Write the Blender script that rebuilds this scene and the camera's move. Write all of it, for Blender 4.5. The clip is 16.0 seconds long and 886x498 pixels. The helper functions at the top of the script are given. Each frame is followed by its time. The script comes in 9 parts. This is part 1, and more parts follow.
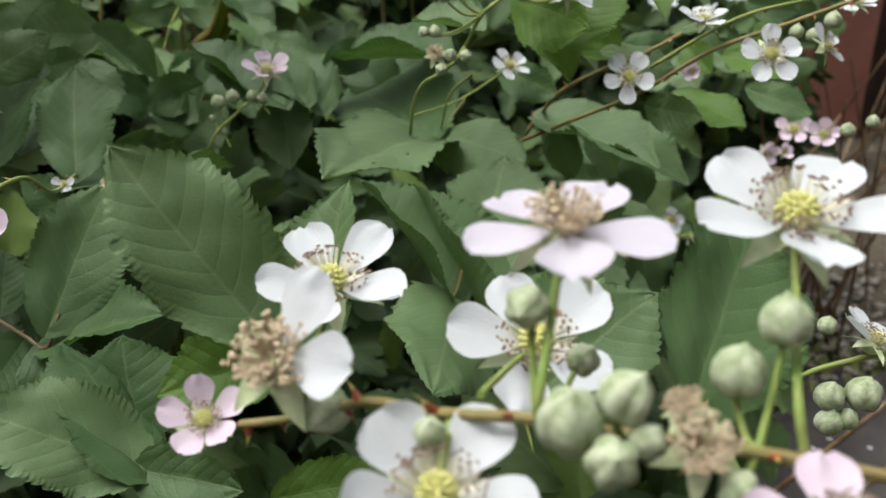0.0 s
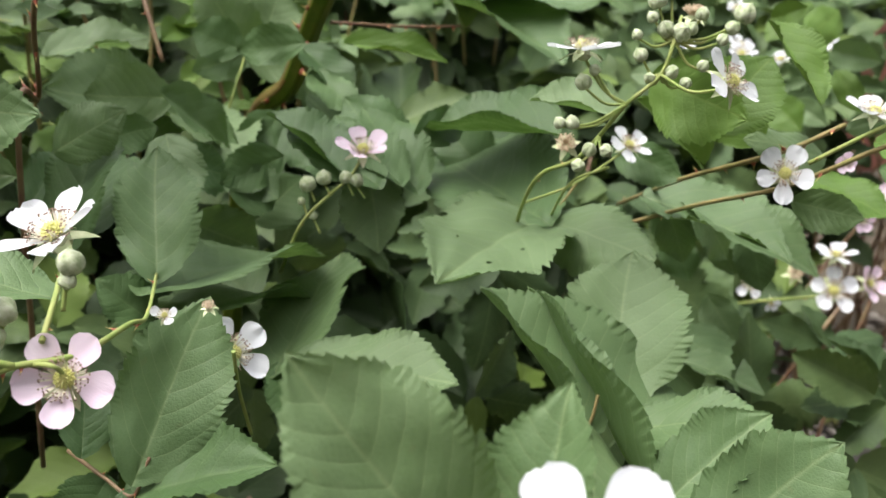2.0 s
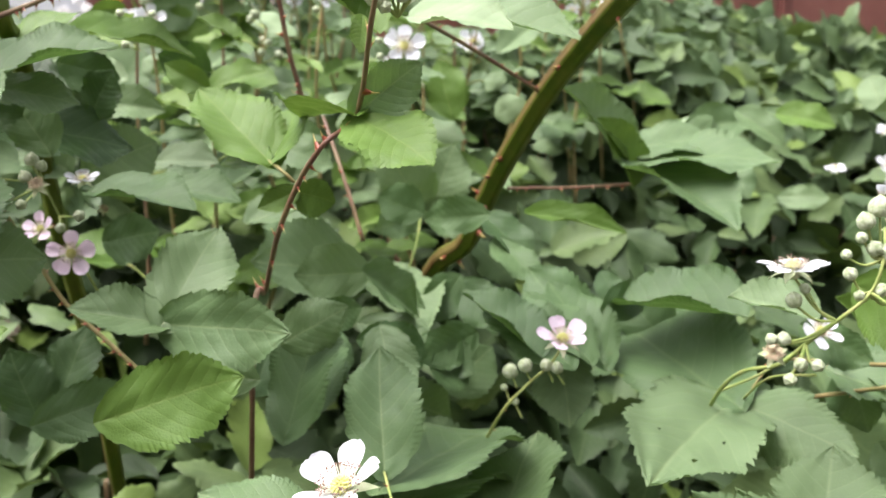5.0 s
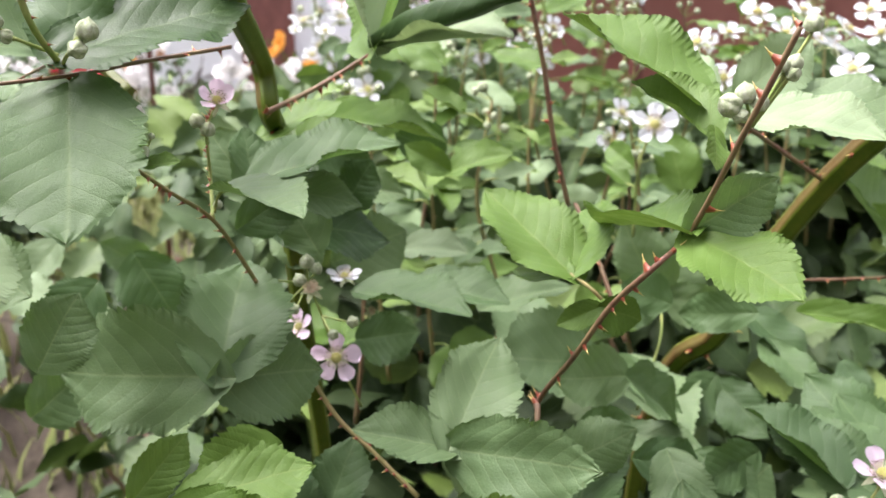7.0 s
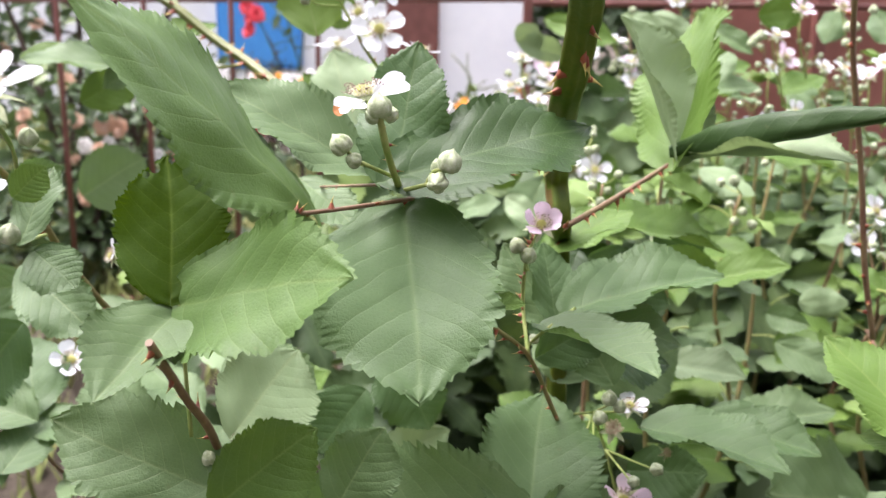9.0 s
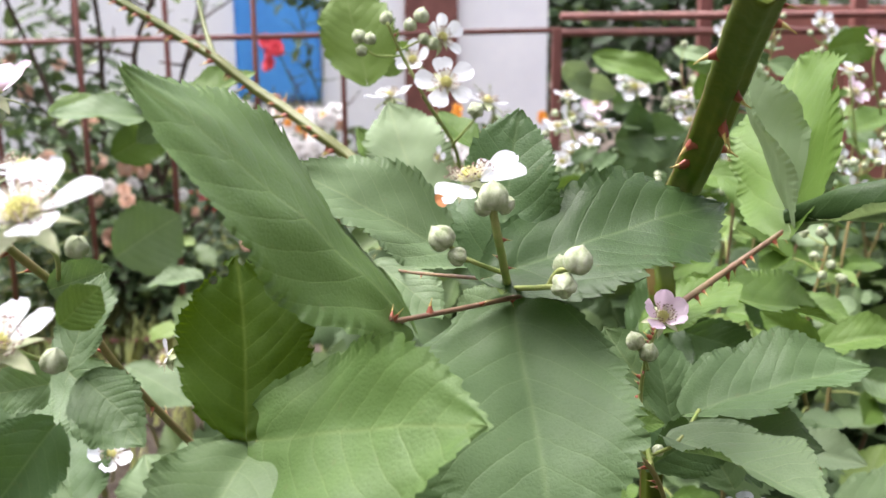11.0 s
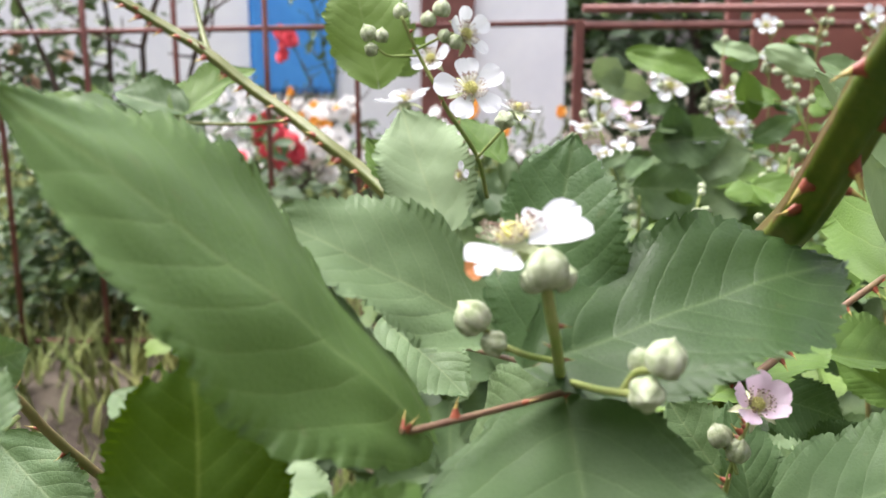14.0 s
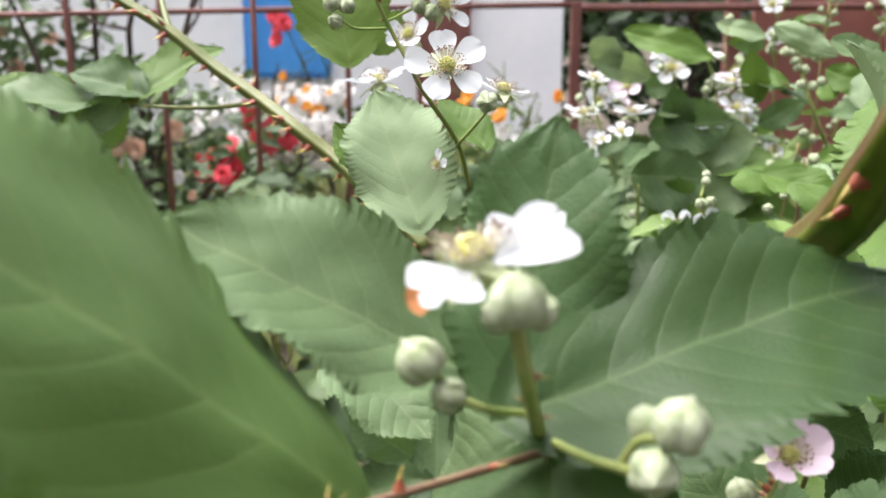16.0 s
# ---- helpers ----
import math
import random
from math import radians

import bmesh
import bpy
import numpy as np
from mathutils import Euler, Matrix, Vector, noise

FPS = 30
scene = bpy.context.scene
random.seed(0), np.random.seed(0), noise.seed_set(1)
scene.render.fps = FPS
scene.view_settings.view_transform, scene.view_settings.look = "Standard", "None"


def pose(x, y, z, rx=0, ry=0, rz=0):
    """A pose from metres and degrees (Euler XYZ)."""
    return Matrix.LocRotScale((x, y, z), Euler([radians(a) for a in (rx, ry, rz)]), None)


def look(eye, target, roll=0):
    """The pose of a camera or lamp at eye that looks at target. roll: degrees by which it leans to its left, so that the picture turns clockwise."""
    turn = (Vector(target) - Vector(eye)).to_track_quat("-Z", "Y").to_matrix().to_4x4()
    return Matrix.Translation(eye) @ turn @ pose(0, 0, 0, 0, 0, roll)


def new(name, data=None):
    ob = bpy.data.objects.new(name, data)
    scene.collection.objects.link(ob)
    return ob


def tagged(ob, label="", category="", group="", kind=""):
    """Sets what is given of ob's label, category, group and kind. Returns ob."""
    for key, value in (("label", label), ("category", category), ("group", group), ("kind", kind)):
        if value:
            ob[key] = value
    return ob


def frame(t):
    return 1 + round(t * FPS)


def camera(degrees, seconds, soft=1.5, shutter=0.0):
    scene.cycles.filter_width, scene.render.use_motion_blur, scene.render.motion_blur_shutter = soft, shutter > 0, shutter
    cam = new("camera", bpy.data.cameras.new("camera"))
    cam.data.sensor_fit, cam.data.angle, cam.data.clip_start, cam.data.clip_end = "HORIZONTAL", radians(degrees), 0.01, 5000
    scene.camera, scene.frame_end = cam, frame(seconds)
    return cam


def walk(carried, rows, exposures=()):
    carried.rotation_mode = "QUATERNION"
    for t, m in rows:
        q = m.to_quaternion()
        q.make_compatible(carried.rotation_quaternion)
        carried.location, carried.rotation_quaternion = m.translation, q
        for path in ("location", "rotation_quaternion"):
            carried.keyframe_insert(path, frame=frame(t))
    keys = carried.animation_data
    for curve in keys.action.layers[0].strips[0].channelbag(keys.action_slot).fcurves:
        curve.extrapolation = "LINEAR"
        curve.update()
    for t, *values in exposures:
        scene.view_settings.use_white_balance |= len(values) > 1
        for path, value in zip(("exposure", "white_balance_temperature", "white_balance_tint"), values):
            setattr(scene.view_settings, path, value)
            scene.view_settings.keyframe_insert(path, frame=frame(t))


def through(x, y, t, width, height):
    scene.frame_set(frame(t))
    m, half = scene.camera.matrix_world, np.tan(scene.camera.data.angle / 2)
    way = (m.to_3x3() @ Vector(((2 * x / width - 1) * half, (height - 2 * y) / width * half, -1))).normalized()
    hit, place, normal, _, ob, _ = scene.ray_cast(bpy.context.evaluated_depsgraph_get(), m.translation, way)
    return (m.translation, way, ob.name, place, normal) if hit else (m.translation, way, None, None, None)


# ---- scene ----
cam = camera(50.0, 16.0)
cam.data.dof.use_dof, cam.data.dof.focus_distance, cam.data.dof.aperture_fstop = True, 0.31, 20.0
PATH = [
    (0, 0.23303, -0.40042, 1.00138, 67.749, -1.318, -23.894),
    (0.5, 0.22951, -0.37183, 1.00333, 67.216, -0.678, -24.182),
    (1, 0.23102, -0.34247, 1.00208, 67.501, -1.852, -23.853),
    (1.5, 0.22788, -0.32080, 1.01254, 67.836, -1.866, -23.329),
    (2, 0.21298, -0.31746, 1.01951, 68.532, -2.125, -22.902),
    (2.5, 0.21195, -0.31240, 1.02124, 68.835, -2.119, -22.500),
    (3, 0.20860, -0.30998, 1.03082, 69.735, -2.473, -21.224),
    (3.5, 0.19925, -0.31461, 1.04010, 70.511, -2.256, -20.806),
    (3.7, 0.19143, -0.31837, 1.04743, 71.304, -2.410, -19.934),
    (5.8, 0.14814, -0.27925, 1.09901, 72.935, 1.161, -15.064),
    (6, 0.14111, -0.27059, 1.10071, 73.382, 1.104, -14.241),
    (6.5, 0.11550, -0.24875, 1.10659, 74.414, 0.977, -10.994),
    (7, 0.10020, -0.23741, 1.10891, 74.725, 1.055, -9.384),
    (7.5, 0.07650, -0.22406, 1.11477, 75.181, 0.778, -6.694),
    (8, 0.05803, -0.20775, 1.12233, 75.345, 0.434, -4.798),
    (8.5, 0.04196, -0.19605, 1.12803, 76.215, 0.012, -3.390),
    (9, 0.02102, -0.18100, 1.13989, 76.788, -0.956, -1.628),
    (9.5, 0.00549, -0.17396, 1.14767, 77.378, -0.847, -0.651),
    (10, -0.00103, -0.16193, 1.15019, 77.977, -0.654, -0.338),
    (10.2, -0.00313, -0.15487, 1.15194, 78.122, -0.464, -0.319),
    (12.3, -0.01142, -0.08286, 1.14496, 78.428, 1.487, -1.708),
    (12.5, -0.01378, -0.07828, 1.14322, 78.349, 1.742, -1.650),
    (13, -0.01271, -0.07444, 1.15017, 77.983, 0.563, -0.967),
    (13.5, -0.00858, -0.06829, 1.15502, 77.759, 0.073, -0.270),
    (14, -0.00909, -0.04950, 1.15530, 77.861, 0.005, 0.137),
    (14.5, -0.00463, -0.03643, 1.15444, 77.729, 0.078, 0.183),
    (15, -0.00390, -0.02265, 1.15109, 77.609, 0.189, 0.011),
    (15.5, -0.00094, -0.00822, 1.14983, 77.395, 0.036, -0.119),
    (16, 0.00000, 0.00000, 1.15000, 77.000, -0.000, -0.000),
]
walk(cam, [(t, pose(*where)) for t, *where in PATH], [(0, 0.82, 6500, 5), (1.0, 0.90, 6500, 6), (1.5, 1.32, 6700, 9), (2.5, 1.62, 6500, 10), (3.5, 1.83, 6500, 11), (6.0, 2.04, 6430, 18), (7.0, 2.09, 6400, 19), (8.5, 2.18, 6370, 21), (10.0, 2.02, 6380, 20), (13.0, 1.96, 6400, 18), (16.0, 1.86, 6460, 14)])

scene.cycles.use_denoising = True

# ---- world and light: a bright overcast day ----
world = bpy.data.worlds.new("sky")
scene.world = world
world.use_nodes = True
wn, wl = world.node_tree.nodes, world.node_tree.links
SUN_ELEVATION, SUN_TURN = radians(68), radians(-70)
sky = wn.new("ShaderNodeTexSky")
sky.sky_type, sky.sun_disc = "NISHITA", False
sky.sun_elevation, sky.sun_rotation = SUN_ELEVATION, SUN_TURN
sky.air_density, sky.dust_density = 1.0, 6.0
cloud = wn.new("ShaderNodeHueSaturation")
cloud.inputs["Saturation"].default_value = 0.30
wl.new(sky.outputs["Color"], cloud.inputs["Color"])
wl.new(cloud.outputs["Color"], wn["Background"].inputs["Color"])
wn["Background"].inputs["Strength"].default_value = 0.14

sun = new("sun", bpy.data.lights.new("sun", "SUN"))
sun.data.energy, sun.data.angle, sun.data.color = 1.2, radians(40), (1.0, 0.985, 0.96)
sun_from = Vector((math.sin(SUN_TURN) * math.cos(SUN_ELEVATION), math.cos(SUN_TURN) * math.cos(SUN_ELEVATION), math.sin(SUN_ELEVATION)))
sun.matrix_world = look(sun_from * 20, (0, 0, 0))


# ---- materials ----
def material(name):
    m = bpy.data.materials.new(name)
    m.use_nodes = True
    return m, m.node_tree.nodes, m.node_tree.links, m.node_tree.nodes["Principled BSDF"]


def mathn(nodes, links, op, a, b=None, c=None):
    n = nodes.new("ShaderNodeMath")
    n.operation = op
    for slot, v in enumerate((a, b, c)):
        if v is None:
            continue
        if isinstance(v, (int, float)):
            n.inputs[slot].default_value = v
        else:
            links.new(v, n.inputs[slot])
    return n.outputs[0]


def ramp(nodes, links, fac, stops):
    n = nodes.new("ShaderNodeValToRGB")
    els = n.color_ramp.elements
    while len(els) < len(stops):
        els.new(0.5)
    for e, (p, c) in zip(els, stops):
        e.position, e.color = p, (*c, 1)
    links.new(fac, n.inputs[0])
    return n.outputs[0]


def mixc(nodes, links, fac, a, b):
    n = nodes.new("ShaderNodeMix")
    n.data_type = "RGBA"
    for slot, v in ((0, fac), (6, a), (7, b)):
        if isinstance(v, (int, float)):
            n.inputs[slot].default_value = v
        elif isinstance(v, tuple):
            n.inputs[slot].default_value = (*v, 1)
        else:
            links.new(v, n.inputs[slot])
    return n.outputs[2]


def world_noise(nodes, links, scale, detail=4):
    g = nodes.new("ShaderNodeNewGeometry")
    n = nodes.new("ShaderNodeTexNoise")
    n.inputs["Scale"].default_value, n.inputs["Detail"].default_value = scale, detail
    links.new(g.outputs["Position"], n.inputs["Vector"])
    return n.outputs["Fac"]


def bump(nodes, links, height, strength, distance, bsdf):
    b = nodes.new("ShaderNodeBump")
    b.inputs["Strength"].default_value, b.inputs["Distance"].default_value = strength, distance
    links.new(height, b.inputs["Height"])
    links.new(b.outputs[0], bsdf.inputs["Normal"])
    return b


def leaf_material(name, dark, mid, light, vein, through, rough=0.52, island=False, relief=0.30, spec=0.34, pass_through=0.2):
    """A bramble leaf: puckered blade with sunken side veins and a fine net, paler midrib, blotches, soft wax sheen; light passes through it."""
    m, n, l, p = material(name)
    uv = n.new("ShaderNodeUVMap")
    sep = n.new("ShaderNodeSeparateXYZ")
    l.new(uv.outputs[0], sep.inputs[0])
    u, v = sep.outputs[1], sep.outputs[0]
    across = mathn(n, l, "ABSOLUTE", mathn(n, l, "SUBTRACT", v, 0.5))
    if island:
        g = n.new("ShaderNodeNewGeometry")
        rnd = g.outputs["Random Per Island"]
    else:
        g = n.new("ShaderNodeObjectInfo")
        rnd = g.outputs["Random"]
    wob = world_noise(n, l, 90, 2)
    # side veins run out and forward from the midrib, curving towards the tip
    run = mathn(n, l, "ADD", mathn(n, l, "MULTIPLY", across, 0.5), mathn(n, l, "MULTIPLY", mathn(n, l, "MULTIPLY", across, across), 0.6))
    phase = mathn(n, l, "ADD", mathn(n, l, "SUBTRACT", u, run), mathn(n, l, "MULTIPLY", wob, 0.035))
    saw = mathn(n, l, "FRACT", mathn(n, l, "MULTIPLY", phase, 8.0))
    side = mathn(n, l, "ABSOLUTE", mathn(n, l, "SUBTRACT", saw, 0.5))
    side_line = mathn(n, l, "SMOOTH_MIN", mathn(n, l, "MULTIPLY", side, 24.0), 1.0, 0.5)
    pillow = mathn(n, l, "SMOOTH_MIN", mathn(n, l, "MULTIPLY", side, 3.4), 1.0, 0.6)
    mid_line = mathn(n, l, "SMOOTH_MIN", mathn(n, l, "MULTIPLY", across, 46.0), 1.0, 0.3)
    fine = world_noise(n, l, 850, 3)
    blot = world_noise(n, l, 46, 3)
    cloud = world_noise(n, l, 130, 4)
    geo = n.new("ShaderNodeNewGeometry")
    net = n.new("ShaderNodeTexVoronoi")
    net.feature = "DISTANCE_TO_EDGE"
    net.inputs["Scale"].default_value = 720
    l.new(geo.outputs["Position"], net.inputs["Vector"])
    mesh_line = mathn(n, l, "SMOOTH_MIN", mathn(n, l, "MULTIPLY", net.outputs["Distance"], 5.0), 1.0, 0.4)
    tone = mathn(n, l, "ADD", mathn(n, l, "MULTIPLY", rnd, 0.50), mathn(n, l, "ADD", mathn(n, l, "MULTIPLY", blot, 0.32), mathn(n, l, "MULTIPLY", cloud, 0.24)))
    base = ramp(n, l, tone, ((0.15, dark), (0.53, mid), (0.92, light)))
    if island:
        # here and there a fresh yellow-green leaf
        fresh = mathn(n, l, "GREATER_THAN", mathn(n, l, "FRACT", mathn(n, l, "MULTIPLY", rnd, 17.3)), 0.91)
        base = mixc(n, l, mathn(n, l, "MULTIPLY", fresh, 0.75), base, (0.108, 0.165, 0.028))
    veined = mixc(n, l, mathn(n, l, "MULTIPLY", mathn(n, l, "SUBTRACT", 1.0, side_line), 0.20), base, vein)
    veined = mixc(n, l, mathn(n, l, "MULTIPLY", mathn(n, l, "SUBTRACT", 1.0, mesh_line), 0.05), veined, vein)
    veined = mixc(n, l, mathn(n, l, "MULTIPLY", mathn(n, l, "SUBTRACT", 1.0, mid_line), 0.28), veined, vein)
    fleck = mathn(n, l, "GREATER_THAN", world_noise(n, l, 230, 1), 0.745)
    veined = mixc(n, l, mathn(n, l, "MULTIPLY", fleck, 0.14), veined, (0.13, 0.11, 0.05))
    l.new(veined, p.inputs["Base Color"])
    l.new(mathn(n, l, "ADD", rough - 0.10, mathn(n, l, "MULTIPLY", cloud, 0.26)), p.inputs["Roughness"])
    p.inputs["Specular IOR Level"].default_value = spec
    height = mathn(n, l, "ADD", mathn(n, l, "MULTIPLY", mathn(n, l, "MULTIPLY", pillow, mid_line), 0.30), mathn(n, l, "MULTIPLY", fine, 0.30))
    height = mathn(n, l, "ADD", height, mathn(n, l, "MULTIPLY", side_line, 0.16))
    height = mathn(n, l, "ADD", height, mathn(n, l, "MULTIPLY", mesh_line, 0.12))
    b = bump(n, l, height, relief, 0.0009, p)
    tr = n.new("ShaderNodeBsdfTranslucent")
    l.new(mixc(n, l, 0.65, veined, through), tr.inputs["Color"])
    mix = n.new("ShaderNodeMixShader")
    mix.inputs[0].default_value = 0.10 if island else pass_through
    l.new(p.outputs[0], mix.inputs[1])
    l.new(tr.outputs[0], mix.inputs[2])
    l.new(mix.outputs[0], n["Material Output"].inputs["Surface"])
    return m


LEAF = leaf_material("bramble_leaf", (0.058, 0.105, 0.042), (0.090, 0.144, 0.061), (0.128, 0.186, 0.090), (0.258, 0.320, 0.156), (0.18, 0.33, 0.05), 0.47, relief=0.45, spec=0.22)
# for darker leaves, and as a shaded copy of LEAF low in the thicket
LEAF_DARK = leaf_material("dark_and_shaded_leaf", (0.036, 0.074, 0.027), (0.057, 0.104, 0.038), (0.083, 0.137, 0.055), (0.170, 0.235, 0.105), (0.12, 0.24, 0.03), 0.44, relief=0.45, spec=0.20)
LEAF_YOUNG = leaf_material("young_bramble_leaf", (0.048, 0.100, 0.012), (0.066, 0.128, 0.018), (0.088, 0.156, 0.029), (0.180, 0.240, 0.065), (0.18, 0.30, 0.04), 0.5, relief=0.45, spec=0.25)
LEAF_BROAD = leaf_material("broad_bramble_leaf", (0.042, 0.088, 0.020), (0.062, 0.118, 0.028), (0.086, 0.148, 0.042), (0.176, 0.240, 0.085), (0.15, 0.27, 0.035), 0.47, relief=0.45, spec=0.22)
LEAF_FRESH = leaf_material("fresh_bramble_leaf", (0.088, 0.150, 0.026), (0.118, 0.190, 0.042), (0.150, 0.230, 0.064), (0.220, 0.280, 0.110), (0.24, 0.38, 0.06), 0.5, relief=0.45, spec=0.25)
LEAF_PALE = leaf_material("leaf_underside", (0.135, 0.200, 0.098), (0.172, 0.245, 0.125), (0.215, 0.290, 0.160), (0.270, 0.320, 0.150), (0.30, 0.42, 0.12), 0.6)
# deep green of the darkest leaves; also paints shade on leaflets in gaps
LEAF_DEEP = leaf_material("deep_green_shade_leaf", (0.013, 0.033, 0.007), (0.021, 0.047, 0.012), (0.032, 0.064, 0.018), (0.134, 0.190, 0.083), (0.10, 0.21, 0.03), 0.40, relief=0.45, spec=0.20)
# base colour lowered so that the leaflet's own shade is painted in
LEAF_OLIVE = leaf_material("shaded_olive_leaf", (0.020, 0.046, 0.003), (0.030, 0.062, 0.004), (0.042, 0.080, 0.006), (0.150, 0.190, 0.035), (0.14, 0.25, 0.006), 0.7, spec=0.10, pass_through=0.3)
LEAF_MASS = leaf_material("bramble_foliage", (0.016, 0.036, 0.012), (0.042, 0.076, 0.025), (0.094, 0.138, 0.046), (0.170, 0.220, 0.095), (0.20, 0.31, 0.06), 0.55, island=True, relief=0.3, spec=0.24)
# darker copy of LEAF_MASS: the thicket's inner shade is put into its colour
LEAF_INNER = leaf_material("shade_darkened_foliage", (0.012, 0.026, 0.008), (0.025, 0.048, 0.015), (0.048, 0.078, 0.026), (0.110, 0.150, 0.065), (0.14, 0.24, 0.04), 0.55, island=True, relief=0.3, spec=0.2)


def petal_material(name, base, tint, through):
    m, n, l, p = material(name)
    uv = n.new("ShaderNodeUVMap")
    sep = n.new("ShaderNodeSeparateXYZ")
    l.new(uv.outputs[0], sep.inputs[0])
    wave = n.new("ShaderNodeTexNoise")
    wave.inputs["Scale"].default_value = 7
    stretch = n.new("ShaderNodeVectorMath")
    stretch.operation = "MULTIPLY"
    stretch.inputs[1].default_value = (5.0, 0.8, 1.0)
    l.new(uv.outputs[0], stretch.inputs[0])
    l.new(stretch.outputs[0], wave.inputs["Vector"])
    col = mixc(n, l, mathn(n, l, "MULTIPLY", world_noise(n, l, 120, 3), 0.9), base, tint)
    l.new(col, p.inputs["Base Color"])
    p.inputs["Roughness"].default_value = 0.6
    p.inputs["Specular IOR Level"].default_value = 0.25
    bump(n, l, wave.outputs["Fac"], 0.35, 0.0006, p)
    tr = n.new("ShaderNodeBsdfTranslucent")
    tr.inputs["Color"].default_value = (*through, 1)
    mix = n.new("ShaderNodeMixShader")
    mix.inputs[0].default_value = 0.35
    l.new(p.outputs[0], mix.inputs[1])
    l.new(tr.outputs[0], mix.inputs[2])
    l.new(mix.outputs[0], n["Material Output"].inputs["Surface"])
    return m


PETAL_WHITE = petal_material("white_petal", (0.71, 0.735, 0.77), (0.635, 0.645, 0.69), (0.68, 0.705, 0.725))
PETAL_BLUSH = petal_material("blush_petal", (0.665, 0.64, 0.72), (0.60, 0.535, 0.64), (0.69, 0.64, 0.72))
PETAL_BROWN = petal_material("browned_petal", (0.50, 0.22, 0.08), (0.36, 0.13, 0.05), (0.50, 0.22, 0.08))
PETAL_PINK = petal_material("pale_pink_petal", (0.81, 0.73, 0.82), (0.75, 0.54, 0.70), (0.80, 0.61, 0.74))


def plain(name, a, b, scale, rough, relief=0.3, dist=0.001, spec=0.4, detail=5):
    """A surface that wanders between two tones, with fine relief."""
    m, n, l, p = material(name)
    big, small = world_noise(n, l, scale, detail), world_noise(n, l, scale * 7, 3)
    f = mathn(n, l, "ADD", mathn(n, l, "MULTIPLY", big, 0.7), mathn(n, l, "MULTIPLY", small, 0.3))
    l.new(ramp(n, l, f, ((0.35, a), (0.65, b))), p.inputs["Base Color"])
    p.inputs["Roughness"].default_value = rough
    p.inputs["Specular IOR Level"].default_value = spec
    bump(n, l, f, relief, dist, p)
    return m


CANE = plain("green_cane", (0.052, 0.092, 0.006), (0.098, 0.118, 0.014), 60, 0.42, 0.4, 0.0008, 0.22)
# red-brown of the cane's left side, with its lit look in the colour
CANE_LIT_SIDE = plain("reddened_lit_side_cane", (0.074, 0.042, 0.012), (0.105, 0.088, 0.022), 60, 0.45, 0.4, 0.0008, 0.22)
CANE_LIGHT = plain("olive_cane", (0.080, 0.112, 0.020), (0.140, 0.145, 0.040), 75, 0.45, 0.4, 0.0008, 0.3)
CANE_RED = plain("red_cane", (0.125, 0.056, 0.038), (0.205, 0.150, 0.070), 55, 0.5, 0.5, 0.0006)
STALK = plain("green_stalk", (0.17, 0.25, 0.055), (0.27, 0.29, 0.10), 90, 0.6, 0.5, 0.0005, 0.25)
STALK_BROWN = plain("olive_brown_stalk", (0.17, 0.17, 0.055), (0.26, 0.19, 0.085), 90, 0.6, 0.5, 0.0005, 0.25)
THORN = plain("thorn", (0.20, 0.040, 0.022), (0.28, 0.080, 0.035), 160, 0.4, 0.2, 0.0003)
THORN_TIP = plain("thorn_tip", (0.38, 0.30, 0.07), (0.46, 0.36, 0.13), 160, 0.4, 0.2, 0.0003)
BUD = plain("felted_bud", (0.22, 0.28, 0.135), (0.46, 0.49, 0.36), 420, 0.85, 0.8, 0.0007, 0.2)
SEPAL = plain("sepal", (0.38, 0.45, 0.24), (0.52, 0.55, 0.36), 300, 0.8, 0.5, 0.0004, 0.2)
CARPEL = plain("carpels", (0.46, 0.47, 0.14), (0.62, 0.59, 0.26), 600, 0.5, 0.4, 0.0003)
FILAMENT = plain("filament", (0.62, 0.58, 0.46), (0.74, 0.70, 0.58), 500, 0.6, 0.1, 0.0002)
ANTHER = plain("anther", (0.11, 0.055, 0.055), (0.28, 0.19, 0.13), 800, 0.7, 0.2, 0.0002)
WITHERED = plain("withered_stamens", (0.36, 0.25, 0.16), (0.60, 0.51, 0.37), 700, 0.8, 0.4, 0.0004)
RUST = plain("rusty_brown_paint", (0.125, 0.045, 0.036), (0.205, 0.078, 0.062), 14, 0.55, 0.35, 0.002)
GATE = plain("brown_sheet_paint", (0.225, 0.085, 0.064), (0.30, 0.120, 0.092), 5, 0.5, 0.2, 0.002)
LIME = plain("white_limewash", (0.76, 0.77, 0.80), (0.84, 0.845, 0.86), 2.2, 0.9, 0.4, 0.006, 0.2)
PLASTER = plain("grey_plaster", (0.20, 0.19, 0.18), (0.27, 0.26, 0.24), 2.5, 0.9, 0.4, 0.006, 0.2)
BLUE = plain("blue_paint", (0.055, 0.26, 0.66), (0.075, 0.32, 0.74), 3, 0.35, 0.15, 0.002)
BARK = plain("dark_bark", (0.035, 0.025, 0.022), (0.09, 0.065, 0.05), 30, 0.85, 0.8, 0.004, 0.2)
SOIL = plain("soil", (0.045, 0.036, 0.028), (0.12, 0.10, 0.075), 9, 0.95, 0.9, 0.02, 0.15)
GRASS = plain("grass_blades", (0.10, 0.15, 0.035), (0.24, 0.24, 0.075), 3, 0.6, 0.1, 0.001)
PEBBLE = plain("pebbles", (0.16, 0.14, 0.12), (0.34, 0.31, 0.27), 25, 0.85, 0.5, 0.002)
ROSE_RED = plain("red_rose", (0.50, 0.020, 0.035), (0.62, 0.050, 0.070), 40, 0.6, 0.2, 0.001)
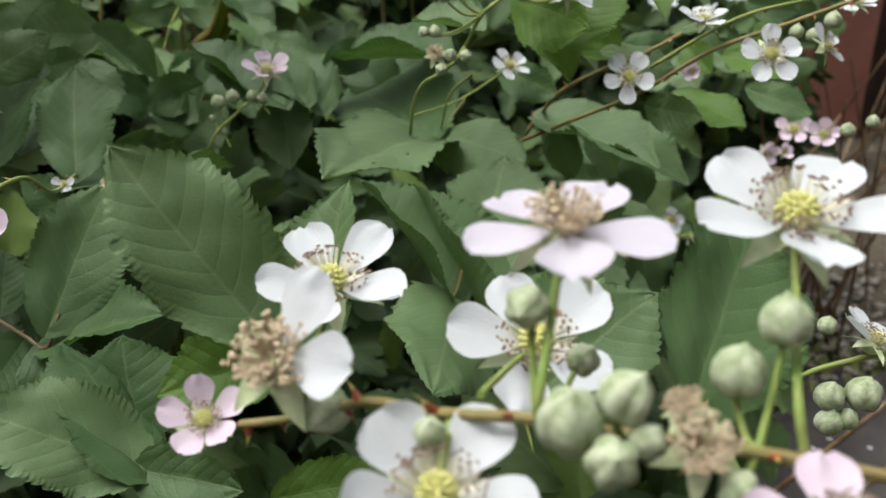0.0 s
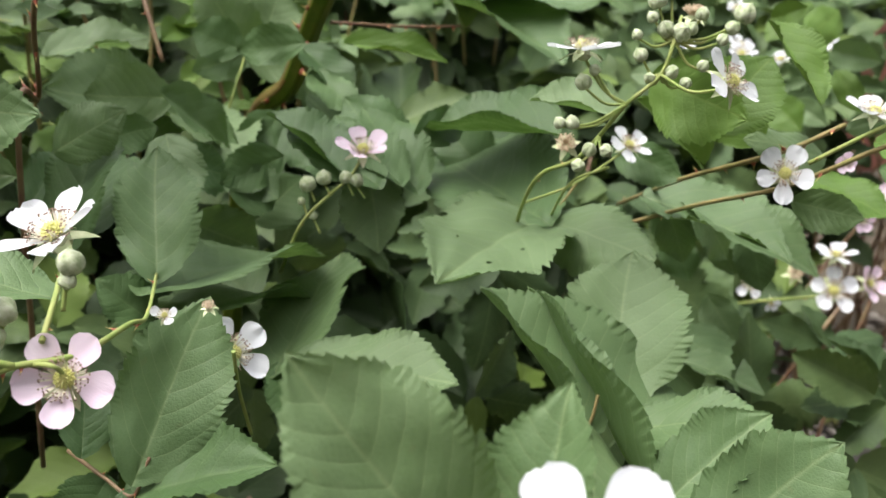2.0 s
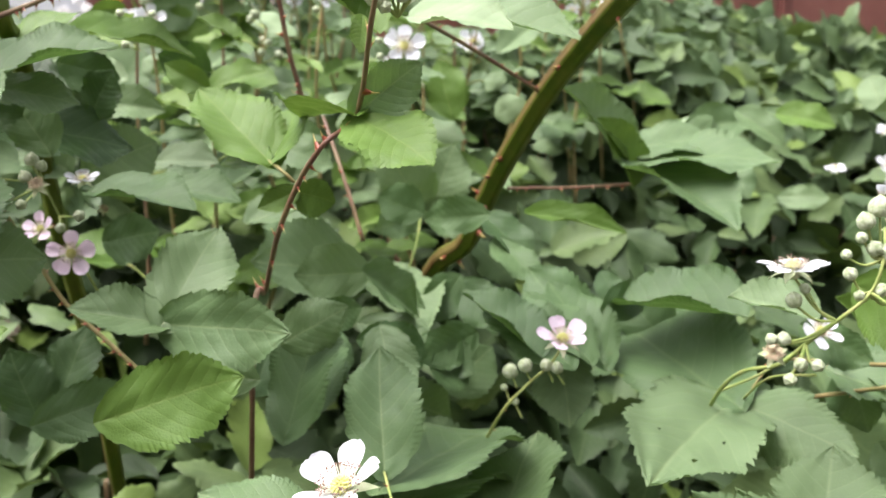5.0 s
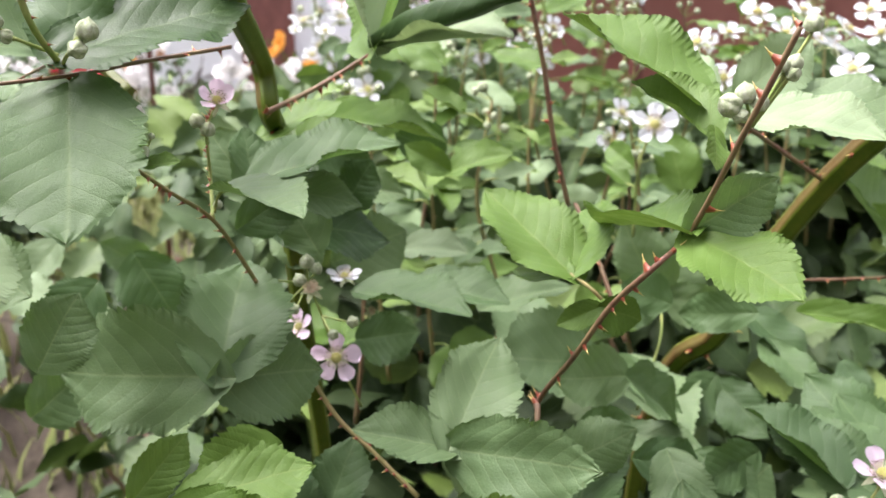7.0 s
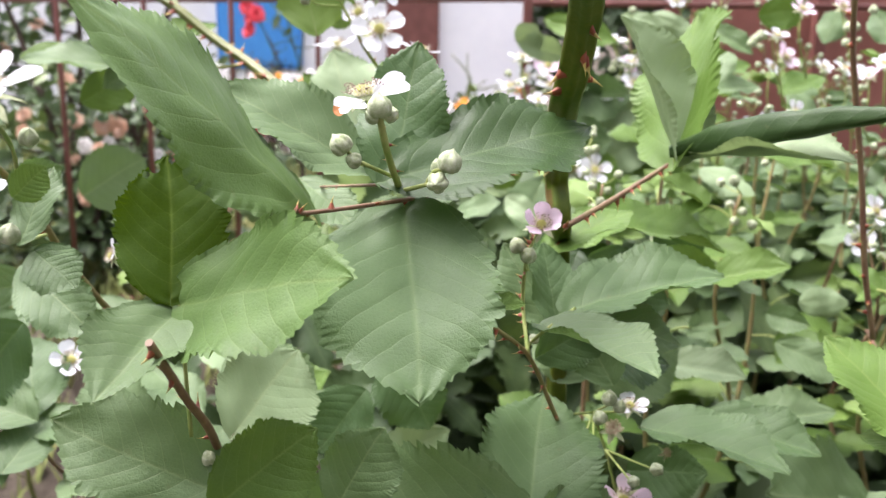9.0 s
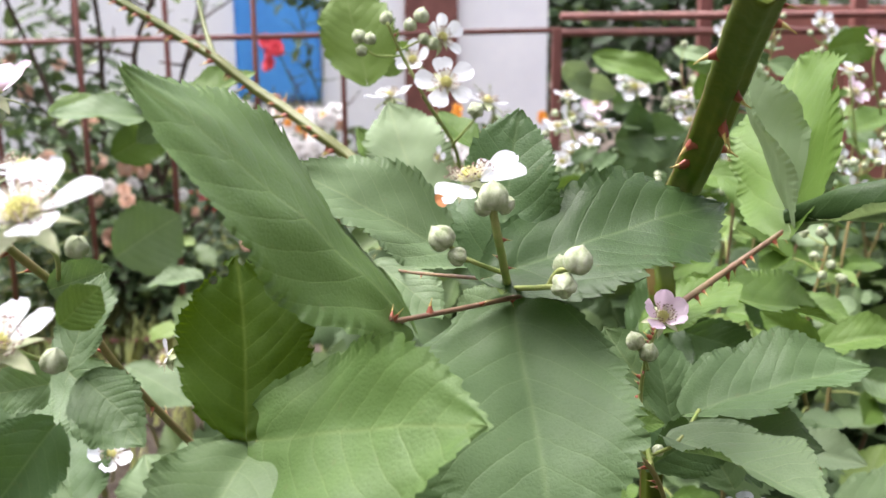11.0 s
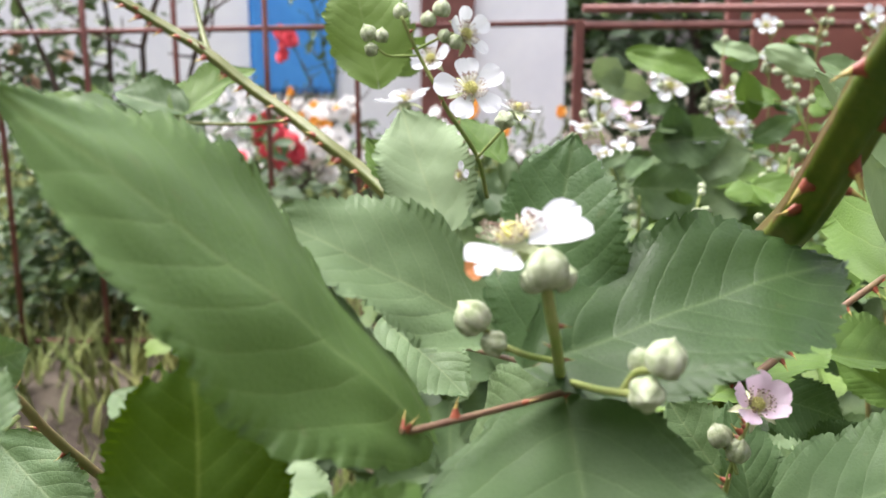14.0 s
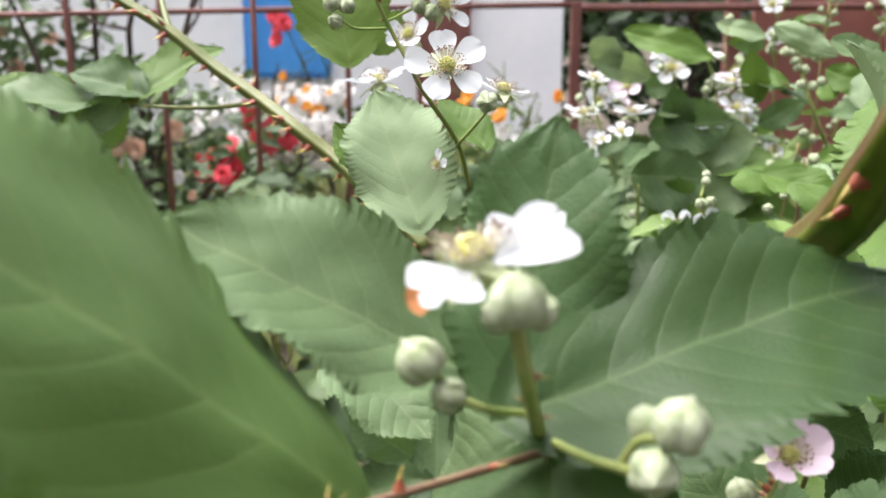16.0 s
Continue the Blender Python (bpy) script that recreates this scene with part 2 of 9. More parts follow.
ROSE_WHITE = plain("white_rose", (0.74, 0.73, 0.70), (0.84, 0.82, 0.80), 40, 0.6, 0.2, 0.001)
ROSE_DRY = plain("withered_rose", (0.50, 0.27, 0.16), (0.62, 0.44, 0.33), 60, 0.8, 0.4, 0.002)
ORANGE = plain("orange_bloom", (0.75, 0.26, 0.03), (0.80, 0.40, 0.05), 40, 0.6, 0.2, 0.001)


# ---- helpers for meshes ----
WORLD = {}


def part(name, bm, mat, parent, label=""):
    """Links a bmesh, or a ready mesh, as one part of a thing."""
    if isinstance(bm, bmesh.types.BMesh):
        me = bpy.data.meshes.new(name)
        bm.to_mesh(me)
        bm.free()
    else:
        me = bm
    if mat is not None and not me.materials:
        me.materials.append(mat)
    ob = new(name, me)
    if parent is not None:
        ob.parent = parent
        ob.matrix_parent_inverse = WORLD[parent.name].inverted()
    if label:
        ob["label"] = label
    return put(ob, Matrix())


def put(ob, m):
    """Sets a part's place in the world."""
    ob.matrix_basis = m
    WORLD[ob.name] = m
    return ob


def thing(name, at, label, category, group="", kind=""):
    ob = new(name)
    ob.empty_display_size = 0.02
    put(ob, Matrix.Translation(at))
    return tagged(ob, label, category, group, kind)


def smooth(me):
    for p in me.polygons:
        p.use_smooth = True
    return me


def spline(points, steps):
    """Points along a smooth line through the given ones."""
    p = [Vector(q) for q in points]
    if len(p) == 2:
        return [p[0].lerp(p[1], k / steps) for k in range(steps + 1)]
    p = [2 * p[0] - p[1], *p, 2 * p[-1] - p[-2]]
    out = []
    for a, b, c, d in zip(p, p[1:], p[2:], p[3:]):
        for k in range(steps):
            t = k / steps
            out.append(0.5 * (2 * b + (c - a) * t + (2 * a - 5 * b + 4 * c - d) * t * t + (3 * b - a - 3 * c + d) * t ** 3))
    return [*out, p[-2]]


def tube(line, r0, r1, sides=8, knots=0.0, seed=1, ridge=0.0):
    """A tapered round rod along a line; knots swell it now and then."""
    bm = bmesh.new()
    rng = random.Random(seed)
    rings, n = [], len(line)
    side = Vector((0.3, 0.8, 0.2))
    for k, q in enumerate(line):
        along = (line[min(k + 1, n - 1)] - line[max(k - 1, 0)]).normalized()
        a = along.cross(side).normalized()
        b = along.cross(a)
        side = -b if b.dot(side) < 0 else b
        side = a.cross(along)
        r = (r0 + (r1 - r0) * k / (n - 1)) * (1 + knots * rng.uniform(-1, 1))
        ribs = [1 + ridge * (abs(math.cos(2.5 * 2 * math.pi * s / sides)) - 0.6) for s in range(sides)]
        rings.append([bm.verts.new(q + r * ribs[s] * (math.cos(2 * math.pi * s / sides) * a + math.sin(2 * math.pi * s / sides) * b)) for s in range(sides)])
    for x, y in zip(rings, rings[1:]):
        for s in range(sides):
            bm.faces.new((x[s], x[(s + 1) % sides], y[(s + 1) % sides], y[s]))
    bm.faces.new(rings[0][::-1])
    bm.faces.new(rings[-1])
    for f in bm.faces:
        f.smooth = len(f.verts) == 4
    return bm


def box(bm, lo, hi, bevel=0.0):
    m = Matrix.Translation([(a + b) / 2 for a, b in zip(lo, hi)]) @ Matrix.Diagonal([b - a for a, b in zip(lo, hi)] + [1])
    made = bmesh.ops.create_cube(bm, size=1, matrix=m)
    if bevel:
        edges = list({e for v in made["verts"] for e in v.link_edges})
        bmesh.ops.bevel(bm, geom=edges, offset=bevel, segments=2, affect="EDGES", profile=0.5)


# ---- bramble parts ----
def leaflet_arrays(nu, nv, seed, teeth, fold, droop, wave, curl=0.0, wedge=0.0, phase=None, wide=None):
    """A leaflet one long and one wide: base at the origin, tip along +y, upper face to +z. Returns points, quads, map."""
    rng = np.random.RandomState(seed)
    u = np.linspace(0, 1, nu + 1)[:, None] * np.ones((1, 2 * nv + 1))
    v = np.linspace(-1, 1, 2 * nv + 1)[None, :] * np.ones((nu + 1, 1))
    # ovate outline with a drawn-out tip
    half = np.where(u < 0.42, np.clip(1 - np.abs((u - 0.42) / 0.42) ** 2.3, 0, 1) ** 0.56, np.clip(1 - np.abs((u - 0.42) / 0.58) ** 2.2, 0, 1) ** 0.86)
    half = 0.5 * half * (1 - 0.16 * np.clip((u - 0.82) / 0.18, 0, 1)) + 0.003
    half = half * (1 + 0.05 * np.sin(5 * u + seed)) * (1 - wedge * np.clip(1 - u / 0.5, 0, 1) ** 1.2)
    tooth = (u * teeth + 0.35 * np.sin(9 * u + seed + 2 * np.sign(v))) % 1.0
    lobe_at = (u * teeth / 3.0 + 0.2 * np.sign(v)) % 1.0
    rim = np.abs(v) ** 9
    ragged = 1 + 0.55 * np.sin(37 * u + 5 * v + seed) + 0.3 * np.sin(91 * u + 2 * seed)
    deep = 0.050 * (1 - tooth) * ragged + 0.070 * (1 - lobe_at) ** 1.5 + 0.035 * np.sin(13 * u + 3 * np.sign(v) + seed)
    if nu < 40:
        deep = 2.2 * deep
    lop = 1 + 0.05 * rng.randn() * np.sign(v) if wide is None else 1 - wide * np.sign(v)
    x = v * half * (1 - rim * deep * 1.15) * lop
    flat = v * half * lop
    y = u + rim * 0.022 * tooth - 0.02 * np.abs(v) * (1 - u)
    y = y - 0.05 * (1 - u) ** 6 * np.abs(v) * 2
    ph = rng.uniform(0, 6.28, 4)
    if phase is not None:
        ph[0] = phase
    z = np.abs(flat) * fold
    z = z - droop * (u ** 2)
    z = z + wave * np.abs(v) ** 1.5 * np.sin(2 * math.pi * (1.6 * u) + ph[0] + np.sign(v) * 0.8) * half * 2
    if nu >= 60:
        out = np.abs(v) * half
        z = z + 0.0026 * np.abs(np.cos(math.pi * 8 * (u - 0.5 * out - 0.6 * out * out))) * np.clip(1.3 - np.abs(v), 0, 1) * np.clip(4 * np.abs(v), 0, 1) * np.sqrt(half)
        z = z + 0.009 * np.sin(11 * u + 6 * v + ph[2]) * np.sin(7 * u - 4 * v + ph[3]) + 0.0022 * np.sin(27 * u + ph[1]) * np.sin(9 * v + ph[2])
    z = z - curl * np.abs(v) ** 2 * half
    x = x + 0.035 * np.sin(3 * u + ph[1]) * u
    pts = np.stack([x, y, z], -1).reshape(-1, 3)
    w = 2 * nv + 1
    quads = [(i * w + j, i * w + j + 1, (i + 1) * w + j + 1, (i + 1) * w + j) for i in range(nu) for j in range(w - 1)]
    uv = np.stack([v * 0.5 * half / 0.5 + 0.5, u], -1).reshape(-1, 2)
    return pts, np.array(quads), uv


def mesh_from(name, pts, quads, uv, mat):
    me = bpy.data.meshes.new(name)
    me.vertices.add(len(pts))
    me.vertices.foreach_set("co", np.asarray(pts, np.float32).ravel())
    me.loops.add(quads.size)
    me.loops.foreach_set("vertex_index", quads.ravel().astype(np.int32))
    me.polygons.add(len(quads))
    me.polygons.foreach_set("loop_start", np.arange(0, quads.size, quads.shape[1], dtype=np.int32))
    layer = me.uv_layers.new(name="UVMap")
    layer.data.foreach_set("uv", np.asarray(uv[quads.ravel()], np.float32).ravel())
    me.polygons.foreach_set("use_smooth", np.ones(len(quads), bool))
    me.update(calc_edges=True)
    me.materials.append(mat)
    return me


# fold, droop, wave, curl and, where they are set, wedge of the base, phase of the wave and lopsidedness
SHAPES = ((0.14, 0.05, 0.045, 0.0), (0.28, 0.10, 0.04, 0.0), (0.08, 0.14, 0.05, 0.2), (0.45, 0.04, 0.04, 0.0), (0.10, -0.05, 0.06, 0.1), (0.20, 0.18, 0.05, 0.15), (-0.07, 0.126, 0.04, 0.031, 0.0, 1.44, -0.148), (0.14, 0.05, 0.045, 0.0), (0.10, 0.0, 0.05, 0.0))
LEAF_MESH = {}


# bites: along, across and radius, as shares of the leaf's length
BITES = {7: ((0.72, -0.16, 0.016), (0.60, 0.20, 0.012), (0.47, -0.22, 0.010)), 8: ((0.90, -0.13, 0.045), (0.84, -0.20, 0.03), (0.97, 0.02, 0.03))}


def leaf_mesh(mat, shape):
    key = (mat.name, shape)
    if key not in LEAF_MESH:
        fine = shape in BITES
        pts, quads, uv = leaflet_arrays(112 if not fine else 144, 7 if not fine else 24, 11 + shape, 28, *SHAPES[shape])
        if fine:
            c = pts[quads].mean(1)
            for along, over, r in BITES[shape]:
                keep = np.hypot(c[:, 1] - along, c[:, 0] - over) > r
                quads, c = quads[keep], c[keep]
        LEAF_MESH[key] = mesh_from("leaflet", pts, quads, uv, mat)
    return LEAF_MESH[key]


def leaf_pose(base, tip, face, width):
    """The pose of a leaflet from base to tip whose upper side faces along face; width: metres across."""
    base, tip = Vector(base), Vector(tip)
    y = tip - base
    z = Vector(face) - y * (Vector(face).dot(y) / y.length_squared)
    z.normalize()
    x = y.normalized().cross(z)
    length = y.length
    return Matrix(((x.x * width, y.x, z.x * length, base.x), (x.y * width, y.y, z.y * length, base.y), (x.z * width, y.z, z.z * length, base.z), (0, 0, 0, 1)))


def leaf(shoot, base, tip, face, width, shape=0, mat=LEAF, label=""):
    """One leaflet of a shoot, with the places of its base and tip."""
    ob = part("leaflet", leaf_mesh(mat, shape % len(SHAPES)), None, shoot, label)
    return put(ob, leaf_pose(base, tip, face, width))


def petal_arrays(seed, cup, ruffle):
    rng = np.random.RandomState(seed)
    nu, nv = 9, 4
    u = np.linspace(0, 1, nu + 1)[:, None] * np.ones((1, 2 * nv + 1))
    v = np.linspace(-1, 1, 2 * nv + 1)[None, :] * np.ones((nu + 1, 1))
    half = 0.06 + 0.44 * np.sin(np.clip(u, 0, 1) ** 0.95 * math.pi * 0.60) ** 1.15
    half = np.where(u > 0.62, half * np.sqrt(np.clip(1 - ((u - 0.62) / 0.40) ** 2, 0, 1)) ** 0.9, half)
    x = v * half
    y = u * 1.0
    z = cup * (v ** 2) * half + cup * 0.35 * u ** 2 + ruffle * np.sin(5 * v + rng.uniform(0, 6)) * u ** 2 * 0.5 + ruffle * rng.randn(*u.shape) * 0.12 * u
    w = 2 * nv + 1
    quads = np.array([(i * w + j, i * w + j + 1, (i + 1) * w + j + 1, (i + 1) * w + j) for i in range(nu) for j in range(w - 1)])
    return np.stack([x, y, z], -1).reshape(-1, 3), quads, np.stack([v * half + 0.5, u], -1).reshape(-1, 2)


PETAL_MESH = {(m.name, k): mesh_from("petal", *petal_arrays(k, (0.22, 0.34, 0.10)[k], (0.05, 0.08, 0.10)[k]), m) for m in (PETAL_WHITE, PETAL_BLUSH, PETAL_BROWN, PETAL_PINK) for k in range(3)}


def lobe(bm, turn, length, width, rise, thick=0.02):
    """A pointed sepal lying outwards from the axis."""
    c, s = math.cos(turn), math.sin(turn)
    ring = []
    for t, w in ((0.08, 0.45), (0.35, 1.0), (0.65, 0.75), (0.88, 0.3), (1.0, 0.02)):
        a, b, z = t * length, 0.5 * w * width, rise * t * t
        row = []
        for q, dz in ((-b, 0.0), (0, -thick), (b, 0.0)):
            row.append(bm.verts.new((c * a - s * q, s * a + c * q, z + dz)))
        ring.append(row)
    for p, q in zip(ring, ring[1:]):
        for k in range(2):
            bm.faces.new((p[k], p[k + 1], q[k + 1], q[k]))


def calyx_mesh():
    bm = bmesh.new()
    bmesh.ops.create_uvsphere(bm, u_segments=12, v_segments=7, radius=0.13, matrix=Matrix.Translation((0, 0, -0.05)) @ Matrix.Diagonal((1, 1, 0.75, 1)))
    for k in range(5):
        lobe(bm, math.radians(36 + 72 * k), 0.36, 0.17, -0.14)
    me = bpy.data.meshes.new("flower")
    bm.to_mesh(me)
    bm.free()
    me.materials.append(SEPAL)
    return smooth(me)


def stamen_mesh(count, spread, length, seed, dry):
    """A ring of thread-like stamens, each with its anther."""
    rng = random.Random(seed)
    bm = bmesh.new()
    for k in range(count):
        a = rng.uniform(0, 2 * math.pi)
        lean = rng.uniform(0.35, 1.0) * spread
        out = Vector((math.cos(a), math.sin(a), 0))
        foot = out * (rng.uniform(0.0, 0.09) if dry else 0.07) + Vector((0, 0, 0.02))
        tip = foot + (out * math.sin(lean) + Vector((0, 0, math.cos(lean)))) * length * rng.uniform(0.75, 1.1)
        side = out.cross((0, 0, 1)) * 0.0055
        top = out * 0.004
        va = [bm.verts.new(foot + side), bm.verts.new(foot - side), bm.verts.new(foot + top)]
        vb = [bm.verts.new(tip + side * 0.7), bm.verts.new(tip - side * 0.7), bm.verts.new(tip + top)]
        for i in range(3):
            bm.faces.new((va[i], va[(i + 1) % 3], vb[(i + 1) % 3], vb[i]))
        made = bmesh.ops.create_icosphere(bm, subdivisions=1, radius=0.0125 if not dry else 0.015, matrix=Matrix.Translation(tip) @ Matrix.Rotation(a, 4, "Z") @ Matrix.Diagonal((0.8, 1.3, 0.7, 1)))
        for f in {f for v in made["verts"] for f in v.link_faces}:
            f.material_index = 1
    me = bpy.data.meshes.new("stamens")
    bm.to_mesh(me)
    bm.free()
    me.materials.append(WITHERED if dry else FILAMENT)
    me.materials.append(WITHERED if dry else ANTHER)
    return me


def carpel_mesh():
    bm = bmesh.new()
    bmesh.ops.create_uvsphere(bm, u_segments=12, v_segments=8, radius=0.085, matrix=Matrix.Translation((0, 0, 0.06)))
    for k in range(46):
        t, a = math.acos(1 - 1.1 * (k + 0.5) / 46), k * 2.39996
        d = Vector((math.sin(t) * math.cos(a), math.sin(t) * math.sin(a), math.cos(t)))
        m = Matrix.Translation(Vector((0, 0, 0.06)) + d * 0.088) @ d.to_track_quat("Z", "Y").to_matrix().to_4x4() @ Matrix.Diagonal((1, 1, 2.4, 1))
        bmesh.ops.create_icosphere(bm, subdivisions=1, radius=0.018, matrix=m)
    me = bpy.data.meshes.new("carpels")
    bm.to_mesh(me)
    bm.free()
    me.materials.append(CARPEL)
    return smooth(me)


CALYX, CARPELS = calyx_mesh(), carpel_mesh()
STAMENS = [stamen_mesh(95, 1.2, 0.215, 3, False), stamen_mesh(80, 0.7, 0.24, 4, False)]
STAMENS_DRY = stamen_mesh(130, 1.0, 0.19, 5, True)


def facing(at, face, size, spin=0.0):
    q = Vector(face).to_track_quat("Z", "Y").to_matrix().to_4x4()
    return Matrix.Translation(at) @ q @ Matrix.Rotation(radians(spin), 4, "Z") @ Matrix.Scale(size, 4)


def flower(shoot, at, face, size=0.026, mat=PETAL_WHITE, rise=8, spin=0, missing=(), label="", dry=False):
    """An open five-petalled flower of that width; rise: degrees by which the petals stand up from flat."""
    m = facing(at, face, size, spin)
    f = put(part("flower", CALYX, None, shoot, label), m)
    rng = random.Random(round(1e4 * sum(at)) + spin)
    for k in range(5):
        if k in missing:
            continue
        up = rise + rng.uniform(-9, 9)
        p = m @ Matrix.Rotation(radians(72 * k + rng.uniform(-5, 5)), 4, "Z") @ Matrix.Translation((0, 0.075, 0.01 + 0.006 * k)) @ Matrix.Rotation(radians(up), 4, "X")
        p = p @ Matrix.Rotation(radians(rng.uniform(-10, 10)), 4, "Y") @ Matrix.Diagonal((0.41 * rng.uniform(0.86, 1.06), 0.48 * rng.uniform(0.92, 1.05), 0.42, 1))
        put(part("petal", PETAL_MESH[mat.name, rng.randrange(3)], None, f), p)
    put(part("stamen_ring", STAMENS_DRY if dry else STAMENS[0 if rise < 30 else 1], None, f), m)
    if dry:
        return f
    put(part("pistil", CARPELS, None, f, "yellow-green pistil"), m)
    return f


def spent(shoot, at, face, size=0.02, spin=0):
    """A flower that has lost its petals: a star of sepals with withered stamens."""
    m = facing(at, face, size, spin)
    f = put(part("spent_flower", CALYX, None, shoot, "petalless flower with withered brown stamens"), m)
    put(part("stamen_ring", STAMENS_DRY, None, f), m @ Matrix.Scale(1.15, 4))
    return f


def bud_mesh():
    bm = bmesh.new()
    rows, sides = [], 40
    prof = ((0.0, 0.12), (0.03, 0.32), (0.14, 0.46), (0.34, 0.52), (0.56, 0.51), (0.76, 0.42), (0.90, 0.27), (0.98, 0.13), (1.05, 0.05), (1.10, 0.015))
    for z, r in prof:
        seam = [0.80 + 0.27 * abs(math.sin(2.5 * 2 * math.pi * s / sides + 0.9 * z)) ** 0.6 for s in range(sides)]
        rows.append([bm.verts.new((r * seam[s] * math.cos(2 * math.pi * s / sides), r * seam[s] * math.sin(2 * math.pi * s / sides), z)) for s in range(sides)])
    for a, b in zip(rows, rows[1:]):
        for s in range(sides):
            bm.faces.new((a[s], a[(s + 1) % sides], b[(s + 1) % sides], b[s]))
    bm.faces.new(rows[0][::-1])
    bm.faces.new(rows[-1])
    me = bpy.data.meshes.new("bud")
    bm.to_mesh(me)
    bm.free()
    me.materials.append(BUD)
    return smooth(me)


def thorn_mesh():
    bm = bmesh.new()
    rows, sides = [], 6
    for k in range(5):
        t = k / 4
        r = 0.24 * (1 - t) ** 1.7 + 0.012
        rows.append([bm.verts.new((0.7 * r * math.cos(2 * math.pi * s / sides), 1.5 * r * math.sin(2 * math.pi * s / sides) - 0.30 * t * t, t - 0.08)) for s in range(sides)])
    for a, b in zip(rows, rows[1:]):
        for s in range(sides):
            bm.faces.new((a[s], a[(s + 1) % sides], b[(s + 1) % sides], b[s])).material_index = 0 if a is rows[0] or a is rows[1] else 1
    bm.faces.new(rows[-1]).material_index = 1
    me = bpy.data.meshes.new("thorn")
    bm.to_mesh(me)
    bm.free()
    me.materials.append(THORN)
    me.materials.append(THORN_TIP)
    return smooth(me)


BUD_MESH, THORN_MESH = bud_mesh(), thorn_mesh()


def bud(shoot, at, along, size=0.007):
    return put(part("bud", BUD_MESH, None, shoot), facing(at, along, size, round(1e5 * at[0]) % 72))


def stem(shoot, points, r0, r1, mat=STALK, name="stalk", sides=8, steps=8, thorns=0, prick=0.004, seed=1, label=""):
    """A rod through the given places, with prickles that point back down it."""
    line = spline(points, steps)
    stout = name == "cane" and r0 > 0.003
    ob = part(name, tube(line, r0, r1, 20 if stout else sides, 0.03 if stout else 0.05, seed, 0.28 if stout else 0.0), mat, shoot, label)
    if stout:
        # the upper left side is reddened; this tone also paints it as lit
        ob.data.materials.append(CANE_LIT_SIDE)
        for f in ob.data.polygons:
            ring = min(f.index // 20, len(line) - 2)
            out = (f.center - (line[ring] + line[ring + 1]) * 0.5).normalized()
            f.material_index = 1 if out.dot(Vector((-0.85, -0.10, 0.50))) > 0.80 else 0
    rng = random.Random(seed)
    count = round((1.8 if stout else 1.7) * thorns)
    for k in range(count):
        i = min(len(line) - 2, int((k + rng.uniform(0.2, 0.8)) / count * (len(line) - 1)))
        along = (line[i + 1] - line[i]).normalized()
        a = along.cross(Vector((rng.uniform(-1, 1), rng.uniform(-1, 0.2), rng.uniform(-1, 1)))).normalized()
        r = r0 + (r1 - r0) * i / len(line)
        b = along.cross(a)
        s = prick * rng.uniform(0.7, 1.2) * (1.25 if stout else 1.0)
        m = Matrix(((b.x, along.x, a.x, 0), (b.y, along.y, a.y, 0), (b.z, along.z, a.z, 0), (0, 0, 0, 1)))
        put(part("thorn", THORN_MESH, None, shoot), Matrix.Translation(line[i] + a * r * 0.8) @ m @ Matrix.Scale(s, 4))
    return ob


def rolled_leaf(shoot, base, tip, radius):
    """A leaf rolled up along its length into a spindle with an overlapping toothed edge."""
    base, tip = Vector(base), Vector(tip)
    axis = tip - base
    a = axis.cross((0, 0, 1)).normalized()
    b = a.cross(axis.normalized())
    bm = bmesh.new()
    rows, nu, nv = [], 40, 26
    for i in range(nu + 1):
        u = i / nu
        r = radius * (0.25 + 0.95 * math.sin(math.pi * min(1, u * 0.92 + 0.06)) ** 0.7)
        row = []
        for j in range(nv + 1):
            w = j / nv
            turn = w * 2 * math.pi * 1.35 + 1.9 * u
            rr = r * (0.66 + 0.36 * w) * (1 + 0.05 * math.sin(26 * u + 9 * w) + 0.09 * math.sin(9 * u + 7 * w) + 0.10 * math.sin(31 * w + 6 * u)) + (0.0006 * (i % 2) if j == nv else 0)
            row.append(bm.verts.new(base + axis * u + rr * (math.cos(turn) * a + math.sin(turn) * b) + b * 0.003 * math.sin(3 * u)))
        rows.append(row)
    for p, q in zip(rows, rows[1:]):
        for j in range(nv):
            bm.faces.new((p[j], p[j + 1], q[j + 1], q[j])).smooth = True
    layer = bm.loops.layers.uv.new("UVMap")
    for k, f in enumerate(bm.faces):
        for lo, (du, dv) in zip(f.loops, ((0, 0), (1, 0), (1, 1), (0, 1))):
            lo[layer].uv = ((k % nv + du) / nv, (k // nv + dv) / nu)
    return part("leaflet", bm, LEAF_DEEP, shoot, "dark green leaflet rolled into a tube")


# ---- setting: ground, house wall, fence, gate ----
def sheet(name, bm, mat, label, category, kind="structure"):
    return tagged(part(name, bm, mat, None), label, category, kind=kind)


def ground_z(x, y):
    """The garden behind the thicket lies half a metre higher than the path."""
    a, b = np.clip((y - 1.3) / 0.6, 0, 1), np.clip((x - 0.9) / 0.8, 0, 1)
    return 0.48 * a * a * (3 - 2 * a) * (1 - b * b * (3 - 2 * b))


bm = bmesh.new()
n = 200
bmesh.ops.create_grid(bm, x_segments=n, y_segments=n, size=1)
for v in bm.verts:
    x, y = (math.copysign(abs(c) ** 2.6 * 120, c) for c in v.co.xy)
    far = min(1, math.hypot(x, y) / 10)
    v.co = Vector((x, y, (noise.noise(Vector((x * 1.7, y * 1.7, 0))) * 0.03 - 0.01) * (1 - far) - 0.01 + ground_z(x, y)))
sheet("ground", bm, SOIL, "bare dark soil under the brambles and garden", "ground")

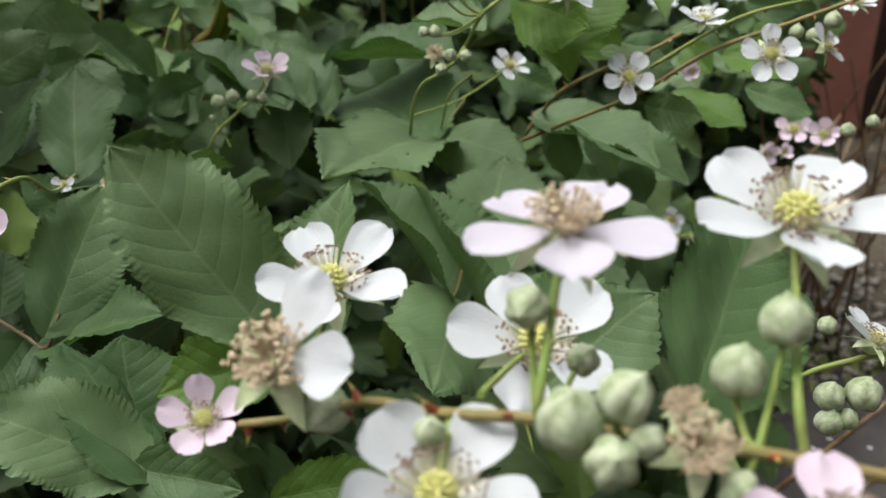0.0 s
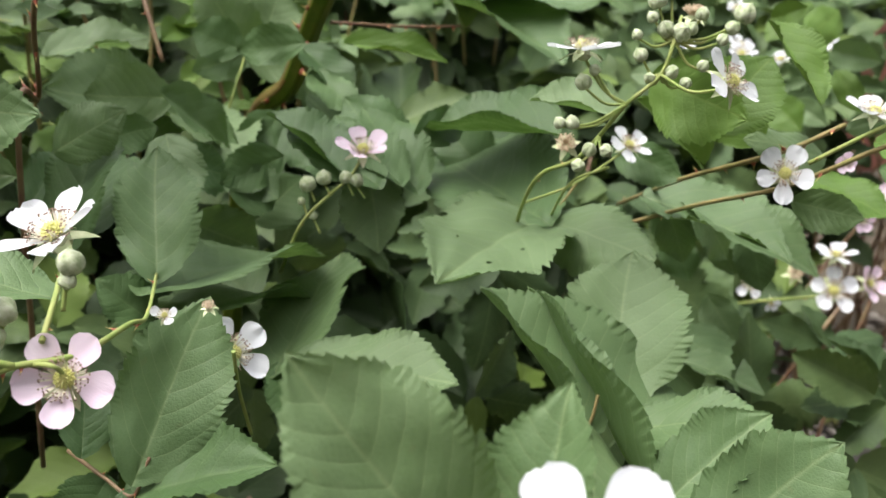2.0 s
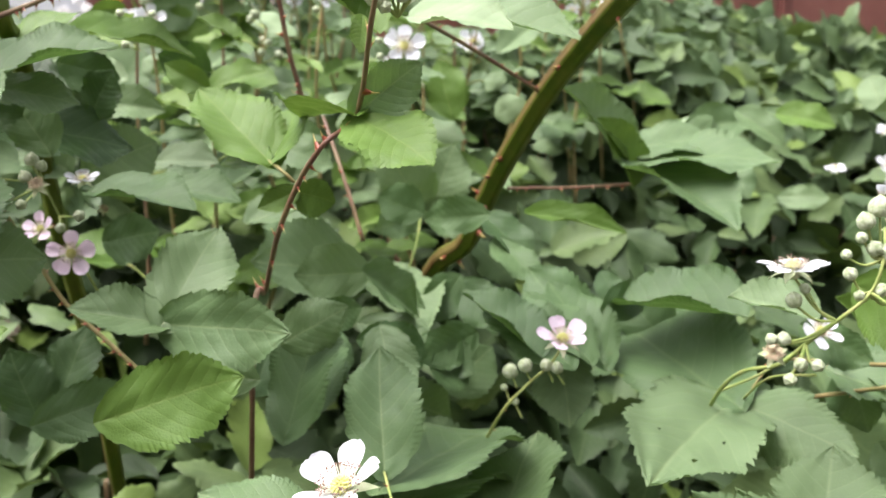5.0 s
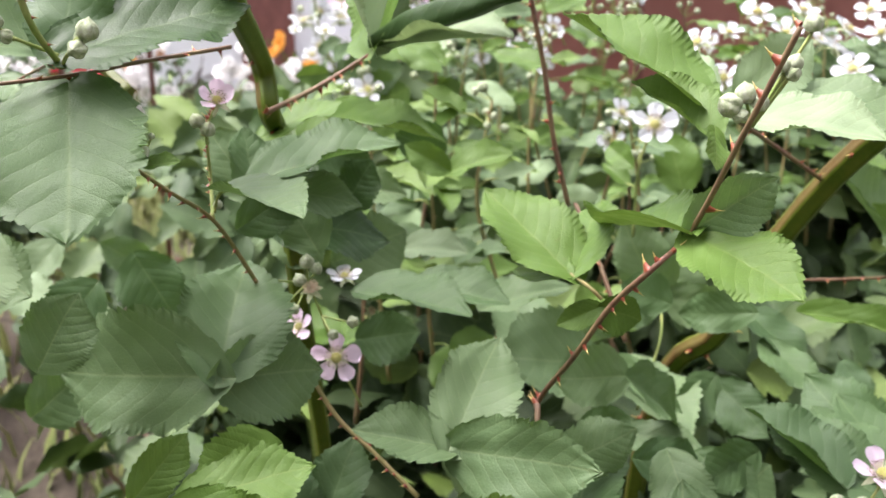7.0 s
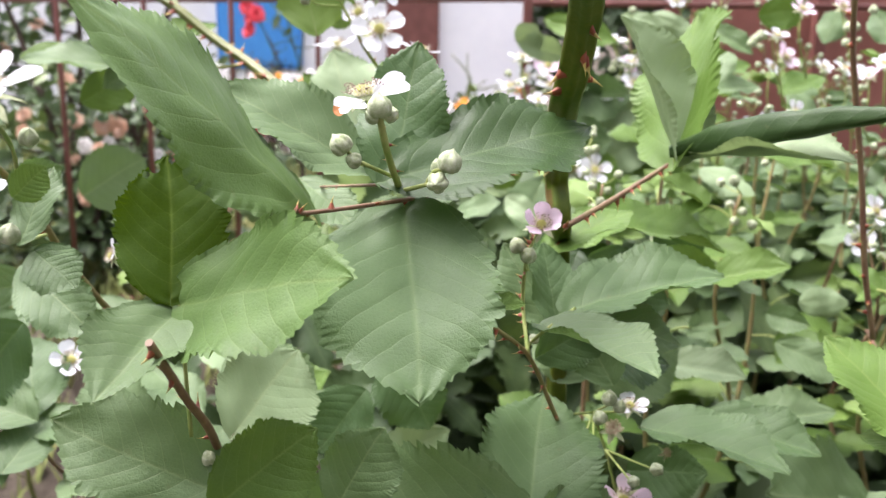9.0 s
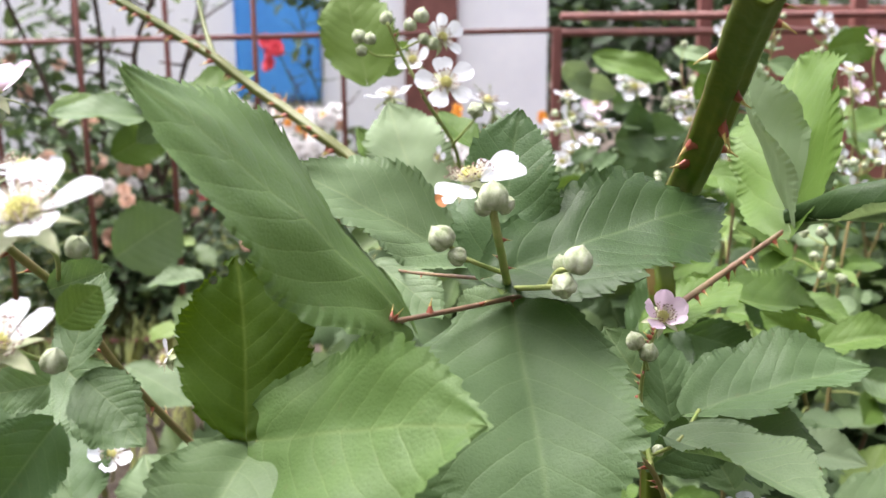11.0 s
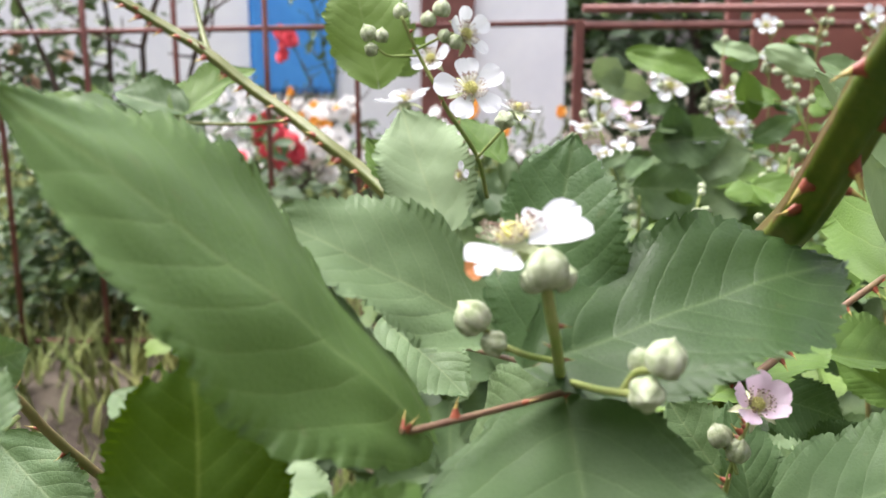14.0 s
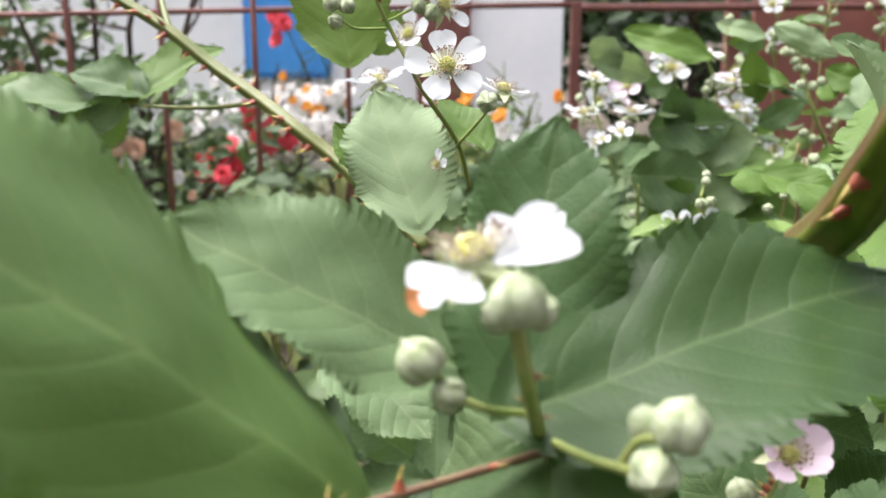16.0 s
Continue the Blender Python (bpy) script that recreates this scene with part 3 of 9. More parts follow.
# a trodden dark path along the brambles' foot
bm = bmesh.new()
bmesh.ops.create_grid(bm, x_segments=60, y_segments=14, size=1)
for v in bm.verts:
    x, y = 3.0 + 2.3 * v.co.x, 0.50 + (0.38 + 0.05 * math.sin(7 * v.co.x)) * v.co.y
    edge = max(0, min(1 - abs(v.co.y), 3 - 3 * abs(v.co.x))) ** 0.5
    v.co = Vector((x, y + 0.03 * math.sin(5 * x), -0.02 + 0.035 * edge + 0.006 * noise.noise(Vector((9 * x, 9 * y, 1)))))
for q in bm.faces:
    q.smooth = True
sheet("pavement", bm, plain("trodden_path", (0.034, 0.030, 0.029), (0.064, 0.056, 0.053), 12, 0.75, 0.6, 0.004), "dark trodden path beside the brambles", "path")

WALL_Y = 6.0
bm = bmesh.new()
box(bm, (-5.0, WALL_Y, 0), (0.74, WALL_Y + 0.3, 3.2), 0.01)
sheet("wall_north", bm, LIME, "white limewashed house wall behind the garden", "wall")
# unseen walls, added to block low sky light from behind and the sides
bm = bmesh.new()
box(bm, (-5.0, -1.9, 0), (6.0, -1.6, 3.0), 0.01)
sheet("added_wall_south", bm, PLASTER, "unseen plain grey wall added behind the camera to cut light", "wall")
for name, x in (("added_wall_east", 4.6), ("added_wall_west", -5.3)):
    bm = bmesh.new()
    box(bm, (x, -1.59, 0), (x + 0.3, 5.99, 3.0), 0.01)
    sheet(name, bm, PLASTER, "unseen plain grey wall added at the side to cut low light", "wall")
bm = bmesh.new()
box(bm, (-0.16, WALL_Y - 0.05, 0.0), (0.17, WALL_Y - 0.003, 3.0), 0.01)
sheet("door_1", bm, RUST, "narrow red-brown painted door in the white wall", "door")

blue = thing("window_1", (-0.93, WALL_Y, 0.85), "blue-painted closed window shutter on the white wall", "window", kind="structure")
bm = bmesh.new()
box(bm, (-1.22, WALL_Y - 0.035, 0.86), (-0.69, WALL_Y - 0.002, 1.95), 0.03)
part("shutter", bm, BLUE, blue, "bright blue painted shutter")

# fence of thin rusty bars
FENCE_Y = 2.0
fence = thing("fence", (-0.9, FENCE_Y, 0.46), "rusty brown welded fence of thin steel bars", "fence", kind="structure")
bm = tube([Vector((-2.6, FENCE_Y + 0.02, 1.165)), Vector((-1.0, FENCE_Y, 1.178)), Vector((0.262, FENCE_Y, 1.200))], 0.006, 0.006, 8)
part("rail", bm, RUST, fence)
bm = tube([Vector((-2.6, FENCE_Y + 0.02, 0.50)), Vector((0.262, FENCE_Y, 0.50))], 0.006, 0.006, 8)
part("rail", bm, RUST, fence)
for k in range(13):
    x = -0.193 - 0.19 * k
    part("post", tube([Vector((x, FENCE_Y - 0.013, 0.44)), Vector((x - 0.004, FENCE_Y - 0.013, 1.72 if k % 4 else 1.8))], 0.006, 0.006, 8), RUST, fence)
bm = bmesh.new()
box(bm, (0.262, FENCE_Y - 0.012, 0.44), (0.282, FENCE_Y + 0.012, 1.206), 0.002)
part("post", bm, RUST, fence, "square-section end post")

gate = thing("gate", (1.6, 2.2, 0), "rusty brown sheet-metal gate with a bar frame", "gate", kind="structure")
bm = bmesh.new()
box(bm, (0.70, 2.20, 0.05), (3.16, 2.215, 1.26), 0.003)
part("panel", bm, GATE, gate, "red-brown painted metal sheet")
for z in (1.20, 1.235):
    part("rail", tube([Vector((0.283, 2.03, z - 0.005)), Vector((1.2, 2.11, z + 0.002)), Vector((3.4, 2.18, z))], 0.009, 0.009, 8), RUST, gate)
for k, x in enumerate((0.62, 0.98, 1.45, 1.95, 2.5)):
    bm = bmesh.new()
    box(bm, (x, 2.13, 0.0), (x + 0.03, 2.16, 1.30), 0.003)
    part("post", bm, RUST, gate)


# near-black boards, added to paint the darkness of the opening beside the gate
bm = bmesh.new()
for k in range(11):
    box(bm, (3.17 + 0.125 * k, 2.34 + 0.006 * (k % 2), 0.0), (3.288 + 0.125 * k, 2.37 + 0.006 * (k % 2), 2.2), 0.004)
sheet("dark_opening_boards", bm, plain("opening_dark_brown", (0.020, 0.012, 0.010), (0.045, 0.026, 0.020), 12, 0.8, 0.6, 0.003, 0.2), "near-black boards standing in for the dark opening beside the gate", "wall")


# ---- the bramble thicket behind and below the nearer shoots ----
def step(a, b, x):
    t = np.clip((x - a) / (b - a), 0, 1)
    return t * t * (3 - 2 * t)


def thicket_top(x, y):
    h = 0.80 + 0.12 * step(0.25, 0.95, y) - 0.13 * step(0.55, 1.0, x) * (1 - step(0.45, 1.2, y))
    return h + 0.045 * np.sin(7 * x + 2) * np.cos(6 * y) + 0.025 * np.sin(17 * x) * np.sin(13 * y + 1)


def leaf_mass(name, count, seed, place, mat, label, category, size=(0.038, 0.070), lean=(0, -0.45, 0.75), loose=0.62, shapes=4, res=(14, 3), teeth=9):
    """Many three-part leaves in one mesh. place(rng, n) gives the nodes."""
    rng = np.random.RandomState(seed)
    forms = [leaflet_arrays(res[0], res[1], 50 + k, teeth, *SHAPES[k]) for k in range(shapes)]
    nodes = place(rng, count)
    pts, quads, uvs, at = [], [], [], 0
    for node in nodes:
        up = np.array(lean) + rng.randn(3) * loose * np.array((1, 1, 0.6))
        up /= np.linalg.norm(up)
        d = rng.randn(3)
        d[2] -= 0.5
        d -= up * (d @ up)
        d /= np.linalg.norm(d)
        s = np.cross(d, up)
        long = rng.uniform(*size)
        for k in range(3):
            turn = (0, 1.15, -1.15)[k] + rng.randn() * 0.12
            ax = d * math.cos(turn) + s * math.sin(turn)
            nz = up + rng.randn(3) * 0.22
            nz -= ax * (nz @ ax)
            nz /= np.linalg.norm(nz)
            sx = np.cross(ax, nz)
            ln = long * (1.0 if k == 0 else 0.8) * rng.uniform(0.85, 1.1)
            p, q, uv = forms[rng.randint(shapes)]
            base = node + ax * (0.016 if k == 0 else 0.005)
            pts.append(base + p[:, :1] * ln * rng.uniform(0.60, 0.76) * sx + p[:, 1:2] * ln * ax + p[:, 2:] * ln * nz)
            quads.append(q + at)
            uvs.append(uv)
            at += len(p)
    me = mesh_from(name, np.concatenate(pts), np.concatenate(quads), np.concatenate(uvs), mat)
    return tagged(put(new(name, me), Matrix()), label, category, kind="stuff")


TRUSSES = ((0.08, 0.20, 0.98), (0.36, 0.12, 0.89), (0.12, 0.21, 0.93))


def in_thicket(shallow, rng, n):
    x = rng.uniform(-0.35, 2.6, 4 * n)
    y = -0.25 + 2.1 * rng.rand(4 * n) ** 0.8
    # sparse towards the garden, hollow beneath the sprays that overhang the path
    thin = np.where((x < -0.03) & (y > 0.40), 0.05, 1.0)
    over = ((x > 0.75) & (y < 0.35 + 0.5 * (x - 0.75))) | ((x > 1.15) & (y < 0.92))
    thin = np.where(over, (0.30 if shallow else 0.0) * (y > 0.30 + 0.45 * (x - 0.75)), thin)
    if shallow:
        front = ((x > -0.15) & (x < 0.85) & (y < 0.72)) | ((x > 0.42) & (x < 1.15) & (y < 0.95))
        thin = np.where(front, 0.16, thin)
    # an uneven outline
    rim = 0.12 * np.sin(5 * y + 1) + 0.08 * np.sin(11 * y)
    thin = np.where((x > 1.85 + rim) | (y > 1.68 + 0.10 * np.sin(6 * x) + 0.06 * np.sin(15 * x)), 0.0, thin)
    # open ground before the dark boards beside the gate
    thin = np.where(x - y > 0.64 + 0.05 * np.sin(9 * y), 0.0, thin)
    keep = rng.rand(4 * n) < thin
    x, y, over = x[keep][:n], y[keep][:n], over[keep][:n]
    if shallow:
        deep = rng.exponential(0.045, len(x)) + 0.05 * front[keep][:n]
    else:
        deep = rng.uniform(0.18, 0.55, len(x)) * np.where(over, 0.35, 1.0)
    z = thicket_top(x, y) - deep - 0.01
    ok = z > np.where(x > 1.0, 0.36, 0.12)
    # the flower trusses stand clear of the leaves
    for cx, cy, cz in TRUSSES:
        ok &= (np.hypot(x - cx, y - cy) > 0.085) | (z < cz - 0.06)
    return np.stack([x, y, z], -1)[ok]


leaf_mass("bramble_foliage", 1800, 7, lambda rng, n: in_thicket(True, rng, n), LEAF_MASS, "dense mass of green serrated bramble leaves", "foliage", (0.046, 0.086), (0, -0.56, 0.68), 0.42, res=(34, 3), teeth=11)
# inner layer, with the shade of the gaps painted into its leaf tone
leaf_mass("bramble_foliage", 4200, 8, lambda rng, n: in_thicket(False, rng, n), LEAF_INNER, "inner leaves of the bramble thicket, coloured darker for shade", "foliage", (0.055, 0.092), (0, -0.25, 0.85), res=(14, 2), teeth=7)


# ---- bramble shoots, canes and flowers that stand in front ----

near = thing("flowering_bramble_shoot", (0.3004, -0.2895, 0.9203), "bramble truss with white and pale pink open flowers and green buds", "bramble shoot", "flowering bramble shoots")
flower(near, (0.3133, -0.2730, 0.9439), (-0.03, -0.16, 0.97), 0.0320, PETAL_BLUSH, -4, 24, (), "pale pink five-petalled flower with faded stamens", dry=True)
flower(near, (0.3631, -0.2743, 0.9396), (-0.14, -0.30, 0.94), 0.0370, PETAL_WHITE, 10, 36)
flower(near, (0.3267, -0.2430, 0.9049), (-0.14, -0.53, 0.83), 0.0340, PETAL_WHITE, 10, 10)
flower(near, (0.2693, -0.2479, 0.9153), (-0.53, -0.53, 0.66), 0.0360, PETAL_WHITE, 14, -20, (1, 2, 3), "withering flower with two white petals left", dry=True)
flower(near, (0.2845, -0.2870, 0.9080), (-0.20, -0.45, 0.85), 0.0300, PETAL_WHITE, 12, 36)
flower(near, (0.3279, -0.3279, 0.9152), (-0.12, -0.22, 0.97), 0.0280, PETAL_PINK, 10, 0)
stem(near, [(0.2639, -0.2363, 0.8960), (0.2749, -0.2452, 0.9005), (0.2821, -0.2614, 0.9114), (0.2894, -0.2748, 0.9153), (0.3004, -0.2895, 0.9201), (0.3123, -0.2987, 0.9198), (0.3282, -0.3087, 0.9188), (0.3481, -0.3192, 0.9155)], 0.00088, 0.00112, STALK_BROWN, "stalk", 8, 8, 7, 0.0042, 3)
flower(near, (0.2595, -0.2200, 0.8883), (-0.19, -0.63, 0.75), 0.0185, PETAL_PINK, 30, 8, (), "small half-open pink flower")
stem(near, [(0.3004, -0.2895, 0.9201), (0.3013, -0.2886, 0.9257), (0.3085, -0.2792, 0.9366), (0.3133, -0.2730, 0.9425)], 0.00089, 0.00074, STALK, "stalk", 8, 8, 2, 0.002, 5)
stem(near, [(0.3356, -0.3111, 0.9181), (0.3372, -0.3062, 0.9255), (0.3527, -0.2871, 0.9340), (0.3631, -0.2743, 0.9381)], 0.00089, 0.00067, STALK, "stalk", 8, 8, 0, 0.004, 1)
stem(near, [(0.2967, -0.2769, 0.9182), (0.3124, -0.2579, 0.9104), (0.3249, -0.2437, 0.9043)], 0.00074, 0.00067, STALK, "stalk", 8, 8, 0, 0.004, 1)
stem(near, [(0.2719, -0.2485, 0.9035), (0.2740, -0.2512, 0.9101), (0.2714, -0.2495, 0.9139)], 0.00089, 0.00074, STALK, "stalk", 8, 8, 0, 0.004, 1)
stem(near, [(0.2919, -0.2761, 0.9150), (0.2870, -0.2839, 0.9138), (0.2848, -0.2874, 0.9092)], 0.00081, 0.00074, STALK, "stalk", 8, 8, 0, 0.004, 1)
bud(near, (0.3304, -0.2999, 0.9239), (0.10, 0.03, 0.99), 0.0082)
stem(near, [(0.3304, -0.2999, 0.9239), (0.3293, -0.3043, 0.9194), (0.3282, -0.3087, 0.9188)], 0.00059, 0.00074, STALK, "stalk", 8, 8, 0, 0.004, 1)
bud(near, (0.3382, -0.3006, 0.9318), (0.06, 0.18, 0.98), 0.0078)
stem(near, [(0.3382, -0.3006, 0.9318), (0.3332, -0.3046, 0.9233), (0.3282, -0.3087, 0.9188)], 0.00059, 0.00074, STALK, "stalk", 8, 8, 0, 0.004, 1)
bud(near, (0.2804, -0.2500, 0.9065), (-0.81, -0.52, -0.27), 0.0088)
stem(near, [(0.2804, -0.2500, 0.9065), (0.2777, -0.2476, 0.9015), (0.2749, -0.2452, 0.9005)], 0.00059, 0.00074, STALK, "stalk", 8, 8, 0, 0.004, 1)
bud(near, (0.3233, -0.2654, 0.9122), (0.13, -0.54, 0.83), 0.0059)
stem(near, [(0.3233, -0.2654, 0.9122), (0.3119, -0.2775, 0.9141), (0.3004, -0.2895, 0.9201)], 0.00059, 0.00074, STALK, "stalk", 8, 8, 0, 0.004, 1)
bud(near, (0.3012, -0.2976, 0.9212), (-0.15, -0.28, 0.95), 0.0096)
stem(near, [(0.3012, -0.2976, 0.9212), (0.3008, -0.2936, 0.9187), (0.3004, -0.2895, 0.9201)], 0.00059, 0.00074, STALK, "stalk", 8, 8, 0, 0.004, 1)
bud(near, (0.3057, -0.3017, 0.9269), (0.48, -0.23, 0.85), 0.0076)
stem(near, [(0.3057, -0.3017, 0.9269), (0.3090, -0.3002, 0.9213), (0.3123, -0.2987, 0.9198)], 0.00059, 0.00074, STALK, "stalk", 8, 8, 0, 0.004, 1)
bud(near, (0.3039, -0.3047, 0.9203), (-0.32, -0.69, 0.65), 0.0074)
stem(near, [(0.3039, -0.3047, 0.9203), (0.3081, -0.3017, 0.9180), (0.3123, -0.2987, 0.9198)], 0.00059, 0.00074, STALK, "stalk", 8, 8, 0, 0.004, 1)
bud(near, (0.3101, -0.3063, 0.9225), (-0.55, -0.14, 0.82), 0.0052)
stem(near, [(0.3101, -0.3063, 0.9225), (0.3112, -0.3025, 0.9191), (0.3123, -0.2987, 0.9198)], 0.00059, 0.00074, STALK, "stalk", 8, 8, 0, 0.004, 1)
bud(near, (0.2858, -0.2810, 0.9144), (-0.18, -0.34, 0.92), 0.0050)
stem(near, [(0.2858, -0.2810, 0.9144), (0.2876, -0.2779, 0.9129), (0.2894, -0.2748, 0.9153)], 0.00059, 0.00074, STALK, "stalk", 8, 8, 0, 0.004, 1)
bud(near, (0.3043, -0.2786, 0.9354), (-0.69, -0.73, 0.02), 0.0067)
stem(near, [(0.3043, -0.2786, 0.9354), (0.3024, -0.2841, 0.9257), (0.3004, -0.2895, 0.9201)], 0.00059, 0.00074, STALK, "stalk", 8, 8, 0, 0.004, 1)
bud(near, (0.3229, -0.3106, 0.9146), (-0.34, -0.75, 0.57), 0.0061)
stem(near, [(0.3229, -0.3106, 0.9146), (0.3256, -0.3096, 0.9147), (0.3282, -0.3087, 0.9188)], 0.00059, 0.00074, STALK, "stalk", 8, 8, 0, 0.004, 1)
leaf(near, (0.3668, -0.2497, 0.8868), (0.4073, -0.2203, 0.9182), (-0.42, -0.86, 0.12), 0.040, 0, LEAF_DARK)
stem(near, [(0.3668, -0.2497, 0.8868), (0.3688, -0.2577, 0.8808), (0.3704, -0.2800, 0.8600)], 0.0009, 0.0011, STALK, "stalk", 8, 8, 2, 0.003, 6)
spent(near, (0.3185, -0.3071, 0.9205), (-0.26, -0.55, 0.80), 0.0220, 10)
spent(near, (0.3204, -0.3008, 0.9232), (-0.34, 0.07, 0.94), 0.0140, 40)

lowr = thing("flowering_bramble_shoot", (0.4493, -0.2265, 0.8676), "bramble truss of a white flower and pale buds", "bramble shoot", "flowering bramble shoots")
flower(lowr, (0.4528, -0.2251, 0.8722), (0.45, -0.10, 0.88), 0.0230, PETAL_WHITE, 24, 0, (1,))
bud(lowr, (0.4388, -0.2252, 0.8540), (0.01, -0.19, 0.98), 0.0084)
bud(lowr, (0.4481, -0.2289, 0.8542), (0.01, -0.19, 0.98), 0.0100)
bud(lowr, (0.4375, -0.2278, 0.8474), (0.01, -0.19, 0.98), 0.0077)
bud(lowr, (0.4409, -0.2178, 0.8748), (0.01, -0.19, 0.98), 0.0052)
bud(lowr, (0.4425, -0.2299, 0.8490), (0.01, -0.19, 0.98), 0.0061)
stem(lowr, [(0.4171, -0.2178, 0.8545), (0.4320, -0.2206, 0.8633), (0.4448, -0.2245, 0.8675), (0.4686, -0.2240, 0.8663)], 0.00074, 0.00089, STALK, "stalk", 8, 8, 0, 0.004, 1)

white = thing("flowering_bramble_shoot", (0.2994, -0.1957, 0.8903), "bramble shoot with one white flower above bright leaflets", "bramble shoot", "flowering bramble shoots")
flower(white, (0.2935, -0.2043, 0.9079), (-0.18, -0.30, 0.93), 0.0340, PETAL_WHITE, 8, 36)
stem(white, [(0.2929, -0.1741, 0.8731), (0.2948, -0.1911, 0.8899), (0.2940, -0.2043, 0.9079)], 0.00074, 0.00074, STALK, "stalk", 8, 8, 0, 0.004, 1)
leaf(white, (0.2804, -0.1794, 0.8889), (0.2515, -0.1628, 0.9351), (0.06, -0.93, 0.37), 0.037, 0)
leaf(white, (0.2962, -0.1840, 0.8808), (0.3070, -0.1672, 0.9215), (-0.85, -0.36, 0.37), 0.030, 1)
leaf(white, (0.2894, -0.1719, 0.8743), (0.2549, -0.1704, 0.8692), (-0.14, -0.62, 0.77), 0.026, 1, LEAF_YOUNG)
stem(white, [(0.2841, -0.1696, 0.8819), (0.2929, -0.1741, 0.8731), (0.2959, -0.1811, 0.8791)], 0.00064, 0.00064, STALK_BROWN, "stalk", 8, 8, 0, 0.004, 1)

lowl = thing("bramble_shoot", (0.2282, -0.0128, 0.8095), "bramble shoot with dark green toothed leaflets", "bramble shoot", "bramble shoots")
leaf(lowl, (0.2314, -0.0217, 0.8246), (0.2620, 0.0020, 0.8740), (-0.14, -0.86, 0.50), 0.041, 0)
leaf(lowl, (0.2291, -0.0231, 0.8139), (0.2704, -0.0490, 0.8378), (-0.49, 0.01, 0.87), 0.036, 1, LEAF_DARK)
leaf(lowl, (0.2261, -0.0222, 0.8129), (0.2368, -0.0466, 0.7963), (-0.14, -0.60, 0.79), 0.031, 2, LEAF_DARK)
leaf(lowl, (0.2197, -0.0082, 0.8113), (0.2025, -0.0288, 0.8010), (0.32, -0.62, 0.71), 0.025, 0, LEAF_DARK)
leaf(lowl, (0.2549, -0.0867, 0.8048), (0.2557, -0.0621, 0.8334), (0.19, -0.75, 0.64), 0.041, 0, LEAF_DARK)
leaf(lowl, (0.2508, -0.1330, 0.8222), (0.2077, -0.1156, 0.8438), (0.04, -0.74, 0.67), 0.036, 0)
leaf(lowl, (0.2515, -0.1335, 0.8217), (0.2384, -0.0800, 0.8483), (0.56, -0.25, 0.79), 0.040, 2, LEAF_DARK)
leaf(lowl, (0.2523, -0.1342, 0.8211), (0.2768, -0.1569, 0.8217), (-0.59, -0.63, 0.51), 0.023, 1)
leaf(lowl, (0.2134, -0.0098, 0.8277), (0.2186, 0.0081, 0.8459), (0.11, -0.72, 0.68), 0.020, 0, LEAF_DARK)
stem(lowl, [(0.2088, 0.0108, 0.8158), (0.2201, -0.0122, 0.8159), (0.2281, -0.0227, 0.8139), (0.2347, -0.0218, 0.8275)], 0.00082, 0.0006, CANE_RED, "stalk", 8, 8, 3, 0.003, 1)
leaf(lowl, (0.2853, -0.1794, 0.8329), (0.3108, -0.1979, 0.8441), (-0.64, -0.59, 0.50), 0.020, 0, LEAF_YOUNG)

left = thing("flowering_bramble_shoot", (0.2123, -0.0329, 0.8946), "bramble truss with a white flower, a pink flower and buds", "bramble shoot", "flowering bramble shoots")
flower(left, (0.2135, -0.0289, 0.9142), (-0.33, -0.14, 0.93), 0.0320, PETAL_WHITE, 16, 24)
flower(left, (0.2118, -0.0756, 0.8915), (-0.33, -0.82, 0.47), 0.0255, PETAL_PINK, 6, 36, (), "pink five-petalled flower facing outwards")
stem(left, [(0.1930, -0.0761, 0.8957), (0.1996, -0.0749, 0.8969), (0.2154, -0.0731, 0.8969), (0.2295, -0.0612, 0.8980), (0.2394, -0.0057, 0.8743), (0.2514, 0.0739, 0.8561)], 0.00104, 0.00067, STALK, "stalk", 8, 8, 6, 0.003, 8)
stem(left, [(0.2067, -0.0715, 0.9011), (0.2117, -0.0560, 0.9082), (0.2141, -0.0317, 0.9075)], 0.00089, 0.00074, STALK, "stalk", 8, 8, 2, 0.002, 9)
stem(left, [(0.2040, -0.0745, 0.8966), (0.2091, -0.0805, 0.8980), (0.2115, -0.0754, 0.8918)], 0.00074, 0.00067, STALK, "stalk", 8, 8, 0, 0.004, 1)
stem(left, [(0.1996, -0.0749, 0.8969), (0.1852, -0.0762, 0.9024), (0.1699, -0.0776, 0.8977)], 0.00104, 0.00089, STALK, "stalk", 8, 8, 0, 0.004, 1)
bud(left, (0.2162, -0.0691, 0.9188), (-0.08, -0.10, 0.99), 0.0068)
stem(left, [(0.2162, -0.0691, 0.9188), (0.2139, -0.0695, 0.9139)], 0.00059, 0.00067, STALK, "stalk", 8, 8, 0, 0.004, 1)
bud(left, (0.2147, -0.0687, 0.9182), (0.02, -0.92, -0.39), 0.0046)
stem(left, [(0.2147, -0.0687, 0.9182), (0.2128, -0.0709, 0.9090)], 0.00059, 0.00067, STALK, "stalk", 8, 8, 0, 0.004, 1)
bud(left, (0.1984, -0.0663, 0.9062), (-0.11, -0.19, 0.98), 0.0074)
stem(left, [(0.1984, -0.0663, 0.9062), (0.1959, -0.0671, 0.9014)], 0.00059, 0.00067, STALK, "stalk", 8, 8, 0, 0.004, 1)
bud(left, (0.1905, -0.0640, 0.9060), (-0.37, 0.02, 0.93), 0.0065)
stem(left, [(0.1905, -0.0640, 0.9060), (0.1900, -0.0651, 0.9007)], 0.00059, 0.00067, STALK, "stalk", 8, 8, 0, 0.004, 1)
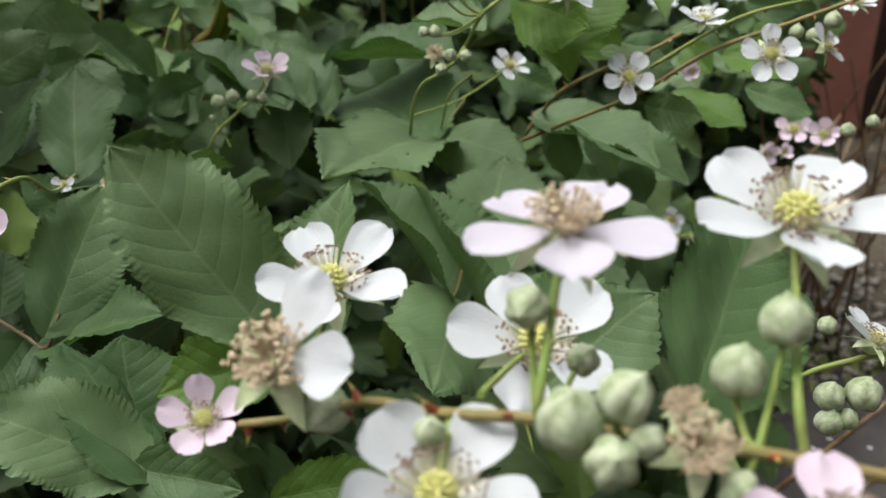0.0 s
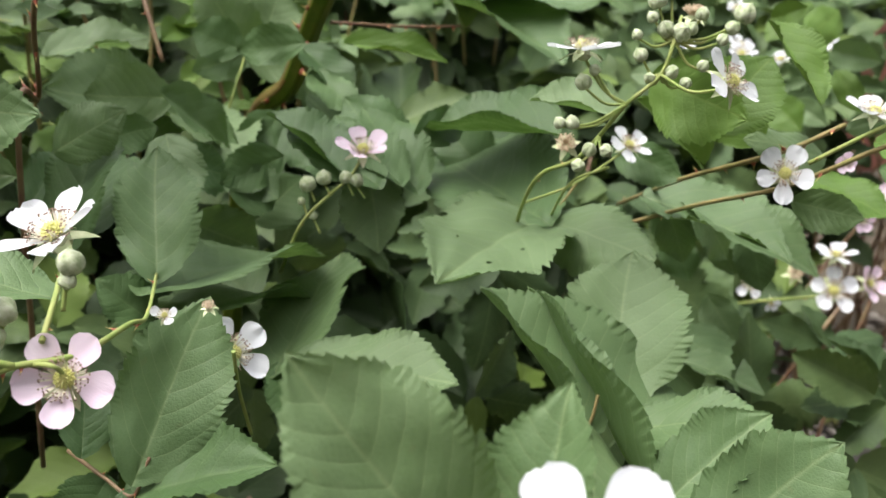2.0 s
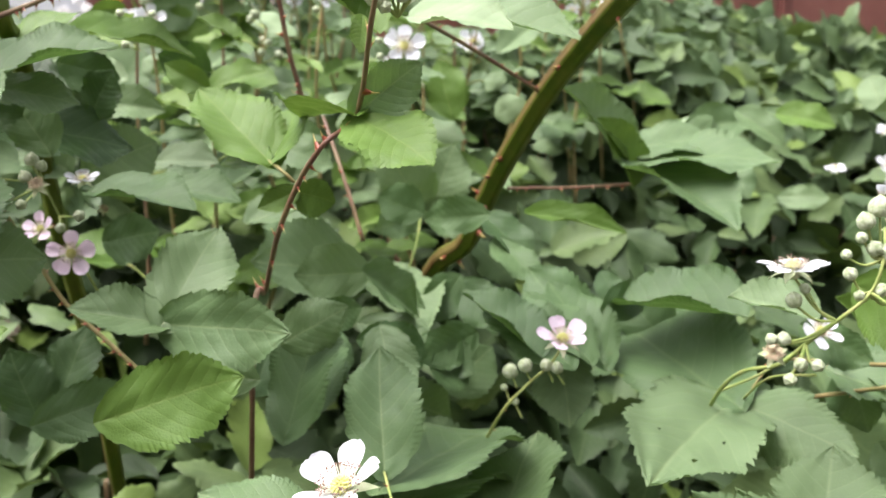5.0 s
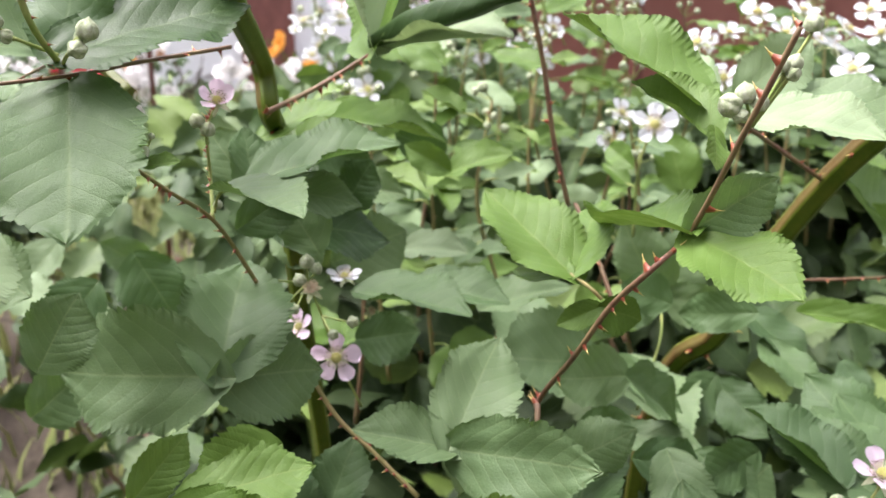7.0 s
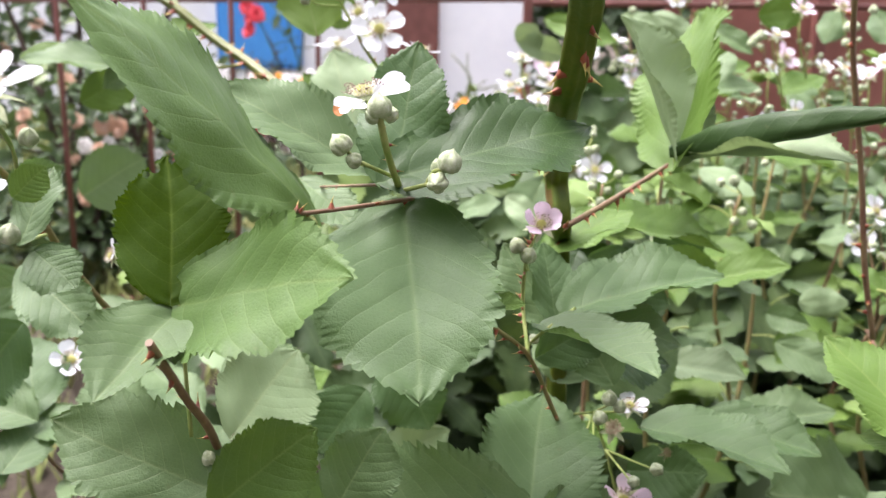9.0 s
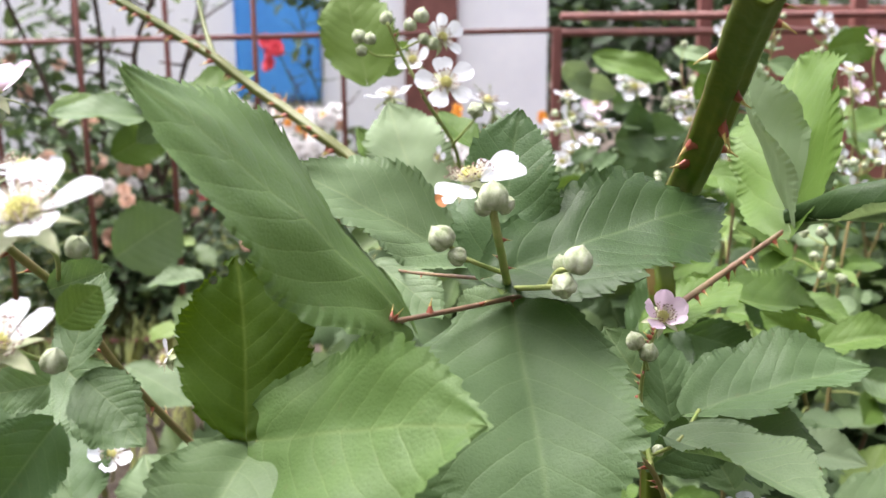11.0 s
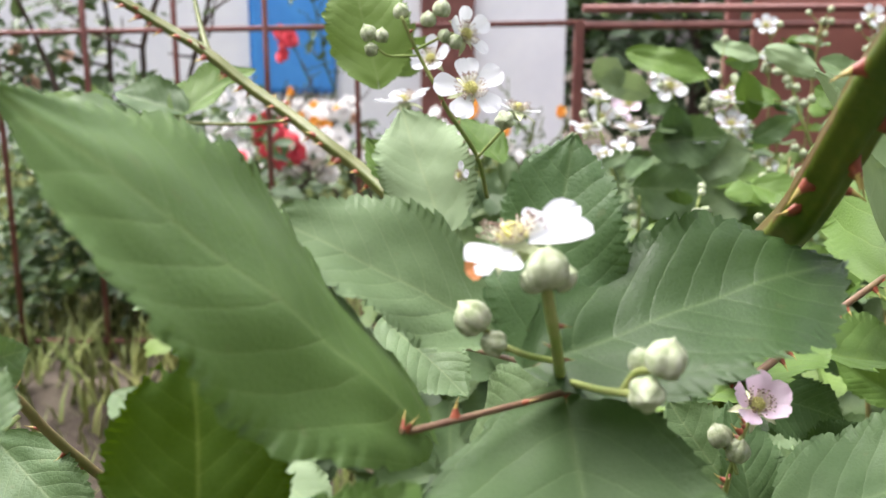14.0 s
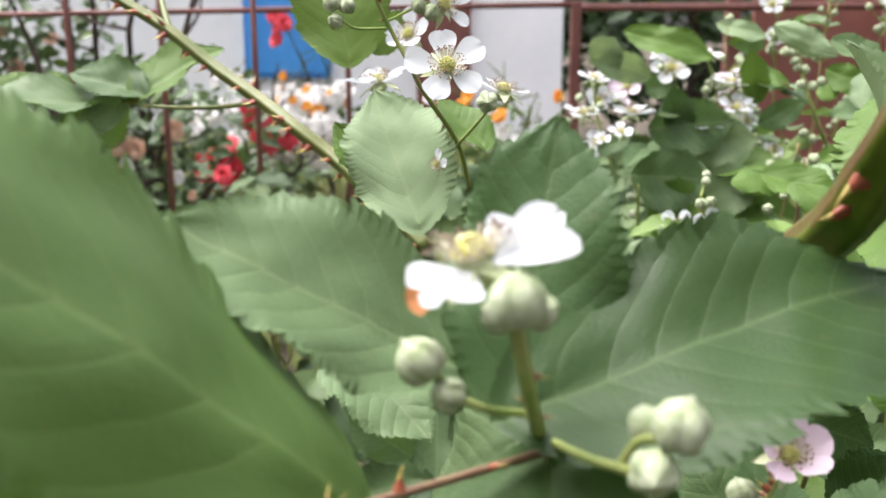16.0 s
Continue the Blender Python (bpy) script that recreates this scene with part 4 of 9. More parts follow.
bud(left, (0.1950, -0.0650, 0.9023), (-0.16, -0.99, 0.03), 0.0071)
stem(left, [(0.1950, -0.0650, 0.9023), (0.1923, -0.0685, 0.8939)], 0.00059, 0.00067, STALK, "stalk", 8, 8, 0, 0.004, 1)
bud(left, (0.1768, -0.0574, 0.9090), (-0.03, 0.03, 1.00), 0.0085)
stem(left, [(0.1768, -0.0574, 0.9090), (0.1773, -0.0584, 0.9050)], 0.00059, 0.00067, STALK, "stalk", 8, 8, 0, 0.004, 1)
bud(left, (0.1846, -0.0620, 0.9003), (-0.47, -0.55, 0.69), 0.0068)
stem(left, [(0.1846, -0.0620, 0.9003), (0.1836, -0.0650, 0.8943)], 0.00059, 0.00067, STALK, "stalk", 8, 8, 0, 0.004, 1)
bud(left, (0.1747, -0.0636, 0.8847), (-0.25, -0.57, 0.78), 0.0078)
stem(left, [(0.1747, -0.0636, 0.8847), (0.1743, -0.0670, 0.8793)], 0.00059, 0.00067, STALK, "stalk", 8, 8, 0, 0.004, 1)
bud(left, (0.1920, -0.0636, 0.9107), (0.22, 0.02, 0.98), 0.0051)
stem(left, [(0.1920, -0.0636, 0.9107), (0.1933, -0.0648, 0.9049)], 0.00059, 0.00067, STALK, "stalk", 8, 8, 0, 0.004, 1)
spent(left, (0.1770, -0.0725, 0.9035), (-0.31, -0.75, 0.59), 0.0200, 10)
spent(left, (0.1828, -0.0766, 0.8988), (0.23, -0.93, -0.27), 0.0120, 10)
leaf(left, (0.2515, 0.0744, 0.8577), (0.2593, 0.1112, 0.9025), (-0.23, -0.73, 0.64), 0.039, 0)
leaf(left, (0.2517, 0.0712, 0.8495), (0.3353, 0.1461, 0.8339), (-0.01, 0.21, 0.98), 0.075, 0)
leaf(left, (0.2456, 0.0691, 0.8375), (0.2277, 0.0725, 0.8577), (0.35, -0.82, 0.45), 0.024, 1, LEAF_DARK)
leaf(left, (0.2540, 0.0764, 0.8354), (0.3289, 0.1397, 0.8104), (0.09, 0.27, 0.96), 0.067, 0)
leaf(left, (0.2076, -0.0009, 0.8838), (0.1684, 0.0188, 0.8947), (0.21, -0.13, 0.97), 0.030, 0)
leaf(left, (0.1971, 0.1098, 0.8941), (0.1625, 0.1248, 0.8973), (-0.34, -0.86, 0.38), 0.024, 0)
leaf(left, (0.3215, 0.1932, 0.8332), (0.3509, 0.2004, 0.8528), (-0.09, -0.88, 0.46), 0.033, 0)
flower(left, (0.1936, -0.0678, 0.9152), (0.01, 0.14, 0.99), 0.0120, PETAL_PINK, 58, 0, (), "half-open pink flower")

behind = thing("flowering_bramble_shoot", (0.2664, -0.0217, 0.8603), "half-hidden white bramble flower behind a leaf", "bramble shoot", "flowering bramble shoots")
flower(behind, (0.2692, 0.0049, 0.8490), (0.35, -0.81, 0.47), 0.0270, PETAL_WHITE, 10, 0, (2,))
spent(behind, (0.2594, -0.0126, 0.8771), (-0.11, -0.19, 0.98), 0.0100, 0)
flower(behind, (0.2431, -0.0267, 0.8829), (-0.25, -0.57, 0.78), 0.0090, PETAL_WHITE, 20, 0, (0, 2))
stem(behind, [(0.2657, -0.0204, 0.8631), (0.2694, -0.0080, 0.8396), (0.2752, 0.0027, 0.8137)], 0.00074, 0.00074, STALK, "stalk", 8, 8, 0, 0.004, 1)

mid = thing("bramble_shoot", (0.3095, 0.0563, 0.8103), "bramble shoot with broad mid-green leaflets", "bramble shoot", "bramble shoots")
leaf(mid, (0.3003, 0.0602, 0.8109), (0.3484, 0.1267, 0.8365), (-0.50, 0.03, 0.86), 0.057, 0)
leaf(mid, (0.3089, 0.0471, 0.8156), (0.3592, -0.0032, 0.8257), (-0.32, -0.13, 0.94), 0.047, 0)
leaf(mid, (0.3021, 0.0588, 0.8093), (0.2955, 0.0341, 0.7974), (-0.11, -0.40, 0.91), 0.018, 1, LEAF_DARK)
stem(mid, [(0.3010, 0.0646, 0.8083), (0.3102, 0.0513, 0.8130), (0.3014, 0.0657, 0.7665)], 0.00074, 0.00074, STALK, "stalk", 8, 8, 0, 0.004, 1)
leaf(mid, (0.2841, 0.1864, 0.8363), (0.3199, 0.1867, 0.8145), (0.14, -0.97, 0.21), 0.039, 0)
leaf(mid, (0.3069, 0.1532, 0.8029), (0.2904, 0.1881, 0.8174), (-0.32, -0.49, 0.81), 0.042, 0)

pink = thing("flowering_bramble_shoot", (0.3380, 0.1152, 0.8645), "bramble truss with one pink flower and round buds", "bramble shoot", "flowering bramble shoots")
flower(pink, (0.3585, 0.1170, 0.8904), (-0.05, -0.33, 0.94), 0.0265, PETAL_PINK, 22, 10, (), "pale pink cupped flower")
stem(pink, [(0.3583, 0.1162, 0.8883), (0.3512, 0.1153, 0.8785), (0.3411, 0.1160, 0.8700), (0.3265, 0.1165, 0.8559), (0.3186, 0.1308, 0.8252)], 0.00067, 0.00096, STALK, "stalk", 8, 8, 3, 0.002, 4)
bud(pink, (0.3328, 0.1217, 0.8714), (-0.37, 0.02, 0.93), 0.0077)
stem(pink, [(0.3328, 0.1217, 0.8714), (0.3338, 0.1176, 0.8665)], 0.00052, 0.00059, STALK, "stalk", 8, 8, 0, 0.004, 1)
bud(pink, (0.3394, 0.1201, 0.8744), (-0.06, -0.06, 1.00), 0.0072)
stem(pink, [(0.3394, 0.1201, 0.8744), (0.3416, 0.1157, 0.8695)], 0.00052, 0.00059, STALK, "stalk", 8, 8, 0, 0.004, 1)
bud(pink, (0.3502, 0.1161, 0.8755), (-0.28, -0.02, 0.96), 0.0062)
stem(pink, [(0.3502, 0.1161, 0.8755), (0.3518, 0.1118, 0.8699)], 0.00052, 0.00059, STALK, "stalk", 8, 8, 0, 0.004, 1)
bud(pink, (0.3540, 0.1148, 0.8746), (0.19, -0.42, 0.89), 0.0062)
stem(pink, [(0.3540, 0.1148, 0.8746), (0.3571, 0.1093, 0.8688)], 0.00052, 0.00059, STALK, "stalk", 8, 8, 0, 0.004, 1)
bud(pink, (0.3325, 0.1162, 0.8582), (-0.11, -0.19, 0.98), 0.0041)
stem(pink, [(0.3325, 0.1162, 0.8582), (0.3347, 0.1116, 0.8517)], 0.00052, 0.00059, STALK, "stalk", 8, 8, 0, 0.004, 1)
bud(pink, (0.3286, 0.1202, 0.8653), (-0.63, 0.02, 0.77), 0.0036)
stem(pink, [(0.3286, 0.1202, 0.8653), (0.3299, 0.1160, 0.8582)], 0.00052, 0.00059, STALK, "stalk", 8, 8, 0, 0.004, 1)
leaf(pink, (0.3788, 0.1643, 0.8609), (0.3728, 0.1346, 0.8296), (-0.43, -0.61, 0.66), 0.037, 1)
leaf(pink, (0.3554, 0.1456, 0.8726), (0.3278, 0.1884, 0.8965), (0.30, -0.31, 0.90), 0.037, 3, LEAF_DARK)
leaf(pink, (0.3856, 0.1426, 0.8661), (0.3689, 0.1933, 0.8920), (0.21, -0.39, 0.90), 0.039, 0, LEAF_DARK)
leaf(pink, (0.3978, 0.1469, 0.8601), (0.3864, 0.1987, 0.8947), (-0.01, -0.56, 0.83), 0.042, 0, LEAF_DARK)

broad = thing("bramble_shoot", (0.4461, 0.0901, 0.8534), "bramble shoot with three broad dull green leaflets", "bramble shoot", "bramble shoots")
leaf(broad, (0.4455, 0.0904, 0.8534), (0.3625, 0.0294, 0.8610), (0.14, -0.06, 0.99), 0.068, 7, LEAF, "broad leaflet with small insect holes")
leaf(broad, (0.4495, 0.0891, 0.8541), (0.4670, 0.0225, 0.8635), (-0.49, -0.01, 0.87), 0.046, 2)
leaf(broad, (0.4457, 0.0911, 0.8556), (0.4356, 0.2041, 0.8649), (-0.43, -0.11, 0.90), 0.075, 0, LEAF_DARK)
leaf(broad, (0.4629, 0.1180, 0.8923), (0.4169, 0.1789, 0.8844), (-0.16, 0.01, 0.99), 0.051, 3, LEAF_DARK)
stem(broad, [(0.4674, 0.0895, 0.8739), (0.4518, 0.0888, 0.8559), (0.4432, 0.0910, 0.8527)], 0.00064, 0.00064, STALK_BROWN, "stalk", 8, 8, 0, 0.004, 1)
stem(broad, [(0.4368, 0.0176, 0.9046), (0.4418, 0.0553, 0.8854), (0.4518, 0.0888, 0.8559)], 0.00067, 0.00067, STALK, "stalk", 8, 8, 0, 0.004, 1)

fold = thing("bramble_shoot", (0.4031, -0.0326, 0.8076), "bramble shoot with folded and flat pale green leaflets", "bramble shoot", "bramble shoots")
leaf(fold, (0.4223, -0.0578, 0.7879), (0.4061, 0.0184, 0.8526), (0.63, -0.42, 0.65), 0.067, 3)
leaf(fold, (0.4042, -0.0326, 0.8120), (0.3793, 0.0146, 0.8581), (0.55, -0.41, 0.72), 0.047, 3)
leaf(fold, (0.4320, -0.0115, 0.8102), (0.4643, 0.0304, 0.8586), (-0.44, -0.51, 0.74), 0.060, 0)
leaf(fold, (0.4315, -0.0317, 0.8042), (0.4669, -0.0685, 0.8234), (-0.43, 0.05, 0.90), 0.036, 0)
leaf(fold, (0.4169, -0.1001, 0.7954), (0.4637, -0.1087, 0.8361), (-0.59, -0.60, 0.55), 0.050, 0)
leaf(fold, (0.4062, -0.0340, 0.8109), (0.3702, -0.1093, 0.8185), (0.53, -0.17, 0.83), 0.055, 2)
leaf(fold, (0.4170, -0.0779, 0.8038), (0.4546, -0.0804, 0.8359), (-0.63, -0.33, 0.71), 0.033, 1)
stem(fold, [(0.3991, -0.0323, 0.8074), (0.4064, -0.0336, 0.8121), (0.4114, -0.0306, 0.8234)], 0.00072, 0.00072, STALK_BROWN, "stalk", 8, 8, 0, 0.004, 1)
stem(fold, [(0.4203, -0.0605, 0.7931), (0.4179, -0.0747, 0.7856), (0.4170, -0.0970, 0.7622)], 0.00067, 0.00074, STALK, "stalk", 8, 8, 0, 0.004, 1)
leaf(fold, (0.2975, -0.0755, 0.8415), (0.2796, -0.0545, 0.8739), (0.03, -0.83, 0.56), 0.033, 1)
leaf(fold, (0.3042, -0.0872, 0.8480), (0.3133, -0.0803, 0.8741), (-0.41, -0.84, 0.36), 0.029, 0)

truss = thing("flowering_bramble_shoot", (0.4438, 0.0067, 0.9430), "branched bramble truss of white flowers, spent heads and buds", "bramble shoot", "flowering bramble shoots")
flower(truss, (0.4211, 0.0212, 0.9545), (0.00, 0.12, 0.99), 0.0275, PETAL_WHITE, 6, 0)
flower(truss, (0.4621, -0.0213, 0.9480), (0.36, -0.76, 0.55), 0.0270, PETAL_WHITE, 0, 18, (2,))
flower(truss, (0.4918, 0.0837, 0.8921), (0.14, -0.55, 0.82), 0.0225, PETAL_WHITE, 8, 0)
flower(truss, (0.5088, -0.0103, 0.9038), (-0.33, -0.82, 0.47), 0.0245, PETAL_WHITE, 2, 36)
flower(truss, (0.4586, 0.0169, 0.9855), (0.01, 0.14, 0.99), 0.0100, PETAL_WHITE, 70, 0, (), "bud opening white")
spent(truss, (0.4209, 0.0271, 0.9128), (-0.48, -0.61, 0.63), 0.0190, 0)
spent(truss, (0.4794, 0.0282, 0.9665), (-0.06, -0.06, 1.00), 0.0200, 0)
stem(truss, [(0.4391, 0.1055, 0.8347), (0.4290, 0.0772, 0.8696), (0.4244, 0.0533, 0.8920), (0.4291, 0.0331, 0.9040), (0.4351, 0.0243, 0.9170), (0.4353, 0.0069, 0.9348), (0.4496, 0.0057, 0.9466), (0.4563, 0.0082, 0.9602), (0.4748, 0.0300, 0.9663)], 0.00104, 0.00074, STALK, "stalk", 8, 8, 4, 0.002, 6)
bud(truss, (0.4575, 0.0152, 0.9769), (0.01, 0.14, 0.99), 0.0092)
stem(truss, [(0.4575, 0.0152, 0.9769), (0.4569, 0.0117, 0.9655), (0.4563, 0.0082, 0.9602)], 0.00052, 0.00074, STALK, "stalk", 8, 8, 0, 0.004, 1)
bud(truss, (0.4521, 0.0153, 0.9721), (-0.28, 0.23, 0.93), 0.0074)
stem(truss, [(0.4521, 0.0153, 0.9721), (0.4542, 0.0118, 0.9632), (0.4563, 0.0082, 0.9602)], 0.00052, 0.00074, STALK, "stalk", 8, 8, 0, 0.004, 1)
bud(truss, (0.4554, 0.0119, 0.9621), (-0.62, -0.25, 0.75), 0.0066)
stem(truss, [(0.4554, 0.0119, 0.9621), (0.4559, 0.0100, 0.9582), (0.4563, 0.0082, 0.9602)], 0.00052, 0.00074, STALK, "stalk", 8, 8, 0, 0.004, 1)
bud(truss, (0.4601, 0.0114, 0.9611), (-0.22, -0.82, 0.53), 0.0079)
stem(truss, [(0.4601, 0.0114, 0.9611), (0.4582, 0.0098, 0.9577), (0.4563, 0.0082, 0.9602)], 0.00052, 0.00074, STALK, "stalk", 8, 8, 0, 0.004, 1)
bud(truss, (0.4829, 0.0016, 0.9678), (0.48, -0.10, 0.87), 0.0083)
stem(truss, [(0.4829, 0.0016, 0.9678), (0.4696, 0.0049, 0.9610), (0.4563, 0.0082, 0.9602)], 0.00052, 0.00074, STALK, "stalk", 8, 8, 0, 0.004, 1)
bud(truss, (0.4780, 0.0026, 0.9638), (0.55, -0.53, 0.65), 0.0057)
stem(truss, [(0.4780, 0.0026, 0.9638), (0.4672, 0.0054, 0.9590), (0.4563, 0.0082, 0.9602)], 0.00052, 0.00074, STALK, "stalk", 8, 8, 0, 0.004, 1)
bud(truss, (0.4441, 0.0109, 0.9518), (-0.56, 0.16, 0.81), 0.0057)
stem(truss, [(0.4441, 0.0109, 0.9518), (0.4469, 0.0083, 0.9462), (0.4496, 0.0057, 0.9466)], 0.00052, 0.00074, STALK, "stalk", 8, 8, 0, 0.004, 1)
bud(truss, (0.4209, 0.0164, 0.9401), (-0.42, -0.02, 0.91), 0.0066)
stem(truss, [(0.4209, 0.0164, 0.9401), (0.4281, 0.0116, 0.9345), (0.4353, 0.0069, 0.9348)], 0.00052, 0.00074, STALK, "stalk", 8, 8, 0, 0.004, 1)
bud(truss, (0.4143, 0.0123, 0.9245), (-0.22, 0.10, 0.97), 0.0057)
stem(truss, [(0.4143, 0.0123, 0.9245), (0.4248, 0.0096, 0.9267), (0.4353, 0.0069, 0.9348)], 0.00052, 0.00074, STALK, "stalk", 8, 8, 0, 0.004, 1)
bud(truss, (0.4190, 0.0080, 0.9147), (0.14, -0.56, 0.82), 0.0057)
stem(truss, [(0.4190, 0.0080, 0.9147), (0.4271, 0.0162, 0.9129), (0.4351, 0.0243, 0.9170)], 0.00052, 0.00074, STALK, "stalk", 8, 8, 0, 0.004, 1)
bud(truss, (0.4261, 0.0063, 0.9163), (-0.05, -0.99, 0.13), 0.0053)
stem(truss, [(0.4261, 0.0063, 0.9163), (0.4306, 0.0153, 0.9137), (0.4351, 0.0243, 0.9170)], 0.00052, 0.00074, STALK, "stalk", 8, 8, 0, 0.004, 1)
bud(truss, (0.4532, 0.0065, 0.9462), (0.34, -0.72, 0.60), 0.0057)
stem(truss, [(0.4532, 0.0065, 0.9462), (0.4514, 0.0061, 0.9434), (0.4496, 0.0057, 0.9466)], 0.00052, 0.00074, STALK, "stalk", 8, 8, 0, 0.004, 1)
bud(truss, (0.4656, 0.0018, 0.9488), (0.39, -0.52, 0.76), 0.0048)
stem(truss, [(0.4656, 0.0018, 0.9488), (0.4610, 0.0050, 0.9515), (0.4563, 0.0082, 0.9602)], 0.00052, 0.00074, STALK, "stalk", 8, 8, 0, 0.004, 1)
bud(truss, (0.4257, 0.0159, 0.9460), (-0.62, 0.13, 0.77), 0.0044)
stem(truss, [(0.4257, 0.0159, 0.9460), (0.4305, 0.0114, 0.9374), (0.4353, 0.0069, 0.9348)], 0.00052, 0.00074, STALK, "stalk", 8, 8, 0, 0.004, 1)
bud(truss, (0.4500, 0.0139, 0.9669), (-0.54, 0.26, 0.80), 0.0048)
stem(truss, [(0.4500, 0.0139, 0.9669), (0.4532, 0.0111, 0.9605), (0.4563, 0.0082, 0.9602)], 0.00052, 0.00074, STALK, "stalk", 8, 8, 0, 0.004, 1)
bud(truss, (0.4625, 0.0082, 0.9627), (0.35, -0.36, 0.87), 0.0053)
stem(truss, [(0.4625, 0.0082, 0.9627), (0.4594, 0.0082, 0.9585), (0.4563, 0.0082, 0.9602)], 0.00052, 0.00074, STALK, "stalk", 8, 8, 0, 0.004, 1)
bud(truss, (0.4430, 0.0139, 0.9599), (-0.41, 0.25, 0.88), 0.0044)
stem(truss, [(0.4430, 0.0139, 0.9599), (0.4497, 0.0111, 0.9571), (0.4563, 0.0082, 0.9602)], 0.00052, 0.00074, STALK, "stalk", 8, 8, 0, 0.004, 1)
bud(truss, (0.4464, 0.0082, 0.9440), (-0.59, -0.55, 0.59), 0.0044)
stem(truss, [(0.4464, 0.0082, 0.9440), (0.4480, 0.0070, 0.9423), (0.4496, 0.0057, 0.9466)], 0.00052, 0.00074, STALK, "stalk", 8, 8, 0, 0.004, 1)
bud(truss, (0.4588, 0.0026, 0.9422), (0.18, -0.76, 0.62), 0.0048)
stem(truss, [(0.4588, 0.0026, 0.9422), (0.4542, 0.0042, 0.9414), (0.4496, 0.0057, 0.9466)], 0.00052, 0.00074, STALK, "stalk", 8, 8, 0, 0.004, 1)
bud(truss, (0.4101, 0.0138, 0.9251), (-0.54, 0.26, 0.80), 0.0048)
stem(truss, [(0.4101, 0.0138, 0.9251), (0.4227, 0.0104, 0.9270), (0.4353, 0.0069, 0.9348)], 0.00052, 0.00074, STALK, "stalk", 8, 8, 0, 0.004, 1)
bud(truss, (0.4153, 0.0084, 0.9105), (-0.36, -0.93, 0.02), 0.0053)
stem(truss, [(0.4153, 0.0084, 0.9105), (0.4252, 0.0164, 0.9108), (0.4351, 0.0243, 0.9170)], 0.00052, 0.00074, STALK, "stalk", 8, 8, 0, 0.004, 1)
bud(truss, (0.4676, 0.0078, 0.9682), (0.27, -0.12, 0.96), 0.0053)
stem(truss, [(0.4676, 0.0078, 0.9682), (0.4620, 0.0080, 0.9612), (0.4563, 0.0082, 0.9602)], 0.00052, 0.00074, STALK, "stalk", 8, 8, 0, 0.004, 1)
bud(truss, (0.4742, 0.0023, 0.9592), (0.39, -0.52, 0.76), 0.0048)
stem(truss, [(0.4742, 0.0023, 0.9592), (0.4653, 0.0053, 0.9567), (0.4563, 0.0082, 0.9602)], 0.00052, 0.00074, STALK, "stalk", 8, 8, 0, 0.004, 1)
stem(truss, [(0.4210, 0.0207, 0.9529), (0.4281, 0.0138, 0.9399), (0.4353, 0.0069, 0.9348)], 0.00059, 0.00074, STALK, "stalk", 8, 8, 0, 0.004, 1)
stem(truss, [(0.4608, -0.0216, 0.9459), (0.4552, -0.0079, 0.9422), (0.4496, 0.0057, 0.9466)], 0.00059, 0.00074, STALK, "stalk", 8, 8, 0, 0.004, 1)
stem(truss, [(0.4917, 0.0834, 0.8913), (0.4604, 0.0803, 0.8764), (0.4290, 0.0772, 0.8696)], 0.00059, 0.00074, STALK, "stalk", 8, 8, 0, 0.004, 1)
stem(truss, [(0.5769, 0.2106, 0.8109), (0.5159, 0.0683, 0.8769), (0.5077, 0.0129, 0.9027), (0.5202, -0.0001, 0.9114), (0.5369, -0.0130, 0.9248)], 0.00128, 0.00104, STALK_BROWN, "stalk", 8, 8, 6, 0.004, 11)
leaf(truss, (0.4679, 0.0308, 0.9380), (0.4810, -0.0118, 0.9297), (-0.92, -0.32, 0.21), 0.038, 0, LEAF_YOUNG)
leaf(truss, (0.4834, 0.0078, 0.9237), (0.5091, 0.0082, 0.9518), (-0.57, -0.62, 0.54), 0.036, 0, LEAF_YOUNG)
leaf(truss, (0.4509, 0.0425, 0.9212), (0.4274, 0.0754, 0.9233), (-0.20, -0.20, 0.96), 0.027, 3)
leaf(truss, (0.5324, 0.0356, 0.9581), (0.5363, 0.0011, 0.9313), (0.10, -0.60, 0.79), 0.029, 3, LEAF_YOUNG)
leaf(truss, (0.5474, 0.0089, 0.9034), (0.5112, 0.0163, 0.9151), (0.10, -0.67, 0.74), 0.026, 2)
leaf(truss, (0.5315, 0.1093, 0.8507), (0.5684, 0.0351, 0.8443), (-0.12, -0.14, 0.98), 0.055, 1)
leaf(truss, (0.5438, 0.1146, 0.8475), (0.5563, 0.1065, 0.8094), (-0.52, -0.86, 0.01), 0.025, 0, LEAF_DARK)
leaf(truss, (0.5751, 0.1215, 0.8382), (0.6020, 0.1197, 0.8017), (0.16, -0.97, 0.16), 0.030, 0)
leaf(truss, (0.4984, 0.1018, 0.8865), (0.5159, 0.0683, 0.8769), (-0.76, -0.51, 0.40), 0.024, 0, LEAF_DARK)
leaf(truss, (0.5841, 0.1224, 0.7302), (0.6168, 0.0846, 0.7246), (0.01, -0.13, 0.99), 0.033, 1)
leaf(truss, (0.6838, 0.2259, 0.7162), (0.6929, 0.2002, 0.6881), (-0.61, -0.67, 0.42), 0.031, 0)

